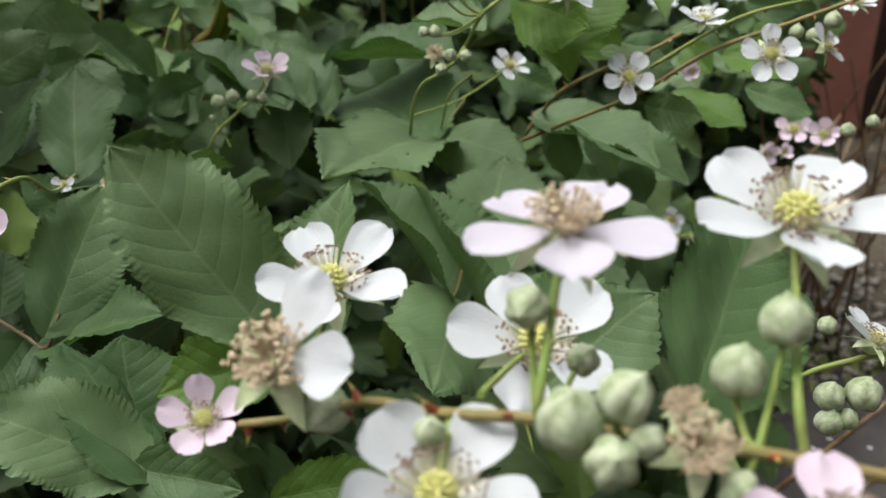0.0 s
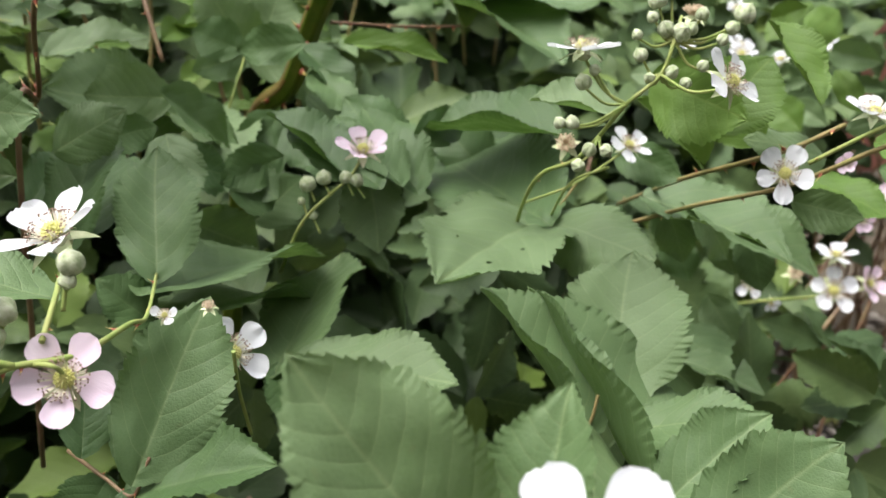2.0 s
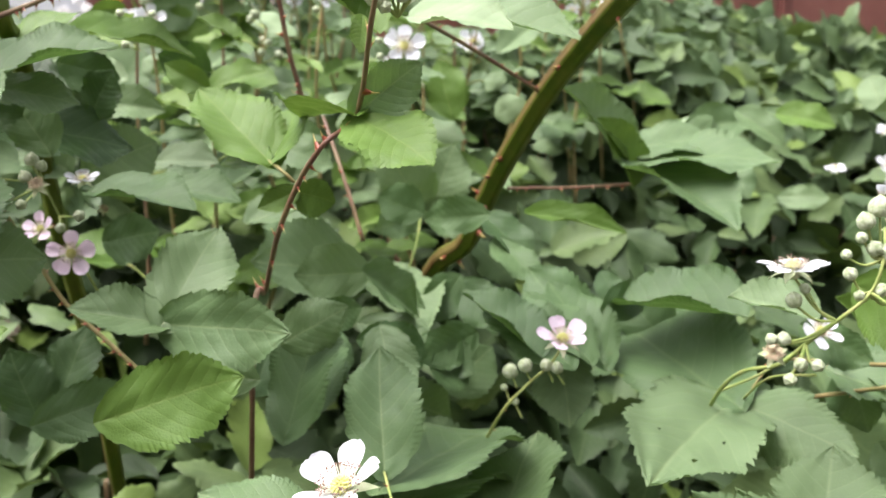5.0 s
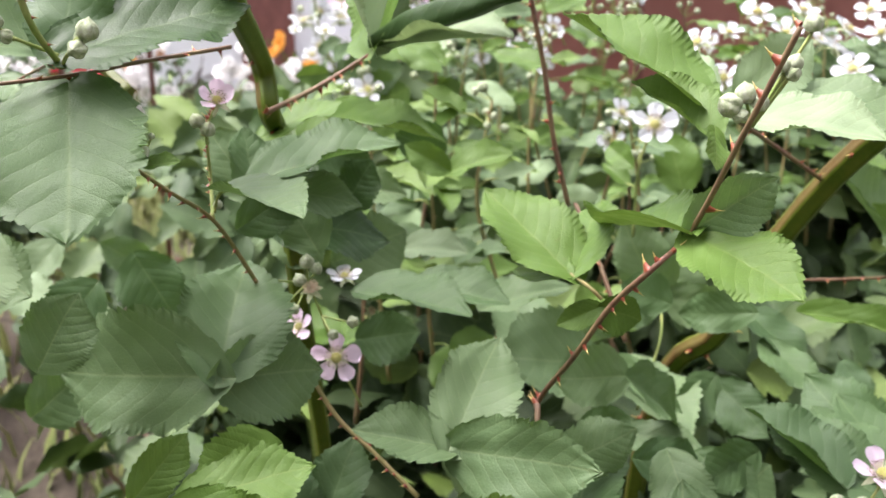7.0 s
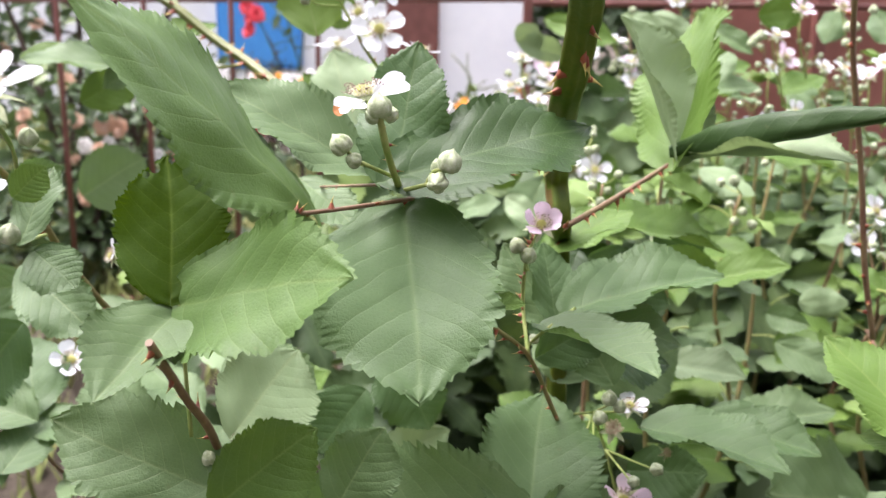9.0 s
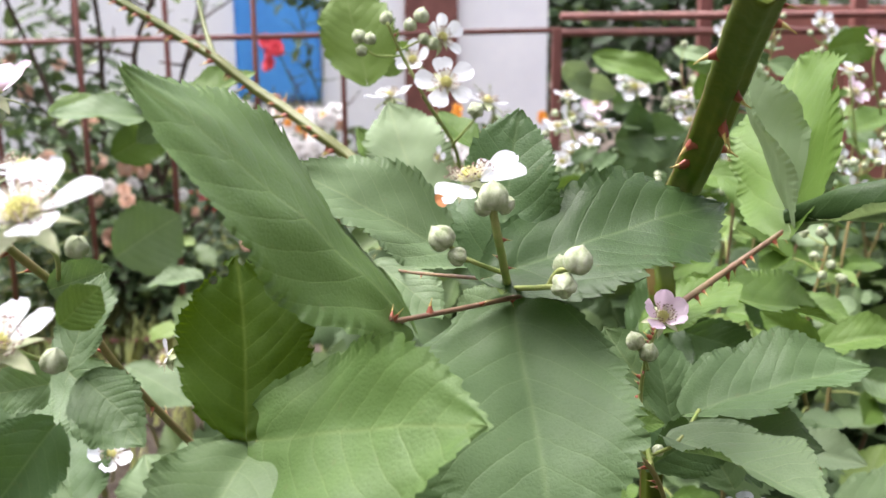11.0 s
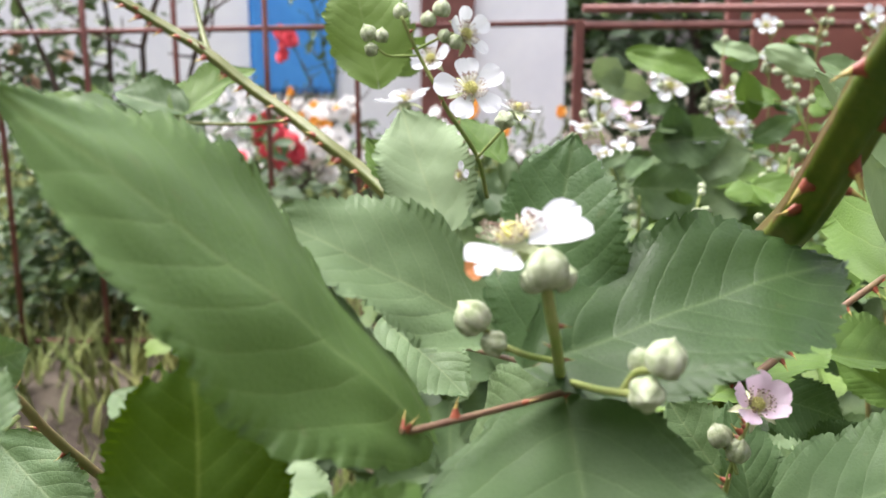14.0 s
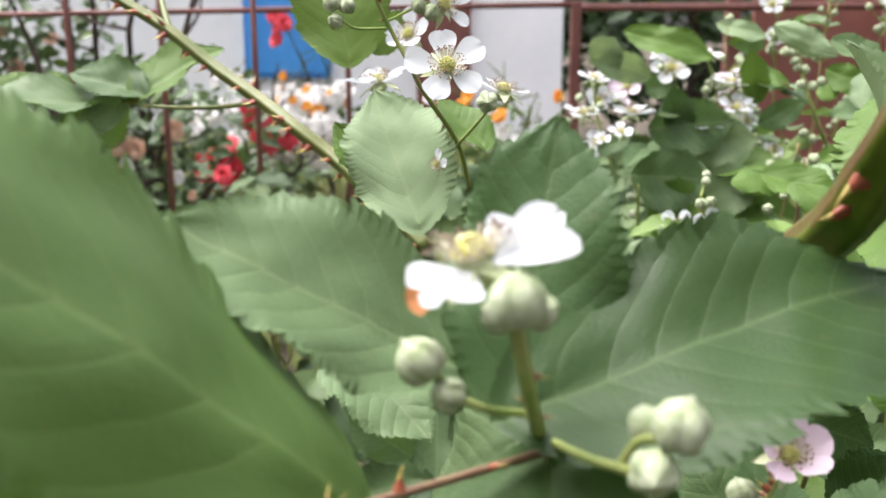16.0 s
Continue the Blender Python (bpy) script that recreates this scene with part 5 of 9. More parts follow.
upper = thing("flowering_bramble_shoot", (0.5588, -0.0503, 0.9215), "bramble spray with white flowers against the dark gate", "bramble shoot", "flowering bramble shoots")
flower(upper, (0.5518, -0.0590, 0.9214), (-0.26, -0.81, 0.52), 0.0270, PETAL_WHITE, 4, 0)
flower(upper, (0.5912, -0.0531, 0.9216), (0.40, -0.71, 0.58), 0.0220, PETAL_WHITE, 15, 0, (1, 2))
flower(upper, (0.5391, -0.0249, 0.9317), (-0.09, -0.15, 0.99), 0.0240, PETAL_WHITE, 15, 0)
flower(upper, (0.5569, 0.0012, 0.9021), (-0.66, -0.75, 0.06), 0.0120, PETAL_PINK, 45, 0)
flower(upper, (0.6078, -0.0517, 0.9415), (-0.15, -0.28, 0.95), 0.0200, PETAL_WHITE, 10, 0)
flower(upper, (0.7075, 0.0477, 0.8410), (-0.61, -0.58, 0.54), 0.0220, PETAL_PINK, 30, 0)
flower(upper, (0.7031, 0.0767, 0.8218), (-0.04, -0.83, 0.55), 0.0140, PETAL_PINK, 40, 0)
stem(upper, [(0.5162, 0.1097, 0.8384), (0.5296, 0.0669, 0.8624), (0.5295, 0.0084, 0.8904), (0.5410, -0.0315, 0.9191), (0.5704, -0.0499, 0.9341), (0.6057, -0.0701, 0.9512)], 0.00128, 0.00096, STALK_BROWN, "stalk", 8, 8, 7, 0.004, 12)
stem(upper, [(0.5185, -0.0140, 0.9088), (0.5363, -0.0315, 0.9274), (0.5564, -0.0415, 0.9387), (0.5917, -0.0538, 0.9470)], 0.00096, 0.00074, STALK, "stalk", 8, 8, 3, 0.003, 13)
bud(upper, (0.6039, -0.0423, 0.9289), (0.19, -0.01, 0.98), 0.0082)
bud(upper, (0.5941, -0.0410, 0.9224), (0.19, -0.01, 0.98), 0.0067)
bud(upper, (0.5867, -0.0369, 0.9240), (0.19, -0.01, 0.98), 0.0067)
bud(upper, (0.6031, -0.0644, 0.8791), (0.19, -0.01, 0.98), 0.0072)
bud(upper, (0.6153, -0.0680, 0.8838), (0.19, -0.01, 0.98), 0.0062)
leaf(upper, (0.5061, 0.0449, 0.8951), (0.4724, 0.0503, 0.9260), (0.30, -0.83, 0.47), 0.030, 3, LEAF_YOUNG)
leaf(upper, (0.5189, 0.0223, 0.9107), (0.4980, 0.0426, 0.9349), (-0.56, -0.80, 0.19), 0.030, 0, LEAF_YOUNG)
leaf(upper, (0.5339, 0.0033, 0.8837), (0.5446, -0.0253, 0.8837), (-0.93, -0.35, 0.10), 0.021, 0)
leaf(upper, (0.5893, 0.0118, 0.9057), (0.6043, -0.0204, 0.9019), (-0.51, -0.33, 0.79), 0.024, 1, LEAF_YOUNG)
leaf(upper, (0.6543, 0.0619, 0.8715), (0.6882, 0.0409, 0.8592), (-0.17, -0.69, 0.70), 0.028, 0)
leaf(upper, (0.5503, 0.0991, 0.8492), (0.6002, 0.0428, 0.8271), (0.03, -0.34, 0.94), 0.052, 1)
leaf(upper, (0.5921, 0.0942, 0.8279), (0.5944, 0.0795, 0.7973), (-0.57, -0.76, 0.32), 0.024, 0, LEAF_DARK)
leaf(upper, (0.5988, 0.0634, 0.8716), (0.6135, 0.0177, 0.8641), (-0.26, -0.24, 0.93), 0.032, 0, LEAF_YOUNG)

farr = thing("flowering_bramble_shoot", (0.8557, 0.2637, 0.6822), "bramble spray of small white flowers in the shade", "bramble shoot", "flowering bramble shoots")
flower(farr, (0.8549, 0.2645, 0.6832), (-0.35, -0.76, 0.55), 0.0420, PETAL_WHITE, 4, 0)
flower(farr, (0.8846, 0.2544, 0.6903), (0.19, -0.83, 0.52), 0.0340, PETAL_PINK, 15, 20)
flower(farr, (0.8618, 0.2740, 0.7116), (-0.05, -0.04, 1.00), 0.0360, PETAL_WHITE, 8, 0)
flower(farr, (0.8176, 0.3273, 0.6702), (-0.81, -0.57, 0.10), 0.0300, PETAL_WHITE, 20, 0, (1,))
flower(farr, (0.7958, 0.3378, 0.6719), (-0.26, -0.53, 0.81), 0.0120, PETAL_WHITE, 30, 0)
flower(farr, (0.8325, 0.3132, 0.6535), (-0.39, -0.91, -0.17), 0.0160, PETAL_WHITE, 30, 0, (0, 1))
spent(farr, (0.8248, 0.2833, 0.6952), (-0.30, -0.63, 0.72), 0.0300, 0)
flower(farr, (0.8321, 0.1990, 0.7950), (-0.61, -0.59, 0.53), 0.0300, PETAL_PINK, 25, 0)
flower(farr, (0.8417, 0.2391, 0.7618), (-0.09, -0.98, 0.17), 0.0240, PETAL_PINK, 30, 0)
stem(farr, [(0.7694, 0.3562, 0.6337), (0.8129, 0.3216, 0.6528), (0.8317, 0.2720, 0.6767), (0.8554, 0.2628, 0.6799)], 0.00148, 0.00104, STALK, "stalk", 8, 8, 3, 0.004, 14)
leaf(farr, (0.7680, 0.3388, 0.6463), (0.7972, 0.3086, 0.6078), (-0.49, -0.83, 0.27), 0.043, 0)
leaf(farr, (0.6340, 0.1897, 0.7080), (0.6726, 0.1352, 0.6775), (0.09, -0.43, 0.90), 0.048, 1)
leaf(farr, (0.6270, 0.2338, 0.7998), (0.7032, 0.1872, 0.7718), (0.09, -0.40, 0.91), 0.062, 0)
leaf(farr, (0.6756, 0.2265, 0.7793), (0.6867, 0.2059, 0.7441), (-0.59, -0.77, 0.26), 0.026, 0)
leaf(farr, (0.6646, 0.2585, 0.7603), (0.6725, 0.2404, 0.7277), (-0.56, -0.77, 0.29), 0.031, 0, LEAF_DARK)

caner = thing("bramble_cane", (0.3948, 0.2905, 0.6164), "thick green-brown bramble cane with stout thorns", "bramble cane", "bramble canes")
stem(caner, [(0.4095, 0.0940, 1.1041), (0.4150, 0.1396, 1.0819), (0.4155, 0.2036, 1.0457), (0.4049, 0.2563, 0.9988), (0.3883, 0.3001, 0.9356), (0.3768, 0.3250, 0.8850), (0.3418, 0.3700, 0.7650), (0.3168, 0.4450, 0.1250)], 0.007, 0.0072, CANE, "cane", 12, 8, 14, 0.009, 21)
stem(caner, [(0.3969, 0.3005, 0.9262), (0.4526, 0.3067, 0.9213), (0.5000, 0.3055, 0.9208)], 0.0012, 0.00097, CANE_RED, "twig", 8, 8, 4, 0.004, 22)
stem(caner, [(0.4015, 0.2572, 0.9989), (0.3517, 0.2242, 1.0264), (0.2975, 0.1704, 1.0525)], 0.00135, 0.00113, CANE_RED, "twig", 8, 8, 5, 0.004, 23)
leaf(caner, (0.4908, 0.3140, 0.9393), (0.4437, 0.3118, 0.9940), (0.60, -0.63, 0.49), 0.048, 3)
leaf(caner, (0.4959, 0.3125, 0.9407), (0.5762, 0.2454, 0.9493), (-0.18, -0.09, 0.98), 0.069, 0)
leaf(caner, (0.4957, 0.3117, 0.9383), (0.5250, 0.2091, 0.9202), (0.02, -0.17, 0.99), 0.071, 1)
leaf(caner, (0.4924, 0.3155, 0.9452), (0.5634, 0.2976, 0.9554), (-0.20, -0.27, 0.94), 0.049, 0)
leaf(caner, (0.4910, 0.2984, 0.9254), (0.4640, 0.2982, 0.9730), (0.47, -0.84, 0.27), 0.036, 3, LEAF_YOUNG)
leaf(caner, (0.2942, 0.1612, 1.0548), (0.3588, 0.1124, 1.0533), (-0.14, -0.22, 0.97), 0.053, 1)
leaf(caner, (0.3745, 0.2800, 0.9114), (0.3956, 0.2465, 0.8895), (0.06, -0.52, 0.85), 0.030, 1, LEAF_DARK)
leaf(caner, (0.3654, 0.2631, 0.9192), (0.3316, 0.2908, 0.9122), (-0.64, -0.72, 0.26), 0.027, 0, LEAF_DARK)
leaf(caner, (0.3595, 0.2850, 0.8638), (0.3730, 0.2500, 0.8458), (-0.54, -0.54, 0.65), 0.034, 0, LEAF_DARK)
leaf(caner, (0.3563, 0.2876, 0.8672), (0.3286, 0.2682, 0.8474), (0.13, -0.79, 0.60), 0.030, 0, LEAF_DARK)

trio = thing("bramble_shoot", (0.3552, 0.3773, 0.8923), "bramble shoot with grey-green leaflets beside the cane", "bramble shoot", "bramble shoots")
leaf(trio, (0.3549, 0.3777, 0.8931), (0.3300, 0.3844, 0.9480), (-0.15, -0.99, 0.05), 0.044, 0)
leaf(trio, (0.3593, 0.3761, 0.8933), (0.3991, 0.3380, 0.8921), (-0.69, -0.72, 0.08), 0.034, 0)
leaf(trio, (0.3531, 0.3776, 0.8910), (0.3149, 0.3570, 0.8876), (0.42, -0.84, 0.34), 0.029, 0)
leaf(trio, (0.3705, 0.3942, 0.8926), (0.3903, 0.4028, 0.9372), (-0.21, -0.94, 0.27), 0.044, 0)
leaf(trio, (0.2975, 0.3421, 0.8606), (0.2200, 0.2899, 0.8958), (0.62, -0.53, 0.58), 0.066, 0)
leaf(trio, (0.2963, 0.3419, 0.8587), (0.3211, 0.2394, 0.8629), (0.16, 0.08, 0.98), 0.070, 1)
leaf(trio, (0.2600, 0.3784, 0.8592), (0.2581, 0.4256, 0.8940), (-0.15, -0.59, 0.79), 0.047, 0)
leaf(trio, (0.3318, 0.1850, 0.8696), (0.2977, 0.1729, 0.8629), (0.21, -0.86, 0.47), 0.027, 0, LEAF_DARK)
leaf(trio, (0.2660, 0.1786, 0.8767), (0.3096, 0.1897, 0.8594), (0.41, -0.72, 0.56), 0.032, 0, LEAF_DARK)
leaf(trio, (0.2457, 0.2105, 0.8812), (0.2702, 0.2033, 0.8869), (-0.33, -0.91, 0.25), 0.022, 0, LEAF_DARK)
leaf(trio, (0.2299, 0.1594, 0.8481), (0.2483, 0.2074, 0.8753), (-0.30, -0.38, 0.87), 0.038, 0, LEAF_DARK)
leaf(trio, (0.2028, 0.1733, 0.8581), (0.2235, 0.2063, 0.8774), (0.30, -0.61, 0.73), 0.028, 0, LEAF_DARK)
leaf(trio, (0.2253, 0.3606, 0.9002), (0.2852, 0.3656, 0.9144), (-0.20, -0.29, 0.94), 0.041, 1)
leaf(trio, (0.2493, 0.3700, 0.9513), (0.2832, 0.3523, 0.9380), (-0.13, -0.75, 0.65), 0.027, 0)
leaf(trio, (0.3983, 0.2566, 0.9187), (0.4446, 0.2161, 0.9178), (-0.31, -0.37, 0.87), 0.020, 1, LEAF_YOUNG)
leaf(trio, (0.4104, 0.1711, 0.8824), (0.4449, 0.1825, 0.8874), (0.21, -0.86, 0.47), 0.024, 0, LEAF_DARK)
leaf(trio, (0.3744, 0.2590, 0.9003), (0.3903, 0.2245, 0.8841), (-0.09, -0.46, 0.89), 0.027, 0, LEAF_DARK)
leaf(trio, (0.4079, 0.4678, 0.9509), (0.4024, 0.4860, 0.9955), (-0.30, -0.90, 0.33), 0.038, 0, LEAF_YOUNG)
stem(trio, [(0.3552, 0.3773, 0.8923), (0.3386, 0.3329, 0.8798), (0.3200, 0.3231, 0.8332)], 0.00074, 0.00089, STALK, "stalk", 8, 8, 0, 0.004, 1)
stem(trio, [(0.2694, 0.3079, 0.9818), (0.2705, 0.3039, 0.9780), (0.2751, 0.2687, 0.9481), (0.2805, 0.2434, 0.9150)], 0.0012, 0.00135, CANE_RED, "twig", 8, 8, 4, 0.004, 24)

twig = thing("bramble_cane", (0.2114, 0.1828, 0.6130), "thin red-brown bramble cane with young bright green leaflets", "bramble cane", "bramble canes")
stem(twig, [(0.2482, 0.0241, 1.0966), (0.2441, 0.0429, 1.0668), (0.2459, 0.0856, 1.0216), (0.2302, 0.0822, 1.0086), (0.2220, 0.1044, 0.9868), (0.2149, 0.1291, 0.9564), (0.2132, 0.1818, 0.9113), (0.2029, 0.1484, 0.9047), (0.1929, 0.1784, 0.7047)], 0.00097, 0.0015, CANE_RED, "cane", 8, 8, 14, 0.006, 31)
leaf(twig, (0.2457, 0.0854, 1.0209), (0.2685, 0.0668, 1.0425), (-0.52, -0.84, -0.17), 0.024, 0)
leaf(twig, (0.2463, 0.0849, 1.0193), (0.2637, 0.0373, 1.0092), (-0.34, -0.31, 0.89), 0.034, 0, LEAF_YOUNG)
leaf(twig, (0.2436, 0.0855, 1.0202), (0.2337, 0.1523, 1.0144), (0.01, 0.09, 1.00), 0.045, 1, LEAF_YOUNG)
leaf(twig, (0.2133, 0.1311, 0.9928), (0.1870, 0.1752, 1.0234), (0.03, -0.56, 0.83), 0.039, 0, LEAF_YOUNG)
leaf(twig, (0.2145, 0.1311, 0.9935), (0.2370, 0.1656, 1.0175), (-0.53, -0.23, 0.82), 0.032, 0, LEAF_YOUNG)
leaf(twig, (0.2121, 0.1311, 0.9921), (0.1934, 0.1548, 0.9911), (-0.39, -0.27, 0.88), 0.020, 1, LEAF_YOUNG)
leaf(twig, (0.2245, 0.1265, 0.9785), (0.2064, 0.1276, 0.9719), (-0.19, -0.91, 0.37), 0.012, 1, LEAF_YOUNG)
leaf(twig, (0.2257, 0.1263, 0.9785), (0.2417, 0.1221, 0.9724), (-0.28, -0.96, -0.06), 0.020, 1, LEAF_YOUNG)
stem(twig, [(0.2133, 0.1311, 0.9928), (0.2184, 0.1201, 0.9896), (0.2227, 0.1181, 0.9851)], 0.0008, 0.0008, STALK_BROWN, "stalk", 8, 8, 0, 0.004, 1)
bud(twig, (0.2583, 0.0738, 1.0688), (-0.19, -0.02, 0.98), 0.0072)
stem(twig, [(0.2583, 0.0738, 1.0688), (0.2612, 0.0750, 1.0602)], 0.00059, 0.00074, STALK, "stalk", 8, 8, 0, 0.004, 1)
bud(twig, (0.2550, 0.0739, 1.0666), (-0.86, -0.06, 0.51), 0.0079)
stem(twig, [(0.2550, 0.0739, 1.0666), (0.2612, 0.0750, 1.0602)], 0.00059, 0.00074, STALK, "stalk", 8, 8, 0, 0.004, 1)
bud(twig, (0.2610, 0.0726, 1.0666), (0.42, -0.15, 0.89), 0.0061)
stem(twig, [(0.2610, 0.0726, 1.0666), (0.2612, 0.0750, 1.0602)], 0.00059, 0.00074, STALK, "stalk", 8, 8, 0, 0.004, 1)
bud(twig, (0.2744, 0.0740, 1.0799), (0.33, -0.14, 0.93), 0.0054)
stem(twig, [(0.2744, 0.0740, 1.0799), (0.2612, 0.0750, 1.0602)], 0.00059, 0.00074, STALK, "stalk", 8, 8, 0, 0.004, 1)
bud(twig, (0.2716, 0.0742, 1.0791), (-0.32, -0.03, 0.95), 0.0051)
stem(twig, [(0.2716, 0.0742, 1.0791), (0.2612, 0.0750, 1.0602)], 0.00059, 0.00074, STALK, "stalk", 8, 8, 0, 0.004, 1)
bud(twig, (0.2739, 0.0746, 1.0770), (0.21, -0.75, 0.63), 0.0051)
stem(twig, [(0.2739, 0.0746, 1.0770), (0.2612, 0.0750, 1.0602)], 0.00059, 0.00074, STALK, "stalk", 8, 8, 0, 0.004, 1)
bud(twig, (0.2556, 0.0747, 1.0649), (-0.16, -0.98, -0.06), 0.0054)
stem(twig, [(0.2556, 0.0747, 1.0649), (0.2612, 0.0750, 1.0602)], 0.00059, 0.00074, STALK, "stalk", 8, 8, 0, 0.004, 1)
bud(twig, (0.2823, 0.0764, 1.0923), (0.01, -0.06, 1.00), 0.0065)
stem(twig, [(0.2823, 0.0764, 1.0923), (0.2612, 0.0750, 1.0602)], 0.00059, 0.00074, STALK, "stalk", 8, 8, 0, 0.004, 1)
leaf(twig, (0.2462, 0.0722, 1.0602), (0.2419, 0.0592, 1.0488), (0.45, -0.67, 0.59), 0.012, 0, LEAF_YOUNG)
leaf(twig, (0.2572, 0.1001, 1.0537), (0.2372, 0.1297, 1.0730), (0.10, -0.50, 0.86), 0.027, 3, LEAF_YOUNG)
leaf(twig, (0.2569, 0.1138, 1.0650), (0.2206, 0.1618, 1.1038), (0.30, -0.45, 0.84), 0.047, 1, LEAF_YOUNG)
leaf(twig, (0.2830, 0.1604, 1.0590), (0.2828, 0.1871, 1.0796), (-0.55, -0.51, 0.66), 0.020, 0, LEAF_PALE)
leaf(twig, (0.2980, 0.1586, 1.0612), (0.3315, 0.1598, 1.0847), (-0.19, -0.93, 0.31), 0.030, 0, LEAF_PALE)
leaf(twig, (0.2755, 0.0985, 1.0586), (0.3049, 0.0626, 1.0595), (-0.31, -0.23, 0.92), 0.031, 1, LEAF_PALE)
flower(twig, (0.3384, 0.3583, 1.0199), (-0.24, -0.86, 0.46), 0.0280, PETAL_WHITE, 6, 0)
stem(twig, [(0.3373, 0.3582, 1.0189), (0.3310, 0.3645, 0.9897), (0.3315, 0.3719, 0.9406)], 0.00074, 0.00089, STALK, "stalk", 8, 8, 0, 0.004, 1)
flower(twig, (0.4654, 0.4290, 1.0729), (-0.10, -0.70, 0.70), 0.0230, PETAL_WHITE, 16, 60)
flower(twig, (0.4896, 0.4504, 1.0881), (0.21, -0.45, 0.87), 0.0230, PETAL_WHITE, 6, 20)
flower(twig, (0.5281, 0.4231, 1.0878), (-0.50, -0.43, 0.75), 0.0230, PETAL_WHITE, 6, 0)
flower(twig, (0.5477, 0.4362, 1.0705), (-0.57, -0.42, 0.71), 0.0230, PETAL_WHITE, 6, 20)
flower(twig, (0.5175, 0.4705, 1.0634), (0.37, -0.45, 0.81), 0.0230, PETAL_WHITE, 16, 50)
flower(twig, (0.4819, 0.4746, 1.0576), (0.34, -0.16, 0.92), 0.0230, PETAL_WHITE, 16, 40)
flower(twig, (0.4707, 0.5320, 1.0686), (0.11, -0.49, 0.87), 0.0230, PETAL_WHITE, 16, 30)
flower(twig, (0.5207, 0.4099, 1.0357), (0.37, -0.64, 0.67), 0.0230, PETAL_WHITE, 16, 60)
flower(twig, (0.3583, 0.3412, 1.0728), (-0.50, -0.34, 0.79), 0.0230, PETAL_WHITE, 21, 45)
flower(twig, (0.4063, 0.3592, 1.0898), (0.00, -0.63, 0.78), 0.0230, PETAL_WHITE, 6, 10)
flower(twig, (0.4521, 0.3279, 1.0790), (0.40, -0.45, 0.80), 0.0230, PETAL_WHITE, 6, 30)
flower(twig, (0.4423, 0.3023, 1.0567), (-0.43, -0.45, 0.78), 0.0230, PETAL_WHITE, 16, 40)
flower(twig, (0.4558, 0.3446, 1.0657), (0.59, -0.19, 0.79), 0.0230, PETAL_WHITE, 6, 10)
flower(twig, (0.3728, 0.3329, 1.0512), (-0.42, -0.58, 0.70), 0.0230, PETAL_WHITE, 6, 20)

pair = thing("flowering_bramble_shoot", (0.0646, 0.1410, 0.9539), "bramble shoot with a pair of pale pink flowers and buds", "bramble shoot", "flowering bramble shoots")
flower(pair, (0.1168, 0.2063, 0.9338), (-0.15, -0.92, 0.36), 0.0235, PETAL_PINK, 2, 0, (), "pale pink flower facing outwards")
flower(pair, (0.0994, 0.2419, 0.9382), (-0.30, -0.62, 0.72), 0.0185, PETAL_PINK, 20, 10)
flower(pair, (0.1241, 0.2360, 0.9658), (-0.01, -0.17, 0.98), 0.0180, PETAL_WHITE, 12, 0)
spent(pair, (0.1063, 0.1907, 0.9742), (-0.08, -0.56, 0.83), 0.0170, 0)
spent(pair, (0.1344, 0.2082, 0.9558), (0.58, -0.66, 0.48), 0.0100, 0)
stem(pair, [(0.1292, 0.2245, 0.8980), (0.1185, 0.2232, 0.9249), (0.1112, 0.2258, 0.9492), (0.1051, 0.2266, 0.9675)], 0.00074, 0.00059, STALK, "stalk", 8, 8, 0, 0.004, 1)
bud(pair, (0.1047, 0.1945, 0.9843), (0.03, 0.04, 1.00), 0.0064)
stem(pair, [(0.1047, 0.1945, 0.9843), (0.1051, 0.2266, 0.9675)], 0.00044, 0.00059, STALK, "stalk", 8, 8, 0, 0.004, 1)
bud(pair, (0.1021, 0.1927, 0.9767), (-0.41, 0.09, 0.91), 0.0059)
stem(pair, [(0.1021, 0.1927, 0.9767), (0.1051, 0.2266, 0.9675)], 0.00044, 0.00059, STALK, "stalk", 8, 8, 0, 0.004, 1)
bud(pair, (0.0938, 0.1928, 0.9678), (-0.82, -0.31, 0.48), 0.0064)
stem(pair, [(0.0938, 0.1928, 0.9678), (0.1051, 0.2266, 0.9675)], 0.00044, 0.00059, STALK, "stalk", 8, 8, 0, 0.004, 1)
bud(pair, (0.0860, 0.1959, 0.9791), (-0.73, 0.08, 0.68), 0.0054)
stem(pair, [(0.0860, 0.1959, 0.9791), (0.1051, 0.2266, 0.9675)], 0.00044, 0.00059, STALK, "stalk", 8, 8, 0, 0.004, 1)
bud(pair, (0.1145, 0.1858, 0.9530), (0.21, -0.81, 0.55), 0.0049)
stem(pair, [(0.1145, 0.1858, 0.9530), (0.1112, 0.2258, 0.9492)], 0.00044, 0.00059, STALK, "stalk", 8, 8, 0, 0.004, 1)
bud(pair, (0.1239, 0.1862, 0.9586), (0.21, -0.87, 0.45), 0.0054)
stem(pair, [(0.1239, 0.1862, 0.9586), (0.1112, 0.2258, 0.9492)], 0.00044, 0.00059, STALK, "stalk", 8, 8, 0, 0.004, 1)
bud(pair, (0.1081, 0.1932, 0.9818), (0.36, -0.04, 0.93), 0.0054)
stem(pair, [(0.1081, 0.1932, 0.9818), (0.1051, 0.2266, 0.9675)], 0.00044, 0.00059, STALK, "stalk", 8, 8, 0, 0.004, 1)
bud(pair, (0.0986, 0.1920, 0.9658), (-0.46, -0.89, 0.05), 0.0049)
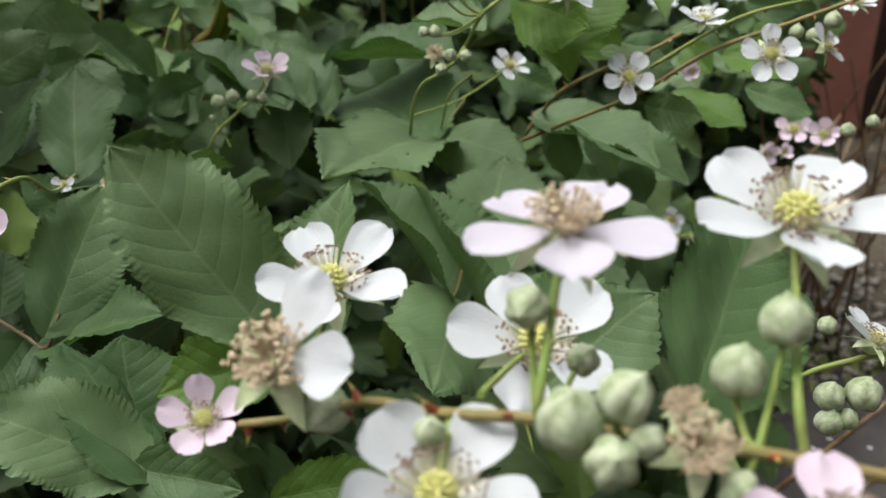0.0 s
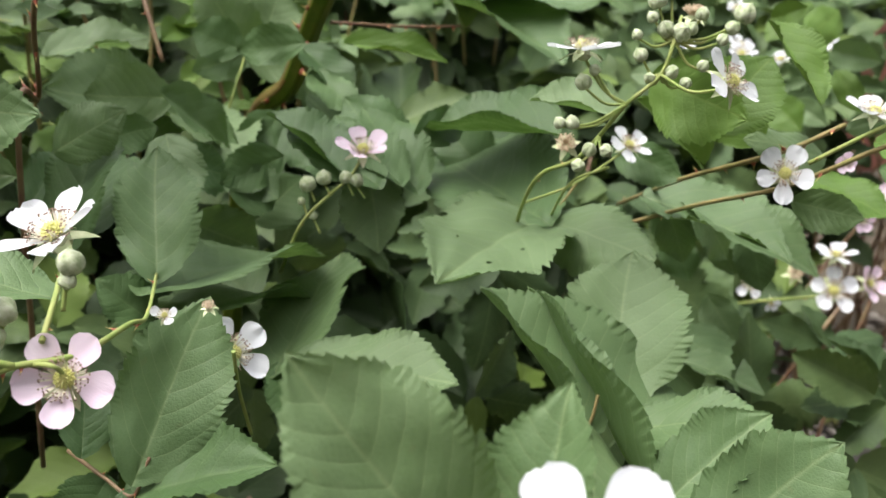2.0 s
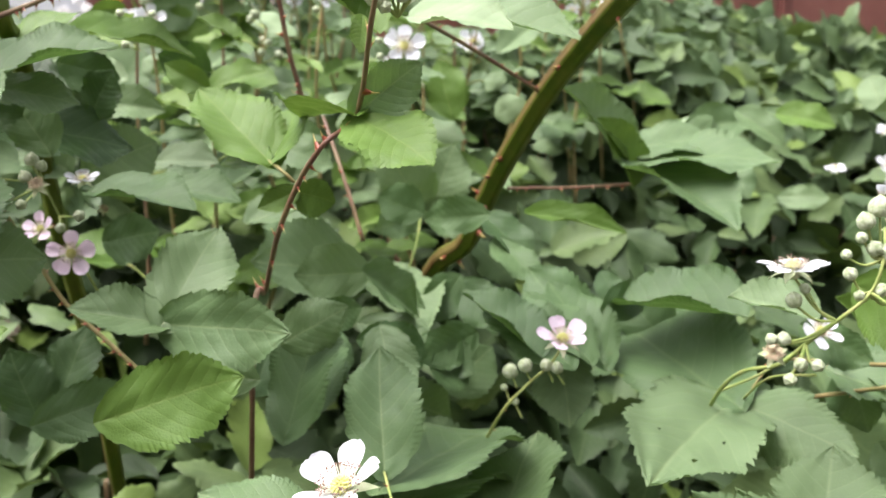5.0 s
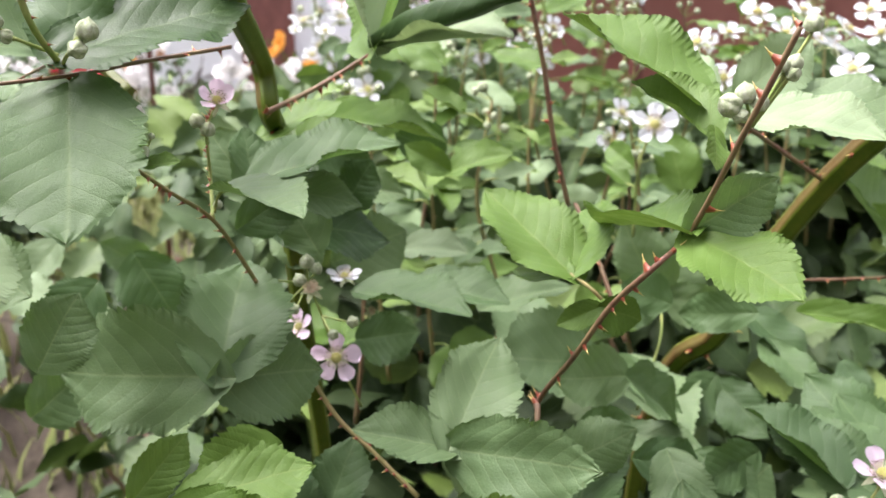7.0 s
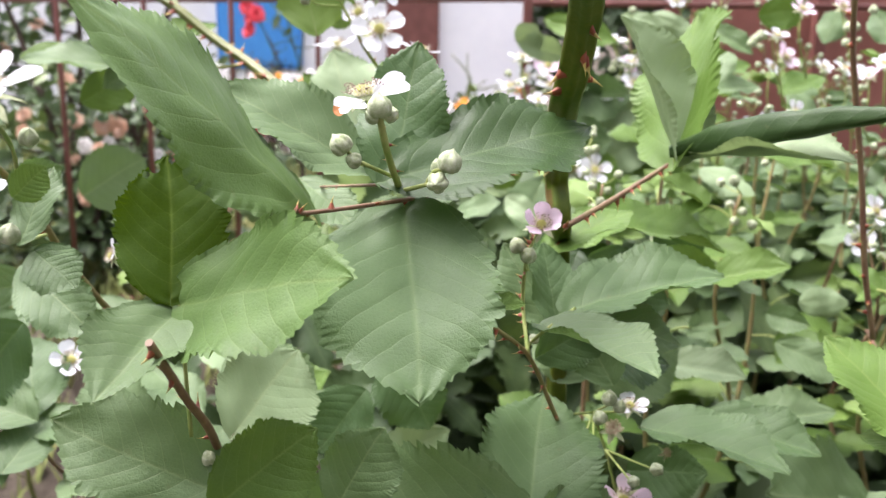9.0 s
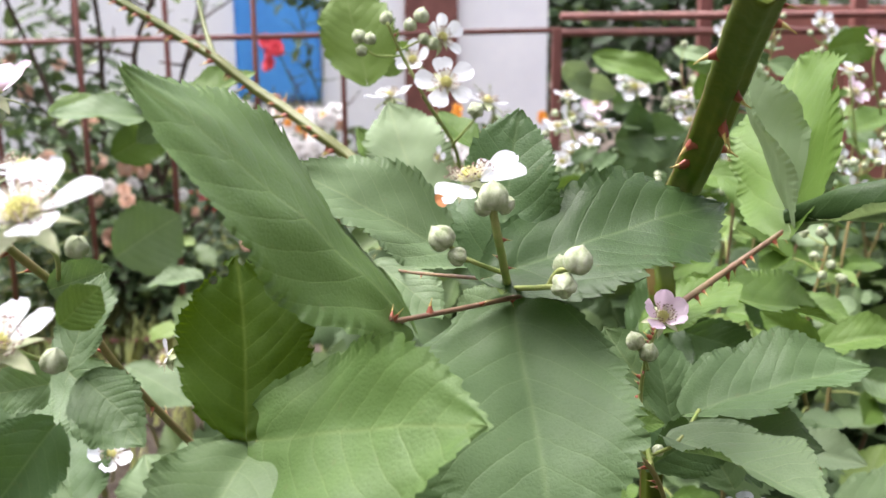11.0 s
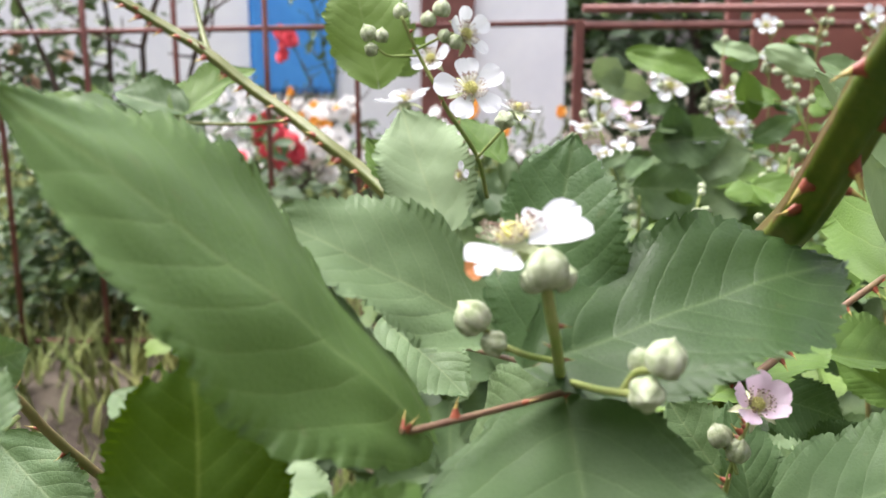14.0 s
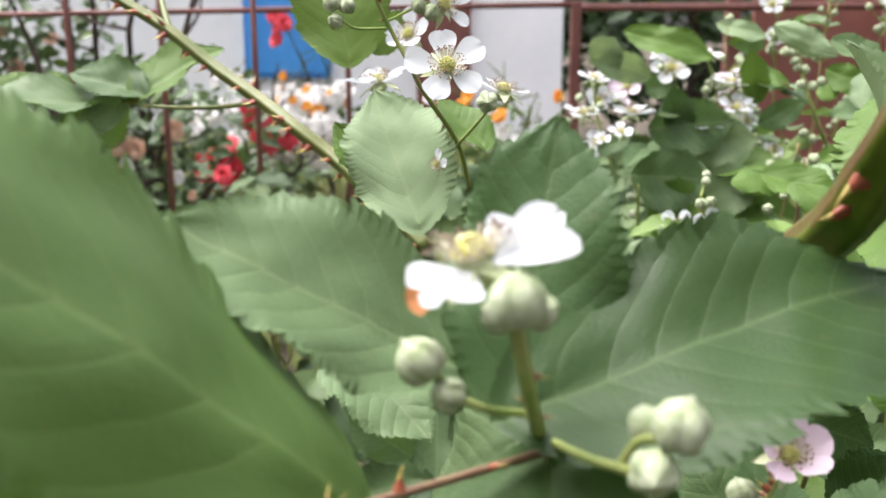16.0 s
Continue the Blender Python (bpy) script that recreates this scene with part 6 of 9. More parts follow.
stem(pair, [(0.0986, 0.1920, 0.9658), (0.1051, 0.2266, 0.9675)], 0.00044, 0.00059, STALK, "stalk", 8, 8, 0, 0.004, 1)
leaf(pair, (0.0653, 0.1409, 0.9539), (0.1097, 0.1661, 0.9441), (0.52, -0.79, 0.33), 0.040, 0)
leaf(pair, (0.0640, 0.1414, 0.9548), (-0.0117, 0.1853, 0.9467), (-0.50, -0.81, 0.31), 0.057, 0)
leaf(pair, (0.0648, 0.1416, 0.9562), (0.0783, 0.1954, 0.9911), (0.07, -0.56, 0.83), 0.052, 0, LEAF_DARK)
leaf(pair, (0.1315, 0.2207, 0.9615), (0.1799, 0.1823, 0.9646), (-0.10, -0.04, 0.99), 0.041, 1, LEAF_DARK)
leaf(pair, (0.1623, 0.2357, 0.9577), (0.2046, 0.2082, 0.9587), (-0.19, -0.26, 0.95), 0.033, 1, LEAF_DARK)
leaf(pair, (0.1326, 0.2525, 0.9253), (0.1609, 0.2296, 0.9347), (-0.66, -0.71, 0.25), 0.030, 0, LEAF_DARK)
leaf(pair, (0.1243, 0.2947, 0.9591), (0.1652, 0.3021, 0.9718), (0.08, -0.95, 0.31), 0.043, 0)
leaf(pair, (0.1114, 0.2968, 0.9594), (0.0868, 0.3061, 0.9788), (0.02, -0.89, 0.45), 0.030, 0)
leaf(pair, (0.1669, 0.3188, 0.9569), (0.1991, 0.2939, 0.9615), (-0.38, -0.33, 0.86), 0.027, 1, LEAF_PALE)
stem(pair, [(0.0421, 0.1294, 1.0463), (0.0516, 0.1488, 1.0327), (0.0661, 0.1666, 1.0161), (0.0787, 0.1831, 0.9880), (0.0964, 0.1903, 0.9483), (0.1129, 0.1791, 0.9171), (0.1296, 0.1621, 0.9034), (0.1478, 0.1444, 0.8880)], 0.0008, 0.0012, STALK_BROWN, "stalk", 8, 8, 16, 0.004, 41)
bud(pair, (0.0376, 0.1325, 1.0500), (-0.19, -0.02, 0.98), 0.0086)
stem(pair, [(0.0376, 0.1325, 1.0500), (0.0421, 0.1292, 1.0459)], 0.00052, 0.00067, STALK, "stalk", 8, 8, 0, 0.004, 1)
bud(pair, (0.0431, 0.1309, 1.0496), (0.45, -0.05, 0.89), 0.0066)
stem(pair, [(0.0431, 0.1309, 1.0496), (0.0421, 0.1292, 1.0459)], 0.00052, 0.00067, STALK, "stalk", 8, 8, 0, 0.004, 1)
bud(pair, (0.0350, 0.1324, 1.0487), (-0.81, -0.18, 0.56), 0.0051)
stem(pair, [(0.0350, 0.1324, 1.0487), (0.0421, 0.1292, 1.0459)], 0.00052, 0.00067, STALK, "stalk", 8, 8, 0, 0.004, 1)
bud(pair, (0.0489, 0.1317, 1.0569), (0.20, -0.23, 0.95), 0.0023)
stem(pair, [(0.0489, 0.1317, 1.0569), (0.0421, 0.1292, 1.0459)], 0.00052, 0.00067, STALK, "stalk", 8, 8, 0, 0.004, 1)
leaf(pair, (0.0463, 0.1288, 1.0468), (0.0591, 0.1275, 1.0493), (-0.21, -0.52, 0.82), 0.009, 1, LEAF_YOUNG)
leaf(pair, (0.0883, 0.1926, 1.0245), (0.1307, 0.1835, 1.0163), (0.05, -0.54, 0.84), 0.029, 0)
leaf(pair, (0.0766, 0.1996, 1.0051), (0.1061, 0.1996, 1.0222), (-0.09, -0.98, 0.15), 0.024, 0, LEAF_DARK)
leaf(pair, (0.0844, 0.2216, 1.0134), (0.0621, 0.2341, 1.0455), (-0.05, -0.94, 0.33), 0.030, 0)
leaf(pair, (0.2001, 0.3662, 0.9957), (0.1738, 0.3749, 1.0122), (-0.19, -0.96, 0.20), 0.020, 1, LEAF_YOUNG)
leaf(pair, (0.2037, 0.3654, 0.9949), (0.2370, 0.3434, 1.0107), (-0.57, -0.33, 0.75), 0.028, 1, LEAF_YOUNG)
leaf(pair, (0.1101, 0.2206, 0.9865), (0.0953, 0.2305, 1.0138), (-0.05, -0.95, 0.32), 0.028, 0)
leaf(pair, (0.1293, 0.3550, 0.9903), (0.1714, 0.3471, 0.9860), (-0.08, -0.76, 0.64), 0.028, 1)

c = thing("bramble_shoot", (0.1602, 0.1260, 0.9204), "bramble shoot with three light green toothed leaflets", "bramble shoot", "bramble shoots")
leaf(c, (0.1600, 0.1262, 0.9209), (0.1915, 0.1662, 0.9541), (0.06, -0.66, 0.75), 0.040, 0)
leaf(c, (0.1619, 0.1254, 0.9199), (0.2106, 0.0829, 0.9258), (-0.64, -0.68, 0.37), 0.039, 0)
leaf(c, (0.1594, 0.1261, 0.9199), (0.1199, 0.1293, 0.9337), (0.24, -0.53, 0.82), 0.028, 1)
leaf(c, (0.1359, 0.0680, 0.9040), (0.1900, 0.0687, 0.9149), (-0.09, -0.87, 0.48), 0.038, 0, LEAF_YOUNG)
leaf(c, (0.0878, 0.0831, 0.9493), (0.0597, 0.0765, 0.9401), (0.09, -0.92, 0.38), 0.027, 0, LEAF_YOUNG)
leaf(c, (0.0535, 0.0663, 0.9371), (0.0899, 0.0541, 0.9267), (-0.11, -0.82, 0.56), 0.030, 0, LEAF_YOUNG)
leaf(c, (0.0573, 0.0688, 0.9386), (0.1017, 0.0743, 0.9463), (-0.08, -0.53, 0.84), 0.030, 0, LEAF_YOUNG)
leaf(c, (0.0345, 0.1003, 0.9256), (0.0550, 0.1032, 0.9479), (-0.09, -0.97, 0.21), 0.019, 0, LEAF_YOUNG)
leaf(c, (0.0954, 0.1619, 0.8622), (0.0853, 0.1750, 0.8965), (0.12, -0.92, 0.38), 0.030, 0, LEAF_DARK)
leaf(c, (0.1036, 0.1607, 0.8646), (0.1232, 0.1789, 0.9047), (-0.42, -0.73, 0.54), 0.032, 0, LEAF_DARK)
leaf(c, (0.0997, 0.1418, 0.8700), (0.1442, 0.1443, 0.8792), (-0.05, -0.89, 0.46), 0.029, 0, LEAF_DARK)
leaf(c, (0.2158, 0.1389, 0.8492), (0.2421, 0.1711, 0.9052), (-0.66, -0.48, 0.58), 0.046, 0, LEAF_DARK)
leaf(c, (0.3050, 0.1728, 0.8565), (0.3300, 0.1776, 0.8574), (0.14, -0.84, 0.53), 0.030, 0, LEAF_DARK)
leaf(c, (0.2809, 0.2339, 0.8959), (0.3219, 0.2504, 0.8585), (0.69, -0.50, 0.53), 0.038, 1, LEAF_DARK)
leaf(c, (0.2802, 0.2442, 0.8940), (0.2372, 0.2353, 0.9004), (0.24, -0.91, 0.33), 0.037, 0)
leaf(c, (0.3406, 0.3296, 0.9058), (0.3131, 0.3401, 0.9176), (-0.24, -0.93, 0.27), 0.031, 0, LEAF_DARK)
# darker copy of the leaf colour carries the shade of the overhanging cane
leaf(c, (0.3710, 0.1383, 0.8673), (0.3395, 0.1864, 0.8935), (-0.04, -0.50, 0.87), 0.042, 0, LEAF_DARK)
leaf(c, (0.4001, 0.1730, 0.8638), (0.3834, 0.2292, 0.8933), (-0.59, -0.51, 0.63), 0.040, 0, LEAF_DARK)
leaf(c, (0.4493, 0.1699, 0.8585), (0.4372, 0.2019, 0.8827), (-0.58, -0.62, 0.52), 0.037, 0, LEAF_DARK)
leaf(c, (0.5031, 0.2087, 0.8531), (0.4706, 0.2425, 0.8670), (-0.31, -0.60, 0.73), 0.032, 0, LEAF_DARK)

canem = thing("bramble_cane", (0.0924, 0.2443, 0.6035), "thick olive bramble cane with red-tipped thorns", "bramble cane", "bramble canes")
stem(canem, [(0.0706, 0.0985, 1.1680), (0.0744, 0.1220, 1.1582), (0.0781, 0.1468, 1.1451), (0.0790, 0.1702, 1.1253), (0.0787, 0.1883, 1.1099), (0.0886, 0.2640, 1.0747), (0.0912, 0.2619, 1.0492), (0.0952, 0.2861, 1.0252), (0.1012, 0.3061, 0.9252), (0.1152, 0.3461, 0.7252), (0.1452, 0.4061, -0.0048)], 0.0056, 0.0052, CANE, "cane", 14, 8, 4, 0.006, 51)
put(part("thorn", THORN_MESH, None, canem), facing((0.0718, 0.1349, 1.1513), (-0.99, 0.11, -0.08), 0.0080))
put(part("thorn", THORN_MESH, None, canem), facing((0.0750, 0.1679, 1.1244), (-0.87, -0.25, -0.42), 0.0080))
put(part("thorn", THORN_MESH, None, canem), facing((0.0807, 0.1596, 1.1291), (0.46, -0.55, -0.70), 0.0080))
put(part("thorn", THORN_MESH, None, canem), facing((0.0796, 0.1570, 1.1307), (0.24, -0.60, -0.76), 0.0080))
put(part("thorn", THORN_MESH, None, canem), facing((0.0834, 0.1726, 1.1224), (0.99, -0.07, -0.13), 0.0080))
put(part("thorn", THORN_MESH, None, canem), facing((0.0782, 0.1177, 1.1592), (0.98, -0.17, -0.12), 0.0080))
stem(canem, [(0.0765, 0.2107, 1.0857), (0.0419, 0.1619, 1.0831), (0.0220, 0.1530, 1.0800), (-0.0140, 0.1340, 1.0780), (-0.0180, 0.1280, 1.0800)], 0.00097, 0.00068, CANE_RED, "twig", 8, 8, 9, 0.004, 52)
stem(canem, [(0.0141, 0.1497, 1.0854), (-0.0120, 0.2022, 1.0756), (-0.0191, 0.2219, 1.0721)], 0.00068, 0.00045, CANE_RED, "twig", 8, 8, 3, 0.002, 53)
stem(canem, [(0.0897, 0.2381, 1.0523), (0.1168, 0.2601, 1.0621), (0.1461, 0.2729, 1.0774)], 0.00143, 0.00113, CANE_RED, "twig", 8, 8, 8, 0.005, 54)
leaf(canem, (0.0182, 0.1475, 1.0751), (0.0227, 0.0883, 1.0308), (-0.04, -0.60, 0.80), 0.065, 0, LEAF_DARK)
leaf(canem, (0.0132, 0.1602, 1.0866), (0.0238, 0.1859, 1.1319), (-0.13, -0.85, 0.51), 0.037, 4, LEAF_DARK)
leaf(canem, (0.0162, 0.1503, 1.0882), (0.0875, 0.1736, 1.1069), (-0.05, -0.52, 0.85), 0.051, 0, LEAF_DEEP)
leaf(canem, (0.0011, 0.1694, 1.0889), (-0.0474, 0.1606, 1.1200), (0.53, -0.51, 0.68), 0.039, 0)
leaf(canem, (-0.0255, 0.2222, 1.0737), (-0.0031, 0.1990, 1.0608), (0.01, -0.48, 0.88), 0.023, 0)
leaf(canem, (0.0137, 0.1708, 1.0720), (-0.0046, 0.1956, 1.0448), (-0.88, -0.18, 0.43), 0.027, 0)
leaf(canem, (-0.0164, 0.1353, 1.0800), (-0.0648, 0.0903, 1.1546), (0.588, -0.364, 0.722), 0.061, 6, LEAF_BROAD, "large leaflet with a pale midrib and wavy toothed edge")

bee = thing("flowering_bramble_shoot", (0.0180, 0.1490, 1.0820), "upright bramble stalk with a white flower losing petals and plump buds", "bramble shoot", "flowering bramble shoots")
stem(bee, [(0.0164, 0.1492, 1.0831), (0.0129, 0.1302, 1.0970), (0.0104, 0.1256, 1.1086), (0.0099, 0.1265, 1.1130)], 0.00126, 0.00118, STALK, "stalk", 8, 8, 4, 0.0032, 61)
withering = flower(bee, (0.0045, 0.1354, 1.1163), (-0.16, 0.05, 0.98), 0.0270, PETAL_WHITE, 22, 28, (0, 1, 2, 3, 4), "white flower with ragged petals, some browned at the rim")
for base, tip, face, width, paint, form in (
        ((0.0074, 0.1346, 1.1176), (0.0173, 0.1396, 1.1232), (-0.25, -0.75, 0.6), 0.0075, PETAL_WHITE, 0),
        ((0.0072, 0.1325, 1.1173), (0.0197, 0.1315, 1.1188), (-0.1, -0.45, 0.9), 0.0085, PETAL_WHITE, 1),
        ((0.0024, 0.1333, 1.1159), (-0.0047, 0.1319, 1.113), (-0.2, -0.55, 0.8), 0.01, PETAL_WHITE, 2),
        ((0.0041, 0.1323, 1.116), (0.0003, 0.1258, 1.1137), (0, -0.6, 0.8), 0.0095, PETAL_WHITE, 0),
        ((0.0067, 0.1386, 1.1172), (0.0122, 0.1461, 1.1193), (-0.2, -0.75, 0.6), 0.0095, PETAL_WHITE, 1),
        ((-0.0014, 0.1308, 1.1128), (-0.005, 0.1296, 1.1116), (-0.2, -0.75, 0.6), 0.005, PETAL_BROWN, 1),
):
    put(part("petal", PETAL_MESH[paint.name, form], None, withering), leaf_pose(base, tip, face, width))
bud(bee, (0.0099, 0.1222, 1.1112), (0.00, -0.09, 1.00), 0.0075)
bud(bee, (0.0095, 0.1274, 1.1104), (-0.77, -0.47, 0.44), 0.0051)
bud(bee, (0.0116, 0.1275, 1.1109), (0.77, -0.46, 0.44), 0.0051)
bud(bee, (-0.0016, 0.1383, 1.0979), (-0.61, -0.04, 0.79), 0.0072)
bud(bee, (0.0026, 0.1382, 1.0944), (-0.77, -0.47, 0.44), 0.0052)
bud(bee, (0.0315, 0.1206, 1.0943), (0.26, -0.10, 0.96), 0.0074)
bud(bee, (0.0299, 0.1271, 1.0926), (-0.30, -0.10, 0.95), 0.0053)
bud(bee, (0.0292, 0.1219, 1.0911), (-0.21, -0.98, -0.00), 0.0065)
stem(bee, [(0.0164, 0.1492, 1.0871), (0.0073, 0.1365, 1.0931), (0.0019, 0.1370, 1.0955)], 0.00074, 0.00067, STALK, "stalk", 8, 8, 0, 0.004, 1)
stem(bee, [(0.0040, 0.1367, 1.0939), (-0.0019, 0.1378, 1.0989)], 0.00067, 0.00067, STALK, "stalk", 8, 8, 0, 0.004, 1)
stem(bee, [(0.0164, 0.1492, 1.0831), (0.0218, 0.1313, 1.0875), (0.0252, 0.1236, 1.0897), (0.0275, 0.1196, 1.0905)], 0.00081, 0.00074, STALK, "stalk", 8, 8, 0, 0.004, 1)
stem(bee, [(0.0249, 0.1245, 1.0893), (0.0275, 0.1235, 1.0940), (0.0309, 0.1207, 1.0951)], 0.00074, 0.00067, STALK, "stalk", 8, 8, 0, 0.004, 1)

pinke = thing("flowering_bramble_shoot", (0.0650, 0.1740, 1.0307), "prickly bramble stalk with a small pink flower and buds", "bramble shoot", "flowering bramble shoots")
flower(pinke, (0.0707, 0.1810, 1.0643), (0.05, -0.72, 0.69), 0.0185, PETAL_PINK, 40, 0, (), "small pink cupped flower")
stem(pinke, [(0.0707, 0.1810, 1.0643), (0.0657, 0.1783, 1.0530), (0.0651, 0.1833, 1.0326), (0.0661, 0.1666, 1.0161)], 0.00067, 0.00089, STALK, "stalk", 8, 8, 12, 0.0032, 62)
bud(pinke, (0.0627, 0.1797, 1.0541), (-0.37, 0.11, 0.92), 0.0060)
stem(pinke, [(0.0627, 0.1797, 1.0541), (0.0660, 0.1776, 1.0507)], 0.00052, 0.00059, STALK, "stalk", 8, 8, 0, 0.004, 1)
bud(pinke, (0.0653, 0.1791, 1.0507), (0.30, -0.24, 0.92), 0.0060)
stem(pinke, [(0.0653, 0.1791, 1.0507), (0.0658, 0.1768, 1.0474)], 0.00052, 0.00059, STALK, "stalk", 8, 8, 0, 0.004, 1)
bud(pinke, (0.0677, 0.1698, 1.0206), (0.45, -0.20, 0.87), 0.0038)
stem(pinke, [(0.0677, 0.1698, 1.0206), (0.0638, 0.1685, 1.0163)], 0.00052, 0.00059, STALK, "stalk", 8, 8, 0, 0.004, 1)
leaf(pinke, (0.0871, 0.1886, 1.0287), (0.1493, 0.1967, 1.0461), (-0.23, -0.27, 0.94), 0.043, 1, LEAF_DARK)
leaf(pinke, (0.0718, 0.1580, 1.0301), (0.1037, 0.1166, 1.0318), (-0.00, 0.04, 1.00), 0.035, 1)
leaf(pinke, (0.0832, 0.2092, 1.0159), (0.0794, 0.2271, 1.0478), (0.34, -0.80, 0.49), 0.024, 0, LEAF_DARK)
# deep tone stands for the shade beneath the leaves above
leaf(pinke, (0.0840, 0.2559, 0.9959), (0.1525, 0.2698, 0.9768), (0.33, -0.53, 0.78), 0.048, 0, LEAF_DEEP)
stem(pinke, [(0.0871, 0.1886, 1.0287), (0.0718, 0.1580, 1.0301), (0.0662, 0.1742, 1.0176)], 0.00067, 0.00067, STALK, "stalk", 8, 8, 0, 0.004, 1)
leaf(pinke, (0.1072, 0.3238, 1.0255), (0.1411, 0.3263, 1.0412), (-0.32, -0.55, 0.78), 0.025, 1, LEAF_YOUNG)
leaf(pinke, (0.1276, 0.3057, 1.0390), (0.1938, 0.3213, 1.0270), (0.23, -0.23, 0.95), 0.046, 1, LEAF_YOUNG)

roll = thing("bramble_shoot", (0.1460, 0.2740, 1.0820), "bramble side shoot with a tightly rolled dark leaf", "bramble shoot", "bramble shoots")
rolled_leaf(roll, (0.1460, 0.2740, 1.0820), (0.2154, 0.1975, 1.1079), 0.0064)
leaf(roll, (0.1584, 0.2731, 1.0797), (0.2066, 0.2150, 1.0935), (-0.28, -0.01, 0.96), 0.039, 1, LEAF_PALE)
leaf(roll, (0.1466, 0.2739, 1.0817), (0.1224, 0.2876, 1.1470), (0.70, -0.60, 0.39), 0.047, 3, LEAF_PALE)
leaf(roll, (0.1474, 0.2740, 1.0822), (0.1726, 0.3519, 1.1516), (-0.85, -0.18, 0.50), 0.071, 0, LEAF_YOUNG)
stem(roll, [(0.2156, 0.2500, 1.1639), (0.2239, 0.2622, 1.1294), (0.2378, 0.2684, 1.0704), (0.2443, 0.2685, 1.0281), (0.2537, 0.2695, 0.9896)], 0.00135, 0.0015, CANE_RED, "twig", 8, 8, 7, 0.005, 63)

olive = thing("bramble_shoot", (-0.0520, 0.1080, 1.0530), "bramble shoot with a dark backlit leaflet and two bright ones", "bramble shoot", "bramble shoots")
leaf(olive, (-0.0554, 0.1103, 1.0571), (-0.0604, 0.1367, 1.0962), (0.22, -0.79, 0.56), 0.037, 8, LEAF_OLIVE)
leaf(olive, (-0.0520, 0.1080, 1.0530), (0.0028, 0.0626, 1.0759), (-0.64, -0.46, 0.61), 0.049, 0, LEAF_BROAD)
leaf(olive, (-0.0540, 0.1050, 1.0500), (-0.0640, 0.0600, 1.0440), (0.16, -0.16, 0.97), 0.031, 1)
stem(olive, [(-0.0480, 0.0980, 1.0130), (-0.0520, 0.1080, 1.0490), (-0.0520, 0.1080, 1.0530)], 0.00067, 0.00067, STALK, "stalk", 8, 8, 0, 0.004, 1)
stem(olive, [(-0.0520, 0.0720, 1.0530), (-0.0475, 0.0915, 1.0285), (-0.0430, 0.1110, 1.0040), (-0.0390, 0.1410, 0.9440), (-0.0230, 0.2010, 0.7540)], 0.00127, 0.00165, CANE_RED, "twig", 8, 8, 7, 0.005, 71)
bud(olive, (-0.0449, 0.1108, 0.9976), (-0.24, -0.22, 0.95), 0.0053)

edge = thing("flowering_bramble_shoot", (-0.1320, 0.2630, 0.9150), "arching bramble stalk with several open white flowers", "bramble shoot", "flowering bramble shoots")
stem(edge, [(-0.1212, 0.0984, 1.1375), (-0.1211, 0.1050, 1.1203), (-0.1260, 0.1321, 1.1032), (-0.1252, 0.1682, 1.0803), (-0.1276, 0.1951, 1.0624), (-0.1263, 0.2204, 1.0368), (-0.1183, 0.2537, 1.0014), (-0.1009, 0.2855, 0.9589)], 0.00112, 0.00176, STALK_BROWN, "stalk", 8, 8, 12, 0.005, 81)
flower(edge, (-0.1175, 0.1196, 1.1412), (-0.01, -0.11, 0.99), 0.0240, PETAL_PINK, 38, 0)
flower(edge, (-0.1005, 0.0956, 1.1246), (0.09, -0.00, 1.00), 0.0210, PETAL_WHITE, 5, 20, (2, 3))
flower(edge, (-0.0816, 0.0484, 1.1218), (-0.01, -0.33, 0.94), 0.0280, PETAL_WHITE, 6, 0)
flower(edge, (-0.0993, 0.0711, 1.0897), (-0.11, -0.45, 0.89), 0.0260, PETAL_WHITE, 8, 20, (3,))
flower(edge, (-0.1126, 0.0812, 1.1046), (-0.37, -0.44, 0.82), 0.0140, PETAL_WHITE, 20, 0)
flower(edge, (-0.1922, 0.3380, 0.9348), (-0.01, -0.87, 0.49), 0.0260, PETAL_WHITE, 6, 0)
flower(edge, (-0.0986, 0.1918, 1.0479), (-0.67, -0.58, 0.46), 0.0140, PETAL_WHITE, 20, 0, (1, 2, 3))
flower(edge, (-0.1657, 0.3167, 0.9577), (0.31, -0.51, 0.81), 0.0220, PETAL_WHITE, 15, 10)
stem(edge, [(-0.1174, 0.1191, 1.1388), (-0.1172, 0.1123, 1.1305), (-0.1211, 0.1050, 1.1203)], 0.00081, 0.00089, STALK, "stalk", 8, 8, 0, 0.004, 1)
stem(edge, [(-0.0815, 0.0481, 1.1206), (-0.1054, 0.1211, 1.1001), (-0.1242, 0.1682, 1.0803)], 0.00074, 0.00074, STALK, "stalk", 8, 8, 0, 0.004, 1)
stem(edge, [(-0.1059, 0.0873, 1.0852), (-0.1140, 0.1346, 1.0668), (-0.1255, 0.1937, 1.0561)], 0.00074, 0.00074, STALK, "stalk", 8, 8, 0, 0.004, 1)
bud(edge, (-0.1169, 0.1169, 1.1346), (-0.01, -0.01, 1.00), 0.0064)
bud(edge, (-0.1031, 0.1063, 1.0731), (0.32, -0.14, 0.94), 0.0063)
bud(edge, (-0.0934, 0.1031, 1.1039), (0.35, -0.44, 0.83), 0.0055)
bud(edge, (-0.0995, 0.0957, 1.1183), (-0.01, -0.34, 0.94), 0.0055)
leaf(edge, (-0.1215, 0.1583, 1.0819), (-0.1012, 0.1495, 1.0893), (-0.39, -0.92, -0.03), 0.015, 0)
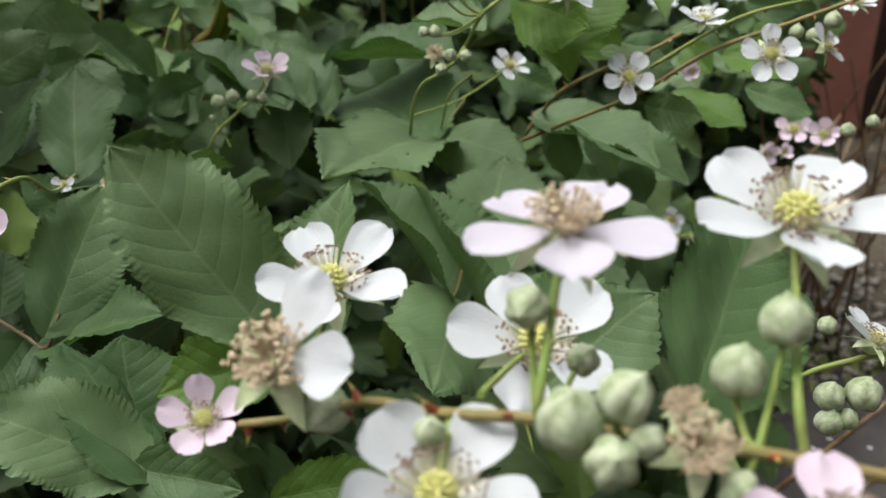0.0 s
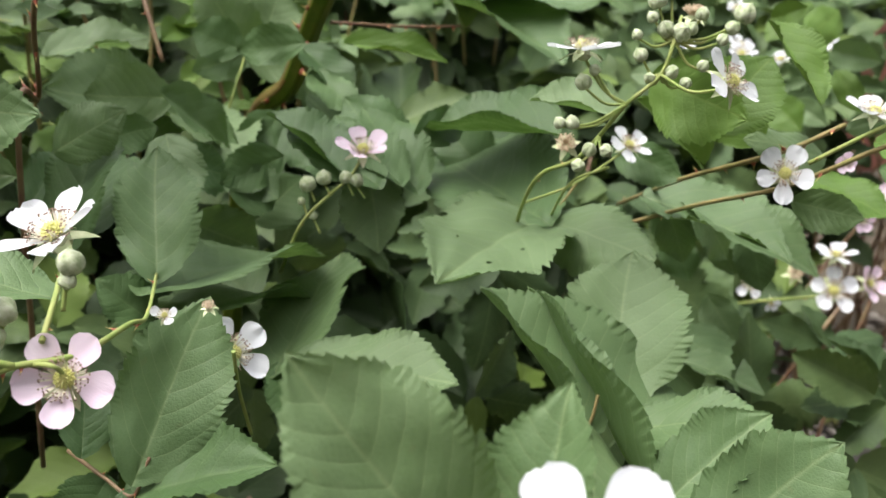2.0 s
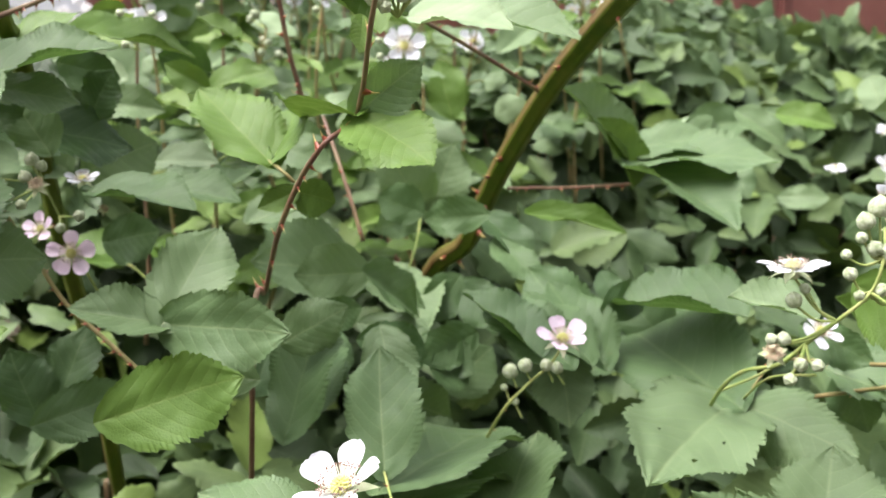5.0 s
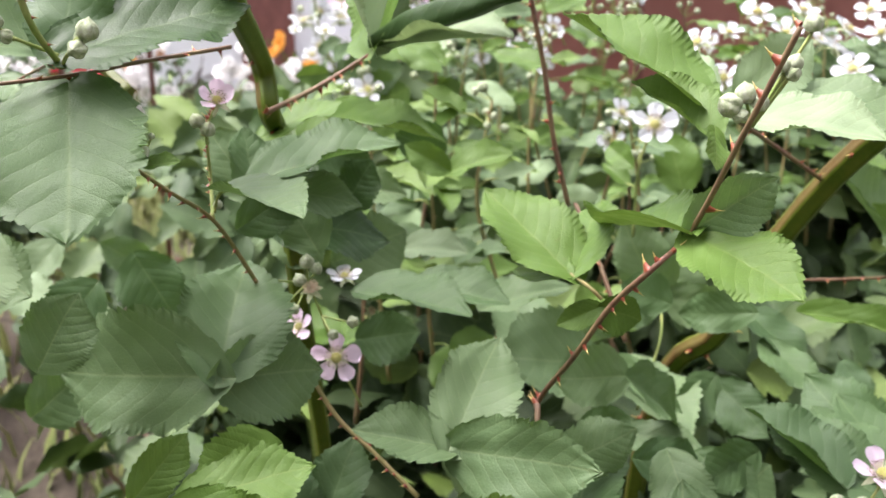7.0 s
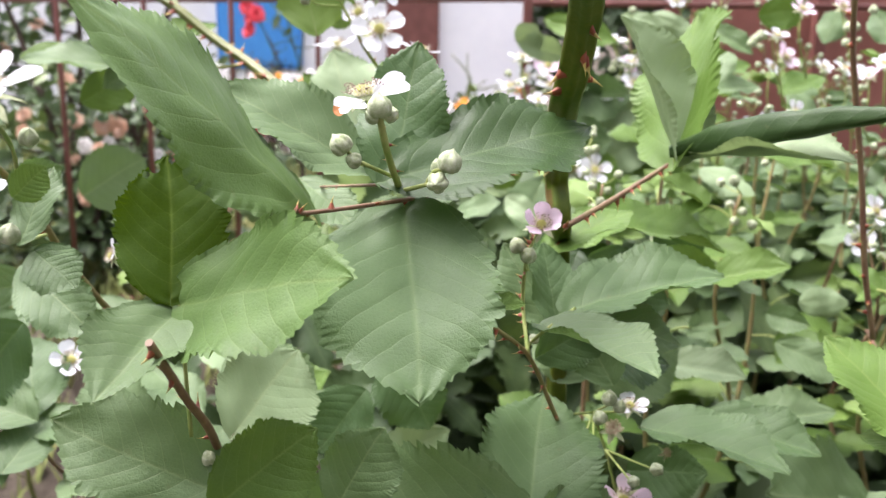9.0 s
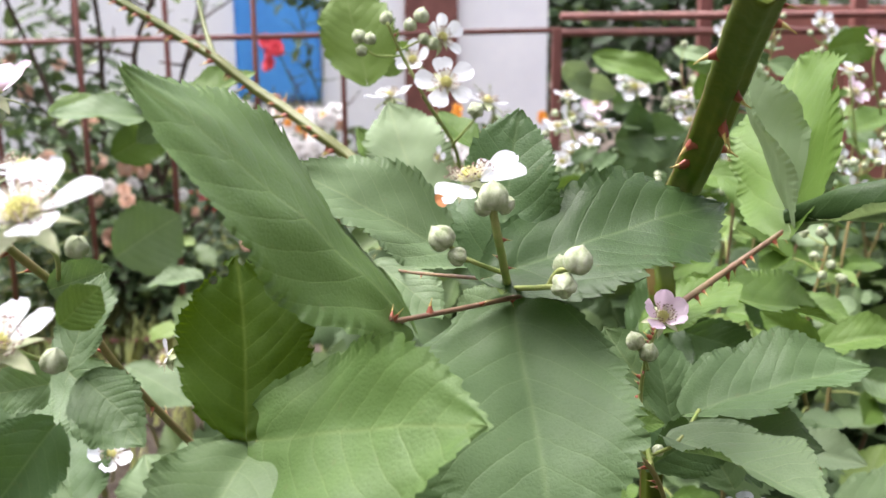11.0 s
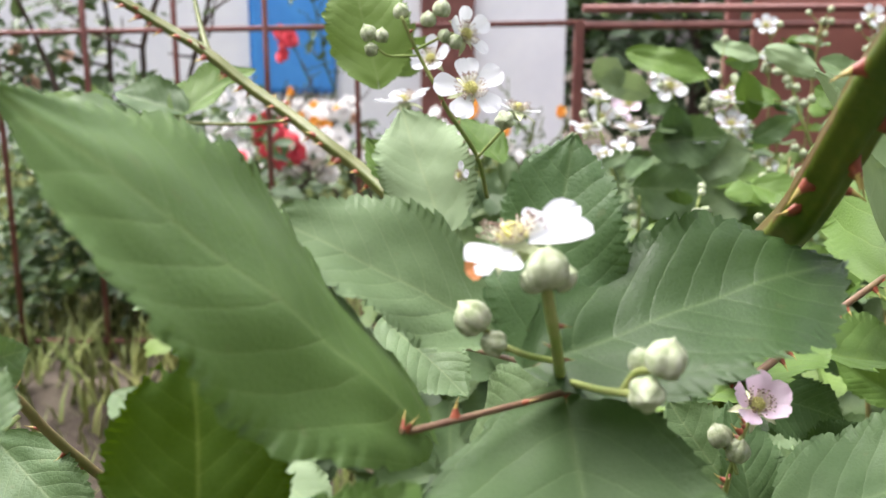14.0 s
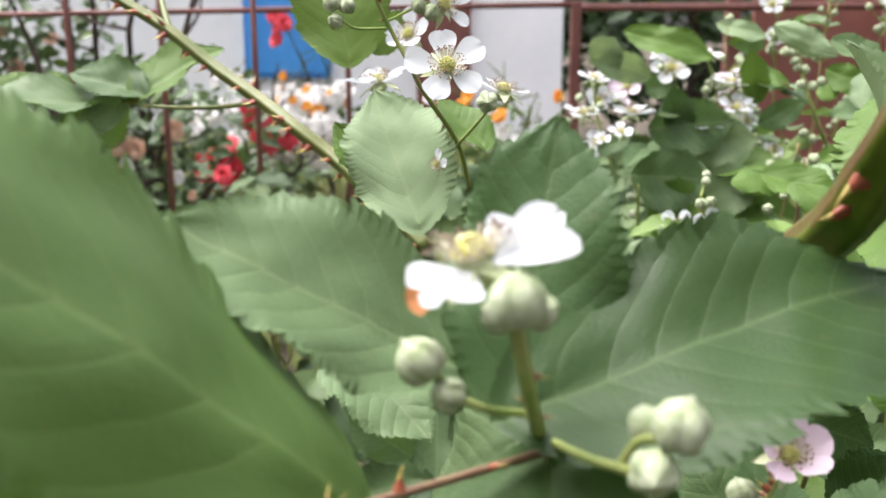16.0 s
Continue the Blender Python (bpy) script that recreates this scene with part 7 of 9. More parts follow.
leaf(edge, (-0.1485, 0.2296, 1.0314), (-0.1139, 0.2046, 1.0111), (-0.13, -0.73, 0.68), 0.030, 0)
leaf(edge, (-0.1783, 0.2817, 0.9865), (-0.2063, 0.2641, 0.9505), (0.28, -0.93, 0.24), 0.041, 0, LEAF_DARK)
leaf(edge, (-0.1582, 0.2478, 1.0205), (-0.1906, 0.2470, 1.0153), (-0.01, -0.97, 0.25), 0.022, 0)
leaf(edge, (-0.0968, 0.1124, 1.0683), (-0.0817, 0.1003, 1.0607), (-0.13, -0.64, 0.76), 0.019, 0, LEAF_DARK)
leaf(edge, (-0.1014, 0.1135, 1.0731), (-0.0961, 0.1279, 1.0938), (-0.20, -0.78, 0.59), 0.017, 0)
leaf(edge, (-0.0910, 0.0864, 1.0916), (-0.0826, 0.0878, 1.0993), (0.14, -0.99, 0.02), 0.011, 0, LEAF_YOUNG)
leaf(edge, (-0.0578, 0.2208, 0.9925), (-0.0210, 0.1971, 0.9787), (-0.27, -0.76, 0.59), 0.044, 0)
leaf(edge, (-0.0449, 0.1559, 0.9898), (-0.0240, 0.1811, 1.0127), (0.31, -0.77, 0.56), 0.042, 0, LEAF_PALE)
leaf(edge, (-0.0429, 0.1046, 0.9908), (-0.0966, 0.1117, 1.0132), (0.10, -0.86, 0.50), 0.039, 0)
leaf(edge, (-0.0390, 0.0946, 0.9922), (-0.0099, 0.1083, 1.0111), (0.14, -0.89, 0.43), 0.031, 0, LEAF_YOUNG)
leaf(edge, (-0.0061, 0.1484, 0.9634), (0.0108, 0.1543, 0.9908), (-0.07, -0.97, 0.25), 0.032, 0)
leaf(edge, (-0.0032, 0.2515, 0.9651), (-0.0238, 0.2366, 0.9425), (0.13, -0.88, 0.46), 0.032, 0, LEAF_DARK)
leaf(edge, (0.0124, 0.2927, 0.9676), (0.0305, 0.2840, 0.9332), (0.06, -0.96, 0.27), 0.039, 0, LEAF_DARK)
leaf(edge, (-0.2405, 0.5823, 1.0048), (-0.1961, 0.5876, 1.0313), (0.08, -0.99, 0.06), 0.058, 0)
leaf(edge, (-0.1704, 0.5290, 0.9967), (-0.2079, 0.5288, 0.9943), (-0.06, -0.32, 0.95), 0.025, 1)
leaf(edge, (-0.3095, 0.6553, 1.1063), (-0.2428, 0.6544, 1.1045), (0.02, -0.43, 0.90), 0.044, 1, LEAF_YOUNG)
leaf(edge, (-0.2593, 0.6481, 1.0741), (-0.2142, 0.6528, 1.0977), (0.11, -0.99, -0.01), 0.038, 0, LEAF_YOUNG)

low = thing("bramble_shoot", (-0.1753, 0.3066, 0.9018), "low bramble shoot with overlapping grey-green leaflets by the garden", "bramble shoot", "bramble shoots")
leaf(low, (-0.1746, 0.2934, 0.9344), (-0.1204, 0.2624, 0.9369), (0, -0.5, 0.85), 0.03, 0)
leaf(low, (-0.1777, 0.2947, 0.9401), (-0.1939, 0.3318, 0.9676), (0.1, -0.8, 0.6), 0.04, 0, LEAF_DARK)
leaf(low, (-0.1769, 0.2841, 0.9385), (-0.2224, 0.2971, 0.9482), (0.2, -0.6, 0.75), 0.034, 1)
leaf(low, (-0.1803, 0.2600, 0.9224), (-0.1687, 0.2939, 0.9374), (-0.1, -0.7, 0.7), 0.034, 0)
leaf(low, (-0.1858, 0.2588, 0.9168), (-0.2188, 0.2752, 0.9421), (0.2, -0.7, 0.7), 0.036, 2, LEAF_DARK)
leaf(low, (-0.1435, 0.3374, 0.9042), (-0.1694, 0.3753, 0.9344), (0.0, -0.75, 0.65), 0.04, 1)
leaf(low, (-0.1402, 0.3373, 0.9042), (-0.1175, 0.3717, 0.9217), (-0.2, -0.7, 0.7), 0.036, 0, LEAF_DARK)
leaf(low, (-0.1528, 0.2676, 0.9125), (-0.1134, 0.2495, 0.9254), (-0.1, -0.5, 0.85), 0.034, 1)
leaf(low, (-0.2576, 0.3975, 0.9363), (-0.2963, 0.4249, 0.9648), (0.2, -0.8, 0.55), 0.04, 0)
leaf(low, (-0.2540, 0.3971, 0.9346), (-0.2298, 0.4218, 0.9550), (-0.1, -0.8, 0.6), 0.034, 1, LEAF_DARK)
leaf(low, (-0.1282, 0.3789, 0.8616), (-0.0998, 0.4034, 0.8813), (-0.1, -0.75, 0.65), 0.042, 0)
leaf(low, (-0.1317, 0.3781, 0.8580), (-0.1456, 0.3365, 0.8543), (0.1, -0.6, 0.8), 0.04, 1, LEAF_DARK)
stem(low, [(-0.1506, 0.3878, 0.8086), (-0.1753, 0.3066, 0.9018), (-0.1776, 0.2940, 0.9372)], 0.0011, 0.0009, CANE_RED, "stalk", 8, 8, 6, 0.003, 77)
stem(low, [(-0.1251, 0.4194, 0.7681), (-0.1299, 0.3781, 0.8581), (-0.1418, 0.3374, 0.9042)], 0.0010, 0.0008, STALK_BROWN, "stalk", 8, 8, 4, 0.003, 78)

arch = thing("bramble_cane", (-0.1615, 0.6260, 0.8495), "arching green bramble cane across the garden fence", "bramble cane", "bramble canes")
stem(arch, [(-0.2589, 0.6079, 1.2035), (-0.2239, 0.5987, 1.1845), (-0.1931, 0.5900, 1.1672), (-0.1615, 0.5760, 1.1495), (-0.1326, 0.5614, 1.1290), (-0.1037, 0.5424, 1.1119), (-0.0811, 0.5241, 1.0977), (-0.0585, 0.5106, 1.0827), (-0.0329, 0.4861, 1.0637), (-0.0076, 0.4613, 1.0434)], 0.0031, 0.0042, CANE_LIGHT, "cane", 10, 8, 20, 0.0075, 91)
stem(arch, [(-0.1615, 0.5760, 1.1495), (-0.1722, 0.6003, 1.1674), (-0.1833, 0.6265, 1.1939)], 0.0022, 0.0016, CANE_LIGHT, "twig", 8, 8, 0, 0.004, 1)
stem(arch, [(-0.1037, 0.5421, 1.1102), (-0.1365, 0.5664, 1.1052), (-0.1778, 0.5866, 1.1043), (-0.1993, 0.5973, 1.1072)], 0.0014, 0.0011, CANE_LIGHT, "twig", 8, 8, 3, 0.003, 92)
leaf(arch, (-0.1881, 0.5982, 1.1109), (-0.2367, 0.6118, 1.1270), (0.09, -0.61, 0.79), 0.035, 1)
leaf(arch, (-0.1881, 0.5978, 1.1090), (-0.1458, 0.6361, 1.1432), (-0.17, -0.55, 0.82), 0.044, 1, LEAF_YOUNG)
leaf(arch, (-0.1993, 0.5973, 1.1072), (-0.2239, 0.5829, 1.0882), (0.41, -0.90, 0.16), 0.022, 0)
leaf(arch, (-0.2162, 0.5969, 1.1054), (-0.2793, 0.5676, 1.1131), (0.24, -0.26, 0.93), 0.046, 0)

high = thing("flowering_bramble_shoot", (0.0115, 0.4131, 1.1035), "tall bramble truss with white flowers, buds and a pale-backed leaf", "bramble shoot", "flowering bramble shoots")
stem(high, [(-0.0283, 0.3756, 1.1673), (-0.0203, 0.3800, 1.1498), (-0.0131, 0.3793, 1.1367), (-0.0083, 0.3873, 1.1264), (0.0062, 0.4128, 1.1022), (0.0122, 0.4283, 1.0794)], 0.00081, 0.00118, STALK, "stalk", 8, 8, 5, 0.003, 95)
stem(high, [(0.0048, 0.4122, 1.0996), (0.0164, 0.4050, 1.1136), (0.0223, 0.3967, 1.1220)], 0.00074, 0.00067, STALK, "stalk", 8, 8, 0, 0.004, 1)
stem(high, [(-0.0216, 0.3822, 1.1505), (-0.0338, 0.3822, 1.1505), (-0.0391, 0.3828, 1.1534)], 0.00059, 0.00059, STALK, "stalk", 8, 8, 0, 0.004, 1)
stem(high, [(-0.0216, 0.3829, 1.1533), (-0.0118, 0.3839, 1.1581), (-0.0057, 0.3845, 1.1605)], 0.00059, 0.00059, STALK, "stalk", 8, 8, 0, 0.004, 1)
flower(high, (0.0012, 0.3527, 1.1366), (0.11, -0.83, 0.55), 0.0270, PETAL_WHITE, 6, 10)
flower(high, (-0.0008, 0.3945, 1.1594), (0.69, -0.62, 0.37), 0.0250, PETAL_WHITE, 15, 0, (2,))
flower(high, (0.0249, 0.3972, 1.1245), (0.15, 0.01, 0.99), 0.0250, PETAL_WHITE, 4, 0, (1, 2))
flower(high, (-0.0313, 0.4686, 1.1241), (-0.21, -0.12, 0.97), 0.0300, PETAL_WHITE, 12, 0)
flower(high, (-0.0164, 0.4737, 1.1473), (-0.33, -0.79, 0.51), 0.0240, PETAL_WHITE, 20, 0)
flower(high, (-0.0020, 0.3809, 1.0971), (-0.70, -0.69, 0.15), 0.0120, PETAL_WHITE, 15, 0, (1, 2, 3))
bud(high, (-0.0420, 0.3848, 1.1573), (-0.42, -0.13, 0.90), 0.0072)
bud(high, (-0.0378, 0.3844, 1.1562), (0.11, -0.11, 0.99), 0.0063)
bud(high, (-0.0410, 0.3851, 1.1522), (-0.43, -0.81, 0.40), 0.0058)
bud(high, (-0.0167, 0.3861, 1.1631), (0.00, -0.11, 0.99), 0.0067)
bud(high, (-0.0114, 0.3868, 1.1675), (0.21, -0.00, 0.98), 0.0076)
bud(high, (-0.0104, 0.3854, 1.1569), (0.36, -0.43, 0.83), 0.0058)
bud(high, (0.0174, 0.3803, 1.1223), (0.00, -1.00, -0.00), 0.0081)
bud(high, (-0.0060, 0.3856, 1.1549), (0.49, -0.61, 0.63), 0.0063)
bud(high, (-0.0281, 0.3869, 1.1668), (-0.23, -0.14, 0.96), 0.0067)
leaf(high, (-0.0461, 0.4715, 1.1380), (-0.0580, 0.4836, 1.1938), (0.04, -0.97, 0.22), 0.049, 0, LEAF_FRESH)
leaf(high, (-0.0372, 0.5232, 1.1402), (-0.0189, 0.5172, 1.1593), (-0.14, -0.97, -0.18), 0.019, 1, LEAF_FRESH)
leaf(high, (-0.0111, 0.3958, 1.0714), (-0.0305, 0.4279, 1.1251), (-0.09, -0.87, 0.49), 0.048, 0, LEAF_PALE)
leaf(high, (-0.0182, 0.4160, 1.0703), (-0.0469, 0.4246, 1.1105), (0.51, -0.69, 0.51), 0.033, 0, LEAF_YOUNG)
leaf(high, (0.0193, 0.4624, 1.0949), (-0.0014, 0.4875, 1.1168), (0.25, -0.51, 0.82), 0.026, 0, LEAF_YOUNG)

back = thing("flowering_bramble_shoot", (0.2129, 0.8299, 1.0405), "distant bramble spray of white flowers and bud clusters", "bramble shoot", "flowering bramble shoots")
flower(back, (0.1375, 0.8745, 1.1058), (0.00, -0.25, 0.97), 0.0300, PETAL_WHITE, 10, 0)
flower(back, (0.2024, 0.8565, 1.1160), (-0.21, -0.76, 0.61), 0.0340, PETAL_WHITE, 10, 20)
flower(back, (0.2338, 0.8590, 1.1272), (0.22, -0.12, 0.97), 0.0280, PETAL_WHITE, 10, 10)
flower(back, (0.1238, 0.8476, 1.0762), (0.00, -0.22, 0.97), 0.0340, PETAL_WHITE, 10, 0)
flower(back, (0.1634, 0.8276, 1.0779), (0.00, 0.01, 1.00), 0.0360, PETAL_WHITE, 10, 0)
flower(back, (0.2298, 0.8252, 1.0658), (0.00, -0.09, 1.00), 0.0340, PETAL_WHITE, 10, 0)
flower(back, (0.1680, 0.8733, 1.0994), (-0.33, -0.64, 0.70), 0.0300, PETAL_PINK, 10, 20)
flower(back, (0.1990, 0.8793, 1.1266), (-0.36, -0.43, 0.83), 0.0200, PETAL_WHITE, 10, 0)
flower(back, (0.1113, 0.6631, 1.0751), (0.00, -0.54, 0.84), 0.0120, PETAL_WHITE, 10, 0)
flower(back, (0.1431, 0.7643, 1.0693), (0.00, -0.54, 0.84), 0.0200, PETAL_WHITE, 10, 0)
flower(back, (0.2150, 0.8541, 1.0105), (0.00, -0.54, 0.84), 0.0200, PETAL_WHITE, 10, 0)
bud(back, (0.3066, 0.8645, 1.1451), (0.11, -0.11, 0.99), 0.0081)
bud(back, (0.3145, 0.8623, 1.1348), (0.11, -0.11, 0.99), 0.0081)
bud(back, (0.3030, 0.8606, 1.1272), (0.11, -0.11, 0.99), 0.0081)
bud(back, (0.3118, 0.8589, 1.1195), (0.11, -0.11, 0.99), 0.0081)
bud(back, (0.3302, 0.8598, 1.1230), (0.11, -0.11, 0.99), 0.0081)
bud(back, (0.3207, 0.8573, 1.1118), (0.11, -0.11, 0.99), 0.0081)
bud(back, (0.3171, 0.8545, 1.0990), (0.11, -0.11, 0.99), 0.0081)
bud(back, (0.3275, 0.8542, 1.0975), (0.11, -0.11, 0.99), 0.0081)
bud(back, (0.3354, 0.8551, 1.1015), (0.11, -0.11, 0.99), 0.0081)
bud(back, (0.2438, 0.8537, 1.0966), (0.11, -0.11, 0.99), 0.0081)
bud(back, (0.2333, 0.8531, 1.0940), (0.11, -0.11, 0.99), 0.0081)
bud(back, (0.2490, 0.8521, 1.0889), (0.11, -0.11, 0.99), 0.0081)
bud(back, (0.2385, 0.8509, 1.0838), (0.11, -0.11, 0.99), 0.0081)
bud(back, (0.1720, 0.8357, 1.0148), (0.11, -0.11, 0.99), 0.0081)
bud(back, (0.1783, 0.8346, 1.0097), (0.11, -0.11, 0.99), 0.0081)
bud(back, (0.1704, 0.8329, 1.0020), (0.11, -0.11, 0.99), 0.0081)
bud(back, (0.1757, 0.8318, 0.9969), (0.11, -0.11, 0.99), 0.0081)
bud(back, (0.1689, 0.8296, 0.9867), (0.11, -0.11, 0.99), 0.0081)
bud(back, (0.3197, 0.8453, 1.0566), (0.11, -0.11, 0.99), 0.0081)
bud(back, (0.3275, 0.8442, 1.0514), (0.11, -0.11, 0.99), 0.0081)
stem(back, [(0.3149, 0.8602, 1.1311), (0.3201, 0.8546, 1.1056), (0.3306, 0.8480, 1.0749), (0.3596, 0.8568, 1.0207)], 0.00148, 0.00178, STALK, "stalk", 8, 8, 4, 0.004, 96)
stem(back, [(0.2338, 0.8588, 1.1261), (0.2426, 0.8522, 1.0954), (0.2233, 0.8466, 1.0699), (0.2337, 0.8462, 0.9738)], 0.00133, 0.00178, STALK, "stalk", 8, 8, 0, 0.004, 1)
stem(back, [(0.2024, 0.8565, 1.1160), (0.2165, 0.8465, 1.0699), (0.2268, 0.8552, 1.0157), (0.2321, 0.8462, 0.9738)], 0.00133, 0.00163, STALK, "stalk", 8, 8, 0, 0.004, 1)
stem(back, [(0.1375, 0.8745, 1.1058), (0.1401, 0.8675, 1.0733), (0.1561, 0.8562, 1.0210)], 0.00111, 0.00148, STALK, "stalk", 8, 8, 0, 0.004, 1)
stem(back, [(0.1674, 0.8050, 1.0210), (0.1704, 0.8166, 0.9799)], 0.00111, 0.00148, STALK, "stalk", 8, 8, 0, 0.004, 1)
leaf(back, (0.2769, 0.8267, 1.0717), (0.3053, 0.8104, 1.0907), (-0.49, -0.87, -0.02), 0.024, 0)
leaf(back, (0.3978, 1.0675, 1.0931), (0.3924, 1.0417, 1.0686), (0.13, -0.70, 0.71), 0.019, 2)
leaf(back, (0.2135, 0.8329, 1.0827), (0.1829, 0.8120, 1.0814), (0.39, -0.61, 0.69), 0.019, 0)
leaf(back, (0.2967, 0.7392, 1.1195), (0.3174, 0.7152, 1.1077), (-0.68, -0.70, 0.22), 0.023, 0, LEAF_YOUNG)
leaf(back, (0.3255, 0.8048, 1.1401), (0.3581, 0.7785, 1.1203), (-0.23, -0.75, 0.62), 0.025, 1)
leaf(back, (0.3687, 0.7956, 1.0845), (0.3155, 0.7767, 1.0842), (0.18, -0.52, 0.83), 0.030, 0)
leaf(back, (0.1848, 0.8068, 0.9819), (0.2303, 0.7916, 1.0054), (-0.37, -0.92, 0.12), 0.076, 0, LEAF_YOUNG)
leaf(back, (0.1541, 0.8056, 0.9769), (0.1304, 0.7764, 0.9372), (0.01, -0.81, 0.59), 0.056, 0)
leaf(back, (0.2053, 0.8243, 1.0618), (0.1954, 0.8127, 1.1031), (-0.16, -0.94, -0.30), 0.028, 0, LEAF_DARK)
leaf(back, (0.1644, 0.8426, 1.1469), (0.2304, 0.8182, 1.1274), (-0.13, -0.81, 0.57), 0.034, 0, LEAF_YOUNG)
leaf(back, (0.1848, 0.8253, 1.0669), (0.2454, 0.8065, 1.0737), (-0.30, -0.95, 0.09), 0.051, 0)
leaf(back, (0.2206, 0.8221, 1.0518), (0.2654, 0.8034, 1.0590), (-0.40, -0.91, 0.09), 0.046, 0, LEAF_PALE)
leaf(back, (0.1337, 0.8371, 1.1219), (0.1455, 0.8211, 1.1422), (-0.43, -0.81, -0.39), 0.035, 0, LEAF_PALE)
leaf(back, (0.1746, 0.8350, 1.1119), (0.1255, 0.8178, 1.1276), (0.30, -0.95, -0.11), 0.028, 0, LEAF_PALE)
leaf(back, (0.1695, 0.8165, 1.0269), (0.2254, 0.7958, 1.0249), (-0.34, -0.93, 0.15), 0.056, 0)
leaf(back, (0.2360, 0.8178, 1.0318), (0.2903, 0.8003, 1.0443), (-0.31, -0.33, 0.89), 0.039, 0, LEAF_YOUNG)
leaf(back, (0.2308, 0.8091, 0.9918), (0.2853, 0.7886, 0.9906), (-0.16, -0.48, 0.86), 0.038, 0, LEAF_YOUNG)
leaf(back, (0.2257, 0.8124, 1.0068), (0.2653, 0.7970, 1.0297), (-0.40, -0.91, 0.09), 0.046, 0, LEAF_PALE)
leaf(back, (0.2718, 0.8310, 1.0917), (0.2604, 0.8193, 1.1323), (-0.22, -0.92, -0.33), 0.025, 0, LEAF_YOUNG)
leaf(back, (0.3092, 1.0042, 0.9990), (0.2577, 0.9840, 1.0013), (0.30, -0.70, 0.65), 0.037, 0)
leaf(back, (0.2537, 0.8898, 1.1545), (0.2884, 0.8671, 1.1437), (-0.34, -0.77, 0.54), 0.020, 0, LEAF_PALE)
leaf(back, (0.1399, 0.8428, 1.0462), (0.1625, 0.8252, 1.0588), (-0.69, -0.57, 0.44), 0.021, 0)
leaf(back, (0.3609, 0.8751, 0.9887), (0.3754, 0.8526, 0.9793), (-0.70, -0.61, 0.37), 0.017, 0, LEAF_YOUNG)
leaf(back, (0.1735, 0.8127, 1.0524), (0.1526, 0.7894, 1.0398), (-0.09, -0.41, 0.91), 0.022, 1)
leaf(back, (0.3737, 1.0361, 1.1533), (0.3979, 1.0118, 1.1357), (-0.08, -0.64, 0.76), 0.025, 0)
leaf(back, (0.2588, 0.8282, 0.9860), (0.2922, 0.8070, 0.9821), (-0.27, -0.56, 0.78), 0.026, 2, LEAF_YOUNG)
leaf(back, (0.2174, 0.8490, 0.9774), (0.2178, 0.8254, 0.9629), (-0.35, -0.49, 0.80), 0.017, 1, LEAF_PALE)
leaf(back, (0.1854, 0.8675, 1.0993), (0.2057, 0.8479, 1.1030), (-0.69, -0.72, -0.01), 0.023, 1)
leaf(back, (0.3219, 0.9852, 1.1406), (0.2858, 0.9641, 1.1379), (0.50, -0.86, 0.09), 0.027, 1, LEAF_YOUNG)
flower(back, (0.2533, 0.8277, 1.0833), (-0.14, -0.55, 0.82), 0.0290, PETAL_WHITE, 21.0, 0)
flower(back, (0.1737, 0.9520, 1.0854), (0.53, -0.39, 0.76), 0.0285, PETAL_PINK, 9.0, 17)
flower(back, (0.1677, 0.9378, 1.0846), (0.41, -0.21, 0.89), 0.0211, PETAL_WHITE, 21.0, 34)
flower(back, (0.1433, 0.8827, 1.0863), (0.01, -0.78, 0.63), 0.0255, PETAL_WHITE, 17.0, 51)
flower(back, (0.2142, 0.8558, 1.0614), (-0.23, -0.56, 0.80), 0.0270, PETAL_PINK, 18.0, 68)
flower(back, (0.2516, 0.8388, 1.1042), (-0.03, -0.24, 0.97), 0.0285, PETAL_WHITE, 12.0, 85)
flower(back, (0.2542, 0.9193, 1.0669), (0.14, -0.49, 0.86), 0.0235, PETAL_WHITE, 23.0, 102)
flower(back, (0.1406, 0.8654, 1.0496), (-0.18, -0.77, 0.62), 0.0236, PETAL_WHITE, 21.0, 119)
flower(back, (0.2697, 0.9083, 1.0858), (0.28, -0.69, 0.67), 0.0272, PETAL_PINK, 13.0, 136)
flower(back, (0.2639, 0.8926, 1.1049), (-0.22, -0.11, 0.97), 0.0287, PETAL_PINK, 12.0, 153)
flower(back, (0.2231, 0.9132, 1.1126), (-0.55, -0.24, 0.80), 0.0263, PETAL_WHITE, 22.0, 170)
flower(back, (0.1317, 0.8677, 1.0389), (-0.10, -0.59, 0.80), 0.0255, PETAL_WHITE, 15.0, 187)
bud(back, (0.2405, 0.8553, 1.1042), (-0.14, -0.14, 0.98), 0.0072)
bud(back, (0.3273, 0.8643, 1.1438), (0.18, -0.14, 0.97), 0.0072)
bud(back, (0.1715, 0.8342, 1.0082), (0.11, -0.14, 0.98), 0.0072)
bud(back, (0.1955, 0.8561, 1.1086), (0.39, -0.13, 0.91), 0.0072)
bud(back, (0.3327, 0.8618, 1.1325), (-0.07, -0.14, 0.99), 0.0072)
bud(back, (0.1696, 0.8363, 1.0180), (-0.32, -0.14, 0.94), 0.0072)
bud(back, (0.1674, 0.8329, 1.0025), (-0.27, -0.14, 0.95), 0.0072)
bud(back, (0.2343, 0.8545, 1.1007), (0.35, -0.13, 0.93), 0.0072)
bud(back, (0.1929, 0.8573, 1.1142), (0.36, -0.13, 0.92), 0.0072)
bud(back, (0.1797, 0.8322, 0.9992), (0.35, -0.13, 0.93), 0.0072)
bud(back, (0.1110, 0.8469, 1.0672), (-0.00, -0.14, 0.99), 0.0072)
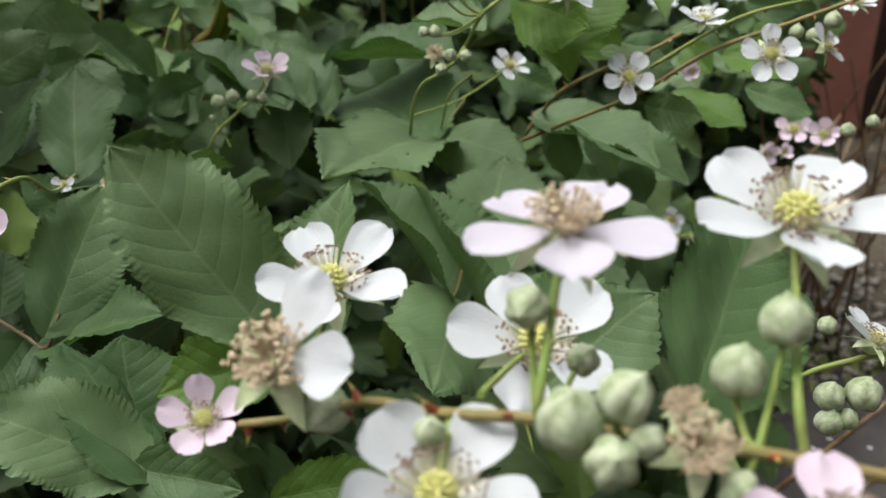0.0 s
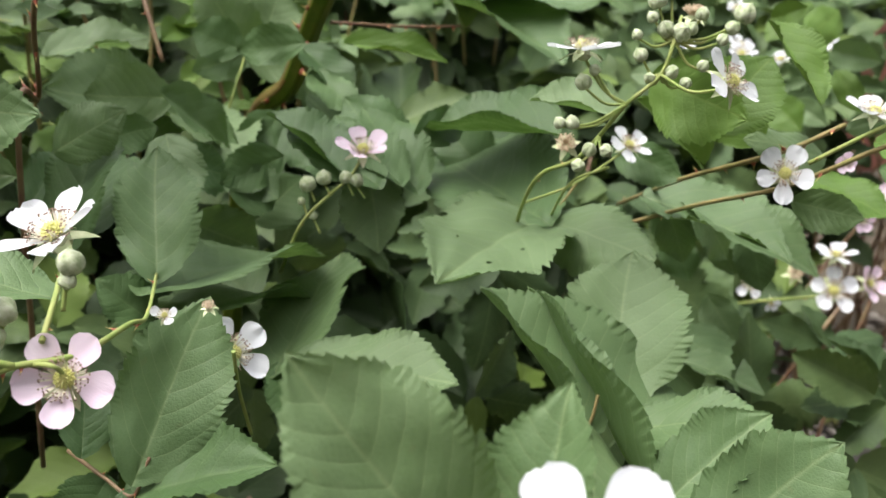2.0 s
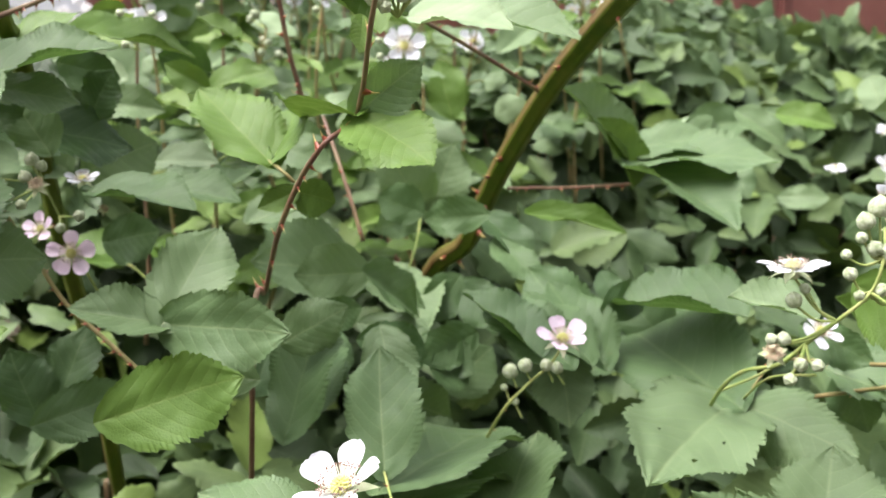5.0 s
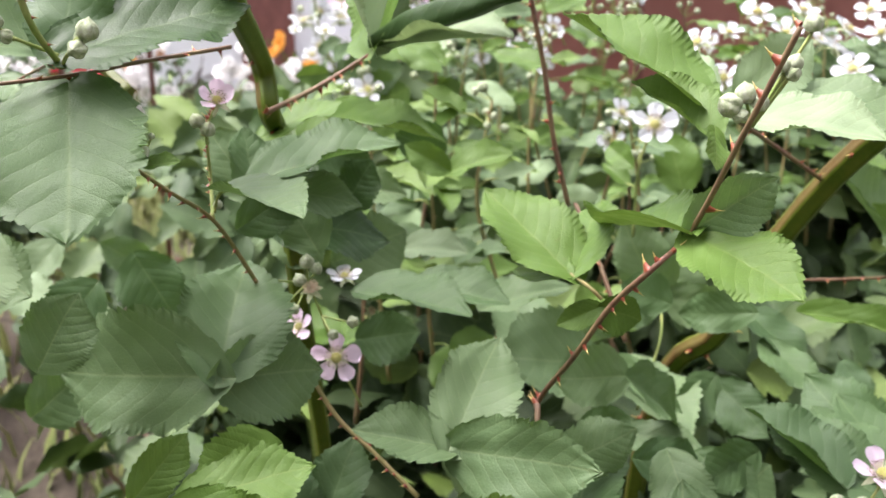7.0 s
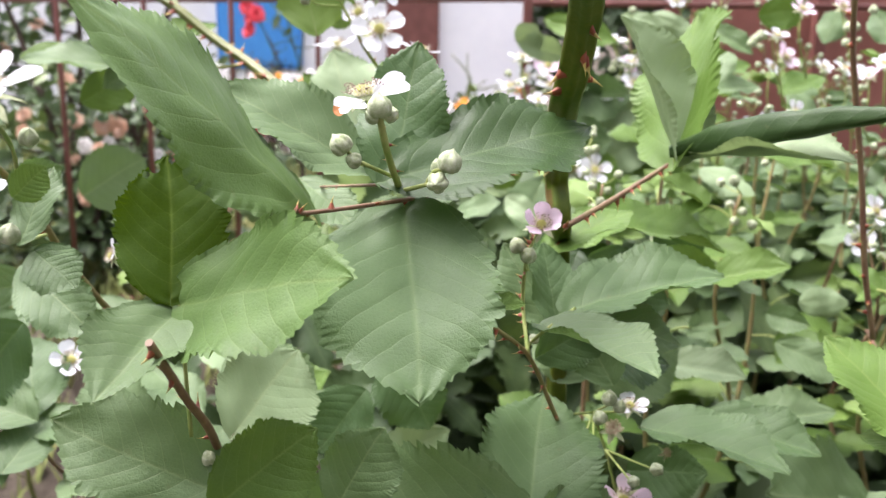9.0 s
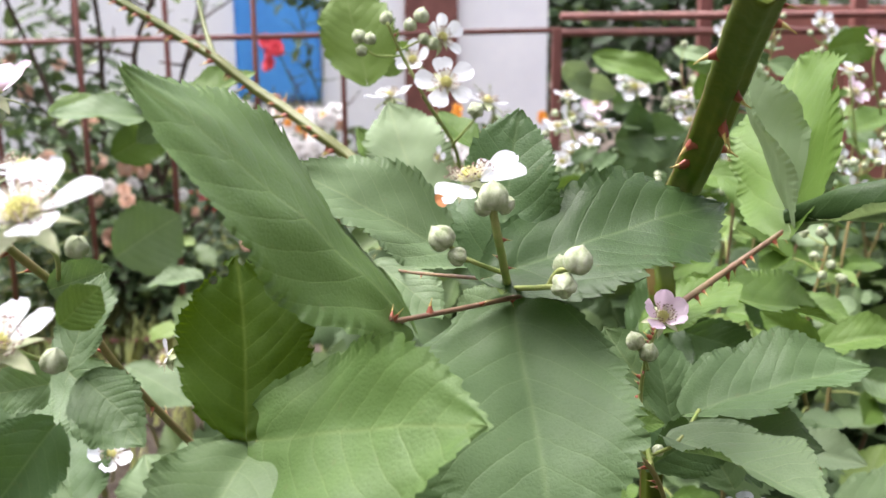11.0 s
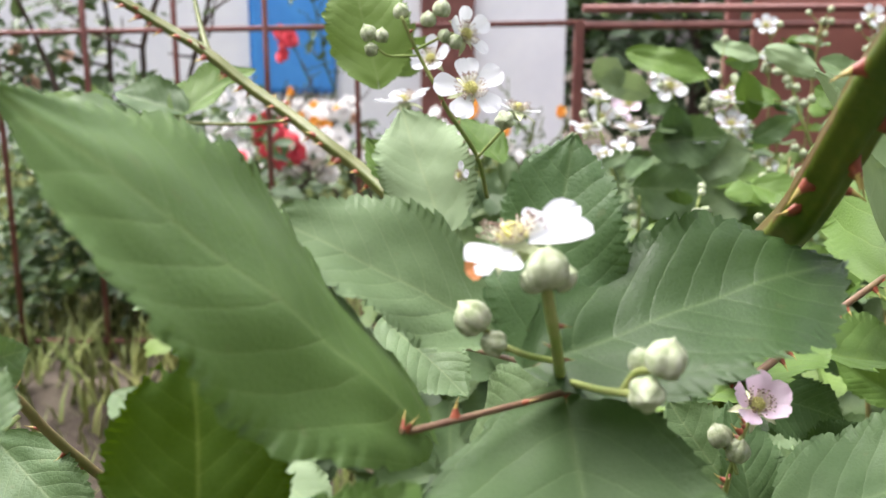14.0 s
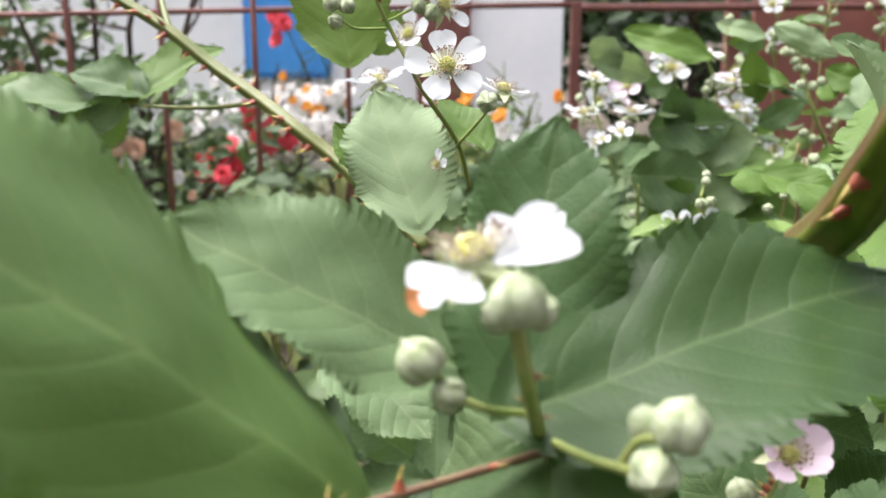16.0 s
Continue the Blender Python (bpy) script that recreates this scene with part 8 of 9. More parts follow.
bud(back, (0.1383, 0.8499, 1.0813), (0.40, -0.13, 0.91), 0.0072)
bud(back, (0.2348, 0.8542, 1.0993), (0.41, -0.13, 0.90), 0.0072)
bud(back, (0.1303, 0.8491, 1.0775), (0.39, -0.13, 0.91), 0.0072)
bud(back, (0.3107, 0.8606, 1.1272), (-0.02, -0.14, 0.99), 0.0072)
bud(back, (0.1892, 0.8634, 1.1422), (-0.23, -0.14, 0.96), 0.0072)
bud(back, (0.2043, 0.8627, 1.1392), (-0.41, -0.13, 0.90), 0.0072)
bud(back, (0.1678, 0.8353, 1.0130), (-0.02, -0.14, 0.99), 0.0072)
bud(back, (0.2010, 0.8569, 1.1122), (-0.31, -0.14, 0.94), 0.0072)
bud(back, (0.3145, 0.8578, 1.1141), (-0.02, -0.14, 0.99), 0.0072)
bud(back, (0.1880, 0.8379, 1.0253), (-0.41, -0.13, 0.90), 0.0072)
bud(back, (0.2389, 0.8506, 1.0825), (-0.15, -0.14, 0.98), 0.0072)
bud(back, (0.3178, 0.8612, 1.1300), (-0.14, -0.14, 0.98), 0.0072)
bud(back, (0.1737, 0.8346, 1.0096), (0.05, -0.14, 0.99), 0.0072)
bud(back, (0.2092, 0.8605, 1.1287), (-0.41, -0.13, 0.90), 0.0072)
bud(back, (0.1197, 0.8514, 1.0883), (0.39, -0.13, 0.91), 0.0072)
leaf(farr, (0.9642, 0.5344, 0.7860), (0.9672, 0.4989, 0.7559), (-0.73, -0.48, 0.49), 0.048, 1, LEAF_PALE)
leaf(farr, (1.0380, 0.5616, 0.9395), (0.9869, 0.5486, 0.9121), (-0.11, -0.80, 0.59), 0.036, 1, LEAF_YOUNG)
leaf(farr, (0.7423, 0.5371, 0.8687), (0.7395, 0.5060, 0.8442), (-0.60, -0.46, 0.65), 0.030, 2)
leaf(farr, (0.7732, 0.6440, 0.8982), (0.7065, 0.6401, 0.8783), (-0.24, -0.37, 0.89), 0.046, 2, LEAF_PALE)
leaf(farr, (1.0350, 0.4469, 0.7766), (1.0699, 0.4184, 0.7982), (-0.70, -0.67, 0.24), 0.033, 2)
leaf(farr, (0.8579, 0.4178, 0.9449), (0.8052, 0.4148, 0.9421), (0.05, -0.98, 0.19), 0.037, 1)
leaf(farr, (0.7243, 0.5637, 0.9132), (0.6831, 0.5458, 0.8834), (-0.06, -0.82, 0.57), 0.033, 2)
leaf(farr, (0.8156, 0.3321, 0.8416), (0.8190, 0.3018, 0.8253), (-0.80, -0.35, 0.48), 0.034, 1, LEAF_YOUNG)
leaf(farr, (0.8520, 0.3169, 0.9219), (0.8132, 0.3033, 0.9058), (-0.03, -0.73, 0.68), 0.034, 2, LEAF_YOUNG)
leaf(farr, (0.9978, 0.4616, 0.8611), (1.0329, 0.4221, 0.8536), (-0.72, -0.67, 0.16), 0.033, 1)
leaf(farr, (0.9167, 0.4108, 0.8188), (0.9263, 0.3786, 0.8041), (-0.83, -0.42, 0.37), 0.026, 1)
leaf(farr, (0.9577, 0.6046, 0.9406), (0.9515, 0.5723, 0.9093), (-0.68, -0.44, 0.59), 0.039, 1, LEAF_PALE)
leaf(farr, (0.9961, 0.4578, 0.9439), (0.9788, 0.4314, 0.9164), (-0.59, -0.36, 0.72), 0.046, 1)
leaf(farr, (1.0298, 0.5921, 0.9324), (1.0249, 0.5607, 0.9047), (-0.74, -0.38, 0.56), 0.048, 1, LEAF_YOUNG)
leaf(farr, (1.0614, 0.5721, 0.8928), (0.9996, 0.5619, 0.8614), (-0.35, -0.43, 0.83), 0.046, 2, LEAF_YOUNG)
leaf(farr, (0.8649, 0.4269, 0.8281), (0.8015, 0.4261, 0.8201), (-0.04, -0.93, 0.37), 0.038, 2)
leaf(farr, (0.8118, 0.3465, 0.9146), (0.8243, 0.3233, 0.9266), (-0.88, -0.48, -0.01), 0.023, 1, LEAF_YOUNG)
leaf(farr, (0.7585, 0.6586, 0.8476), (0.7283, 0.6364, 0.8177), (-0.14, -0.72, 0.68), 0.042, 0)
leaf(farr, (0.7170, 0.5011, 0.9311), (0.7422, 0.4597, 0.9084), (-0.30, -0.59, 0.75), 0.035, 1)
leaf(farr, (0.7343, 0.4611, 0.9357), (0.7671, 0.4236, 0.9314), (-0.44, -0.48, 0.76), 0.033, 1, LEAF_YOUNG)
leaf(farr, (1.0191, 0.4642, 0.8343), (1.0226, 0.4278, 0.8022), (-0.78, -0.45, 0.43), 0.030, 2, LEAF_YOUNG)
leaf(farr, (0.8224, 0.5603, 0.8240), (0.8558, 0.5258, 0.8280), (-0.61, -0.52, 0.60), 0.032, 0)
leaf(farr, (0.9202, 0.4984, 0.7869), (0.8791, 0.4840, 0.7660), (-0.10, -0.71, 0.69), 0.037, 0, LEAF_PALE)
leaf(farr, (0.7764, 0.5863, 0.9043), (0.7085, 0.5903, 0.9044), (-0.04, -0.76, 0.65), 0.045, 1)
flower(farr, (0.9202, 0.5276, 0.8968), (-0.51, -0.15, 0.85), 0.0200, PETAL_WHITE, 14.0, 0)
flower(farr, (0.9381, 0.4113, 0.8762), (-0.57, -0.20, 0.80), 0.0276, PETAL_WHITE, 16.0, 17)
flower(farr, (0.8341, 0.4074, 0.8710), (-0.24, -0.38, 0.90), 0.0280, PETAL_WHITE, 23.0, 34)
flower(farr, (0.8609, 0.5276, 0.8595), (-0.35, -0.18, 0.92), 0.0203, PETAL_WHITE, 3.0, 51)
flower(farr, (0.9271, 0.4091, 0.9561), (0.03, -0.30, 0.95), 0.0268, PETAL_WHITE, 11.0, 68)
flower(farr, (0.8950, 0.4154, 0.9048), (0.04, -0.46, 0.89), 0.0181, PETAL_WHITE, 24.0, 85)
flower(farr, (0.9136, 0.5047, 0.9486), (-0.40, 0.03, 0.91), 0.0274, PETAL_WHITE, 14.0, 102)
flower(farr, (0.9351, 0.5330, 0.8560), (0.03, -0.48, 0.88), 0.0296, PETAL_WHITE, 7.0, 119)
flower(farr, (0.9911, 0.5236, 0.8394), (-0.48, 0.04, 0.88), 0.0286, PETAL_WHITE, 19.0, 136)
leaf(edge, (-0.0849, 0.5291, 0.9216), (-0.1168, 0.5025, 0.8894), (-0.05, -0.74, 0.67), 0.035, 0)
leaf(edge, (-0.1257, 0.4789, 0.9152), (-0.0730, 0.4471, 0.8895), (0.19, -0.40, 0.89), 0.044, 0, LEAF_PALE)
leaf(edge, (-0.1493, 0.4004, 0.9250), (-0.1078, 0.3707, 0.9034), (0.25, -0.32, 0.92), 0.037, 0)
leaf(edge, (-0.0256, 0.3674, 0.9166), (-0.0478, 0.3424, 0.8936), (0.32, -0.78, 0.54), 0.032, 0, LEAF_PALE)
leaf(edge, (-0.1190, 0.2745, 0.9287), (-0.0785, 0.2466, 0.9141), (-0.23, -0.69, 0.69), 0.035, 0)
leaf(edge, (-0.0511, 0.2180, 0.9321), (-0.0800, 0.1961, 0.9186), (0.38, -0.79, 0.47), 0.034, 0, LEAF_DARK)
leaf(edge, (-0.0361, 0.2402, 0.9027), (-0.0016, 0.2245, 0.9328), (-0.42, -0.91, 0.01), 0.034, 0)
leaf(edge, (-0.0917, 0.1885, 0.9258), (-0.0519, 0.1621, 0.9165), (-0.27, -0.65, 0.71), 0.032, 0, LEAF_DARK)
leaf(edge, (-0.0240, 0.5663, 0.8847), (-0.0582, 0.5559, 0.9133), (0.36, -0.93, 0.10), 0.033, 0)
leaf(edge, (-0.0814, 0.4249, 0.8812), (-0.0346, 0.4099, 0.9177), (-0.60, -0.61, 0.52), 0.040, 0, LEAF_YOUNG)
leaf(edge, (-0.2414, 0.5906, 0.9093), (-0.1883, 0.5609, 0.8919), (0.09, -0.38, 0.92), 0.042, 0)
leaf(edge, (0.0065, 0.3090, 0.9019), (0.0403, 0.2924, 0.9280), (-0.47, -0.88, 0.05), 0.032, 0, LEAF_PALE)
leaf(canem, (0.0874, 0.2651, 1.0364), (0.1295, 0.2780, 1.0543), (-0.30, -0.29, 0.91), 0.031, 0, LEAF_YOUNG)
leaf(canem, (0.0824, 0.2744, 1.0316), (0.0973, 0.2891, 1.0547), (-0.10, -0.81, 0.58), 0.019, 0, LEAF_DARK)
leaf(canem, (0.1164, 0.3022, 1.0217), (0.1469, 0.2994, 1.0115), (-0.02, -0.98, 0.20), 0.026, 0, LEAF_DARK)
leaf(c, (0.3015, 0.3149, 0.8714), (0.3233, 0.2535, 0.8555), (-0.23, -0.61, 0.76), 0.022, 1)
leaf(c, (0.2799, 0.2420, 0.8606), (0.3175, 0.2134, 0.8594), (-0.19, -0.50, 0.85), 0.026, 0)
leaf(c, (0.2686, 0.1479, 0.8937), (0.2685, 0.1092, 0.8692), (-0.26, -0.64, 0.72), 0.032, 4)
leaf(c, (0.3068, 0.1961, 0.8656), (0.3265, 0.1676, 0.8529), (-0.30, -0.64, 0.71), 0.028, 0, LEAF_DARK)
leaf(c, (0.5408, 0.4303, 0.8046), (0.5462, 0.4013, 0.7806), (-0.30, -0.47, 0.83), 0.028, 0, LEAF_DARK)
leaf(c, (0.3798, 0.3208, 0.8325), (0.4002, 0.2923, 0.8201), (-0.24, -0.49, 0.84), 0.023, 0, LEAF_DARK)
leaf(c, (0.2437, 0.1829, 0.8514), (0.2583, 0.2280, 0.8712), (-0.18, -0.59, 0.79), 0.028, 2, LEAF_DARK)
leaf(c, (0.2197, 0.1557, 0.8915), (0.2473, 0.1416, 0.9131), (-0.60, -0.76, 0.26), 0.029, 2)
# five leaflets in the gap, their shade painted in with the deep tone
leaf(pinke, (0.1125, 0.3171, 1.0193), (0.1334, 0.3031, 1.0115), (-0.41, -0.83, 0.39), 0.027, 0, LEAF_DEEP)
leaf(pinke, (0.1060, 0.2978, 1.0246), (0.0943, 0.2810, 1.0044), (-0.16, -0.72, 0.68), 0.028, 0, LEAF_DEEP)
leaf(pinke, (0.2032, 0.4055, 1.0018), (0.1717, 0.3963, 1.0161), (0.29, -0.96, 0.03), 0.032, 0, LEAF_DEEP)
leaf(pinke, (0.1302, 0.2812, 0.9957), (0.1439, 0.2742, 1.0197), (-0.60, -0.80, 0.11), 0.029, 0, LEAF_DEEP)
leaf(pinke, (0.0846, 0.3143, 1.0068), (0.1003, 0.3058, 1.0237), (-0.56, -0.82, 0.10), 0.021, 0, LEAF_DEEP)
leaf(back, (0.3949, 0.7019, 1.0983), (0.3509, 0.6802, 1.0876), (-0.00, -0.44, 0.90), 0.033, 0, LEAF_YOUNG)
leaf(back, (0.2336, 0.6772, 1.1516), (0.2636, 0.6514, 1.1336), (-0.58, -0.80, 0.17), 0.019, 2, LEAF_PALE)
leaf(back, (0.3062, 0.6975, 1.1193), (0.2927, 0.6728, 1.0997), (-0.42, -0.41, 0.81), 0.023, 2)
leaf(back, (0.4930, 0.8083, 1.1590), (0.4996, 0.7806, 1.1293), (-0.62, -0.64, 0.46), 0.028, 0)
leaf(back, (0.3325, 0.6868, 1.1545), (0.3645, 0.6666, 1.1603), (-0.53, -0.85, -0.05), 0.032, 0, LEAF_YOUNG)
leaf(back, (0.4674, 0.8405, 1.1599), (0.4459, 0.8142, 1.1327), (-0.04, -0.70, 0.71), 0.031, 2)
leaf(back, (0.4499, 0.9013, 1.0711), (0.4781, 0.8732, 1.0431), (-0.04, -0.73, 0.68), 0.032, 2)
flower(back, (0.3561, 0.6596, 1.1584), (0.25, -0.63, 0.73), 0.0227, PETAL_PINK, 10.0, 0)
stem(back, [(0.3561, 0.6596, 1.1584), (0.3538, 0.6540, 1.1345), (0.3687, 0.6661, 1.1003)], 0.00067, 0.00089, STALK, "stalk", 8, 8, 0, 0.004, 1)
flower(back, (0.4626, 0.7432, 1.0984), (-0.42, -0.34, 0.84), 0.0231, PETAL_PINK, 24.0, 17)
stem(back, [(0.4626, 0.7432, 1.0984), (0.4607, 0.7370, 1.0716), (0.4616, 0.7482, 1.0318)], 0.00067, 0.00089, STALK, "stalk", 8, 8, 0, 0.004, 1)
flower(back, (0.3806, 0.7850, 1.1041), (0.60, -0.51, 0.62), 0.0206, PETAL_WHITE, 7.0, 34)
stem(back, [(0.3806, 0.7850, 1.1041), (0.3769, 0.7786, 1.0763), (0.3907, 0.7891, 1.0354)], 0.00067, 0.00089, STALK, "stalk", 8, 8, 0, 0.004, 1)
flower(back, (0.4623, 0.7671, 1.0996), (-0.11, -0.58, 0.81), 0.0233, PETAL_WHITE, 11.0, 51)
stem(back, [(0.4623, 0.7671, 1.0996), (0.4589, 0.7608, 1.0722), (0.4835, 0.7710, 1.0319)], 0.00067, 0.00089, STALK, "stalk", 8, 8, 0, 0.004, 1)
flower(back, (0.3370, 0.6605, 1.1352), (0.04, -0.37, 0.93), 0.0224, PETAL_WHITE, 15.0, 68)
stem(back, [(0.3370, 0.6605, 1.1352), (0.3384, 0.6548, 1.1112), (0.3500, 0.6668, 1.0761)], 0.00067, 0.00089, STALK, "stalk", 8, 8, 0, 0.004, 1)
flower(back, (0.4234, 0.7332, 1.1630), (0.44, -0.60, 0.67), 0.0267, PETAL_PINK, 10.0, 85)
stem(back, [(0.4234, 0.7332, 1.1630), (0.4271, 0.7270, 1.1371), (0.4438, 0.7383, 1.1000)], 0.00067, 0.00089, STALK, "stalk", 8, 8, 0, 0.004, 1)
flower(back, (0.4371, 0.7921, 1.1047), (0.27, -0.54, 0.80), 0.0200, PETAL_WHITE, 16.0, 102)
stem(back, [(0.4371, 0.7921, 1.1047), (0.4337, 0.7856, 1.0766), (0.4539, 0.7958, 1.0354)], 0.00067, 0.00089, STALK, "stalk", 8, 8, 0, 0.004, 1)
flower(back, (0.4539, 0.7839, 1.1038), (0.34, -0.31, 0.89), 0.0257, PETAL_WHITE, 10.0, 119)
stem(back, [(0.4539, 0.7839, 1.1038), (0.4570, 0.7773, 1.0760), (0.4547, 0.7882, 1.0347)], 0.00067, 0.00089, STALK, "stalk", 8, 8, 0, 0.004, 1)
flower(back, (0.3922, 0.8158, 1.1548), (0.25, -0.69, 0.67), 0.0279, PETAL_WHITE, 10.0, 136)
stem(back, [(0.3922, 0.8158, 1.1548), (0.3889, 0.8092, 1.1264), (0.4033, 0.8198, 1.0858)], 0.00067, 0.00089, STALK, "stalk", 8, 8, 0, 0.004, 1)
flower(back, (0.3703, 0.7259, 1.1152), (0.49, -0.66, 0.57), 0.0277, PETAL_PINK, 18.0, 153)
stem(back, [(0.3703, 0.7259, 1.1152), (0.3664, 0.7199, 1.0891), (0.3872, 0.7308, 1.0509)], 0.00067, 0.00089, STALK, "stalk", 8, 8, 0, 0.004, 1)
flower(back, (0.4368, 0.6617, 1.1136), (-0.34, -0.32, 0.88), 0.0227, PETAL_WHITE, 15.0, 170)
stem(back, [(0.4368, 0.6617, 1.1136), (0.4354, 0.6560, 1.0893), (0.4431, 0.6679, 1.0532)], 0.00067, 0.00089, STALK, "stalk", 8, 8, 0, 0.004, 1)
bud(back, (0.3617, 0.7161, 1.1499), (-0.09, -0.12, 0.99), 0.0078)
bud(back, (0.4212, 0.7089, 1.1277), (-0.33, -0.11, 0.94), 0.0078)
bud(back, (0.3574, 0.7168, 1.1525), (-0.31, -0.11, 0.95), 0.0078)
bud(back, (0.3413, 0.7130, 1.1337), (-0.06, -0.13, 0.99), 0.0078)
bud(back, (0.4207, 0.7122, 1.1412), (0.22, -0.13, 0.97), 0.0078)
bud(back, (0.4451, 0.7153, 1.1576), (0.04, -0.13, 0.99), 0.0078)
bud(back, (0.3382, 0.7125, 1.1315), (0.39, -0.13, 0.91), 0.0078)
bud(back, (0.4293, 0.7121, 1.1419), (-0.05, -0.13, 0.99), 0.0078)
bud(back, (0.3720, 0.7164, 1.1529), (0.28, -0.13, 0.95), 0.0078)
bud(back, (0.3357, 0.7120, 1.1289), (-0.12, -0.12, 0.99), 0.0078)
bud(back, (0.3481, 0.7151, 1.1439), (0.13, -0.13, 0.98), 0.0078)
bud(back, (0.3646, 0.7140, 1.1414), (0.18, -0.13, 0.97), 0.0078)
bud(back, (0.3422, 0.7127, 1.1333), (0.40, -0.13, 0.91), 0.0078)
bud(back, (0.4236, 0.7126, 1.1434), (0.23, -0.13, 0.96), 0.0078)
bud(back, (0.3397, 0.7126, 1.1317), (-0.14, -0.12, 0.98), 0.0078)
bud(back, (0.3328, 0.7114, 1.1256), (-0.05, -0.13, 0.99), 0.0078)
leaf(caner, (0.1772, 0.4334, 0.9956), (0.2012, 0.4104, 0.9976), (-0.39, -0.33, 0.86), 0.022, 1, LEAF_YOUNG)
leaf(caner, (0.4348, 0.4262, 0.9555), (0.4492, 0.4074, 0.9691), (-0.79, -0.61, -0.01), 0.024, 2, LEAF_PALE)
leaf(caner, (0.1423, 0.8017, 1.0240), (0.1112, 0.7845, 1.0242), (0.48, -0.87, 0.10), 0.023, 1, LEAF_YOUNG)
leaf(caner, (0.1836, 0.5358, 0.9630), (0.1587, 0.5162, 0.9572), (0.50, -0.76, 0.42), 0.022, 2, LEAF_YOUNG)
leaf(caner, (0.1976, 0.5729, 1.0639), (0.2310, 0.5451, 1.0521), (-0.21, -0.59, 0.78), 0.030, 1, LEAF_YOUNG)
leaf(caner, (0.4249, 0.3768, 1.0666), (0.4301, 0.3573, 1.0739), (-0.92, -0.33, -0.23), 0.015, 2, LEAF_YOUNG)
leaf(caner, (0.0640, 0.5686, 0.9581), (0.0705, 0.5426, 0.9413), (-0.19, -0.57, 0.80), 0.026, 0, LEAF_YOUNG)
leaf(caner, (0.0808, 0.5514, 1.0237), (0.1004, 0.5306, 1.0322), (-0.69, -0.71, -0.13), 0.021, 2, LEAF_YOUNG)
leaf(caner, (0.5253, 0.5800, 1.0108), (0.4835, 0.5593, 0.9936), (-0.06, -0.56, 0.82), 0.033, 1)
leaf(caner, (0.5161, 0.6364, 0.9628), (0.4942, 0.6147, 0.9499), (0.13, -0.60, 0.79), 0.021, 2, LEAF_PALE)
leaf(caner, (0.1153, 0.7455, 0.9742), (0.1411, 0.7177, 0.9592), (-0.52, -0.73, 0.45), 0.026, 0, LEAF_PALE)
leaf(caner, (0.0623, 0.6413, 0.9815), (0.0946, 0.6200, 0.9935), (-0.57, -0.49, 0.66), 0.027, 0)
leaf(caner, (0.4868, 0.4782, 1.0399), (0.4444, 0.4598, 1.0305), (-0.10, -0.26, 0.96), 0.031, 0)
leaf(caner, (0.2291, 0.4811, 0.9912), (0.2603, 0.4553, 0.9858), (-0.24, -0.47, 0.85), 0.027, 0, LEAF_YOUNG)
leaf(caner, (0.3179, 0.5063, 0.9396), (0.3413, 0.4843, 0.9455), (-0.70, -0.70, 0.16), 0.024, 2, LEAF_PALE)
leaf(caner, (0.3155, 0.3761, 1.0032), (0.3218, 0.3521, 0.9939), (-0.72, -0.40, 0.56), 0.018, 1, LEAF_YOUNG)
leaf(caner, (0.3508, 0.6607, 0.9439), (0.3157, 0.6400, 0.9295), (-0.20, -0.32, 0.93), 0.029, 2, LEAF_PALE)
leaf(caner, (0.2139, 0.6143, 0.9880), (0.1661, 0.5973, 0.9819), (0.11, -0.60, 0.79), 0.034, 1, LEAF_YOUNG)
leaf(caner, (0.2582, 0.5809, 1.0289), (0.2911, 0.5534, 1.0180), (-0.16, -0.53, 0.83), 0.029, 2, LEAF_PALE)
leaf(caner, (0.2619, 0.4828, 1.0608), (0.2927, 0.4565, 1.0535), (-0.18, -0.46, 0.87), 0.027, 0, LEAF_YOUNG)
leaf(caner, (0.2323, 0.5813, 1.0671), (0.2157, 0.5573, 1.0479), (-0.34, -0.43, 0.84), 0.023, 0, LEAF_PALE)
leaf(caner, (0.1605, 0.7916, 0.9685), (0.1822, 0.7654, 0.9576), (-0.60, -0.68, 0.43), 0.027, 2, LEAF_PALE)
leaf(caner, (0.2725, 0.4513, 0.9464), (0.2899, 0.4283, 0.9456), (-0.75, -0.58, 0.30), 0.020, 1)
leaf(caner, (0.1927, 0.5116, 1.0674), (0.2176, 0.4841, 1.0531), (-0.05, -0.50, 0.87), 0.026, 2, LEAF_YOUNG)
leaf(caner, (0.5997, 0.6884, 1.0465), (0.6127, 0.6630, 1.0349), (-0.80, -0.54, 0.28), 0.028, 2, LEAF_YOUNG)
leaf(caner, (0.0821, 0.5432, 0.9290), (0.0668, 0.5201, 0.9136), (-0.04, -0.53, 0.84), 0.021, 1)



# ---- slender sprays that rise from the back of the thicket before the gate ----
SPRAY_MESH = {}


def spray_leaf(shoot, base, tip, face, width, mat, shape):
    key = (mat.name, shape)
    if key not in SPRAY_MESH:
        pts, quads, uv = leaflet_arrays(56, 4, 31 + shape, 16, *SHAPES[shape])
        SPRAY_MESH[key] = mesh_from("leaflet", pts, quads, uv, mat)
    put(part("leaflet", SPRAY_MESH[key], None, shoot), leaf_pose(base, tip, face, width))


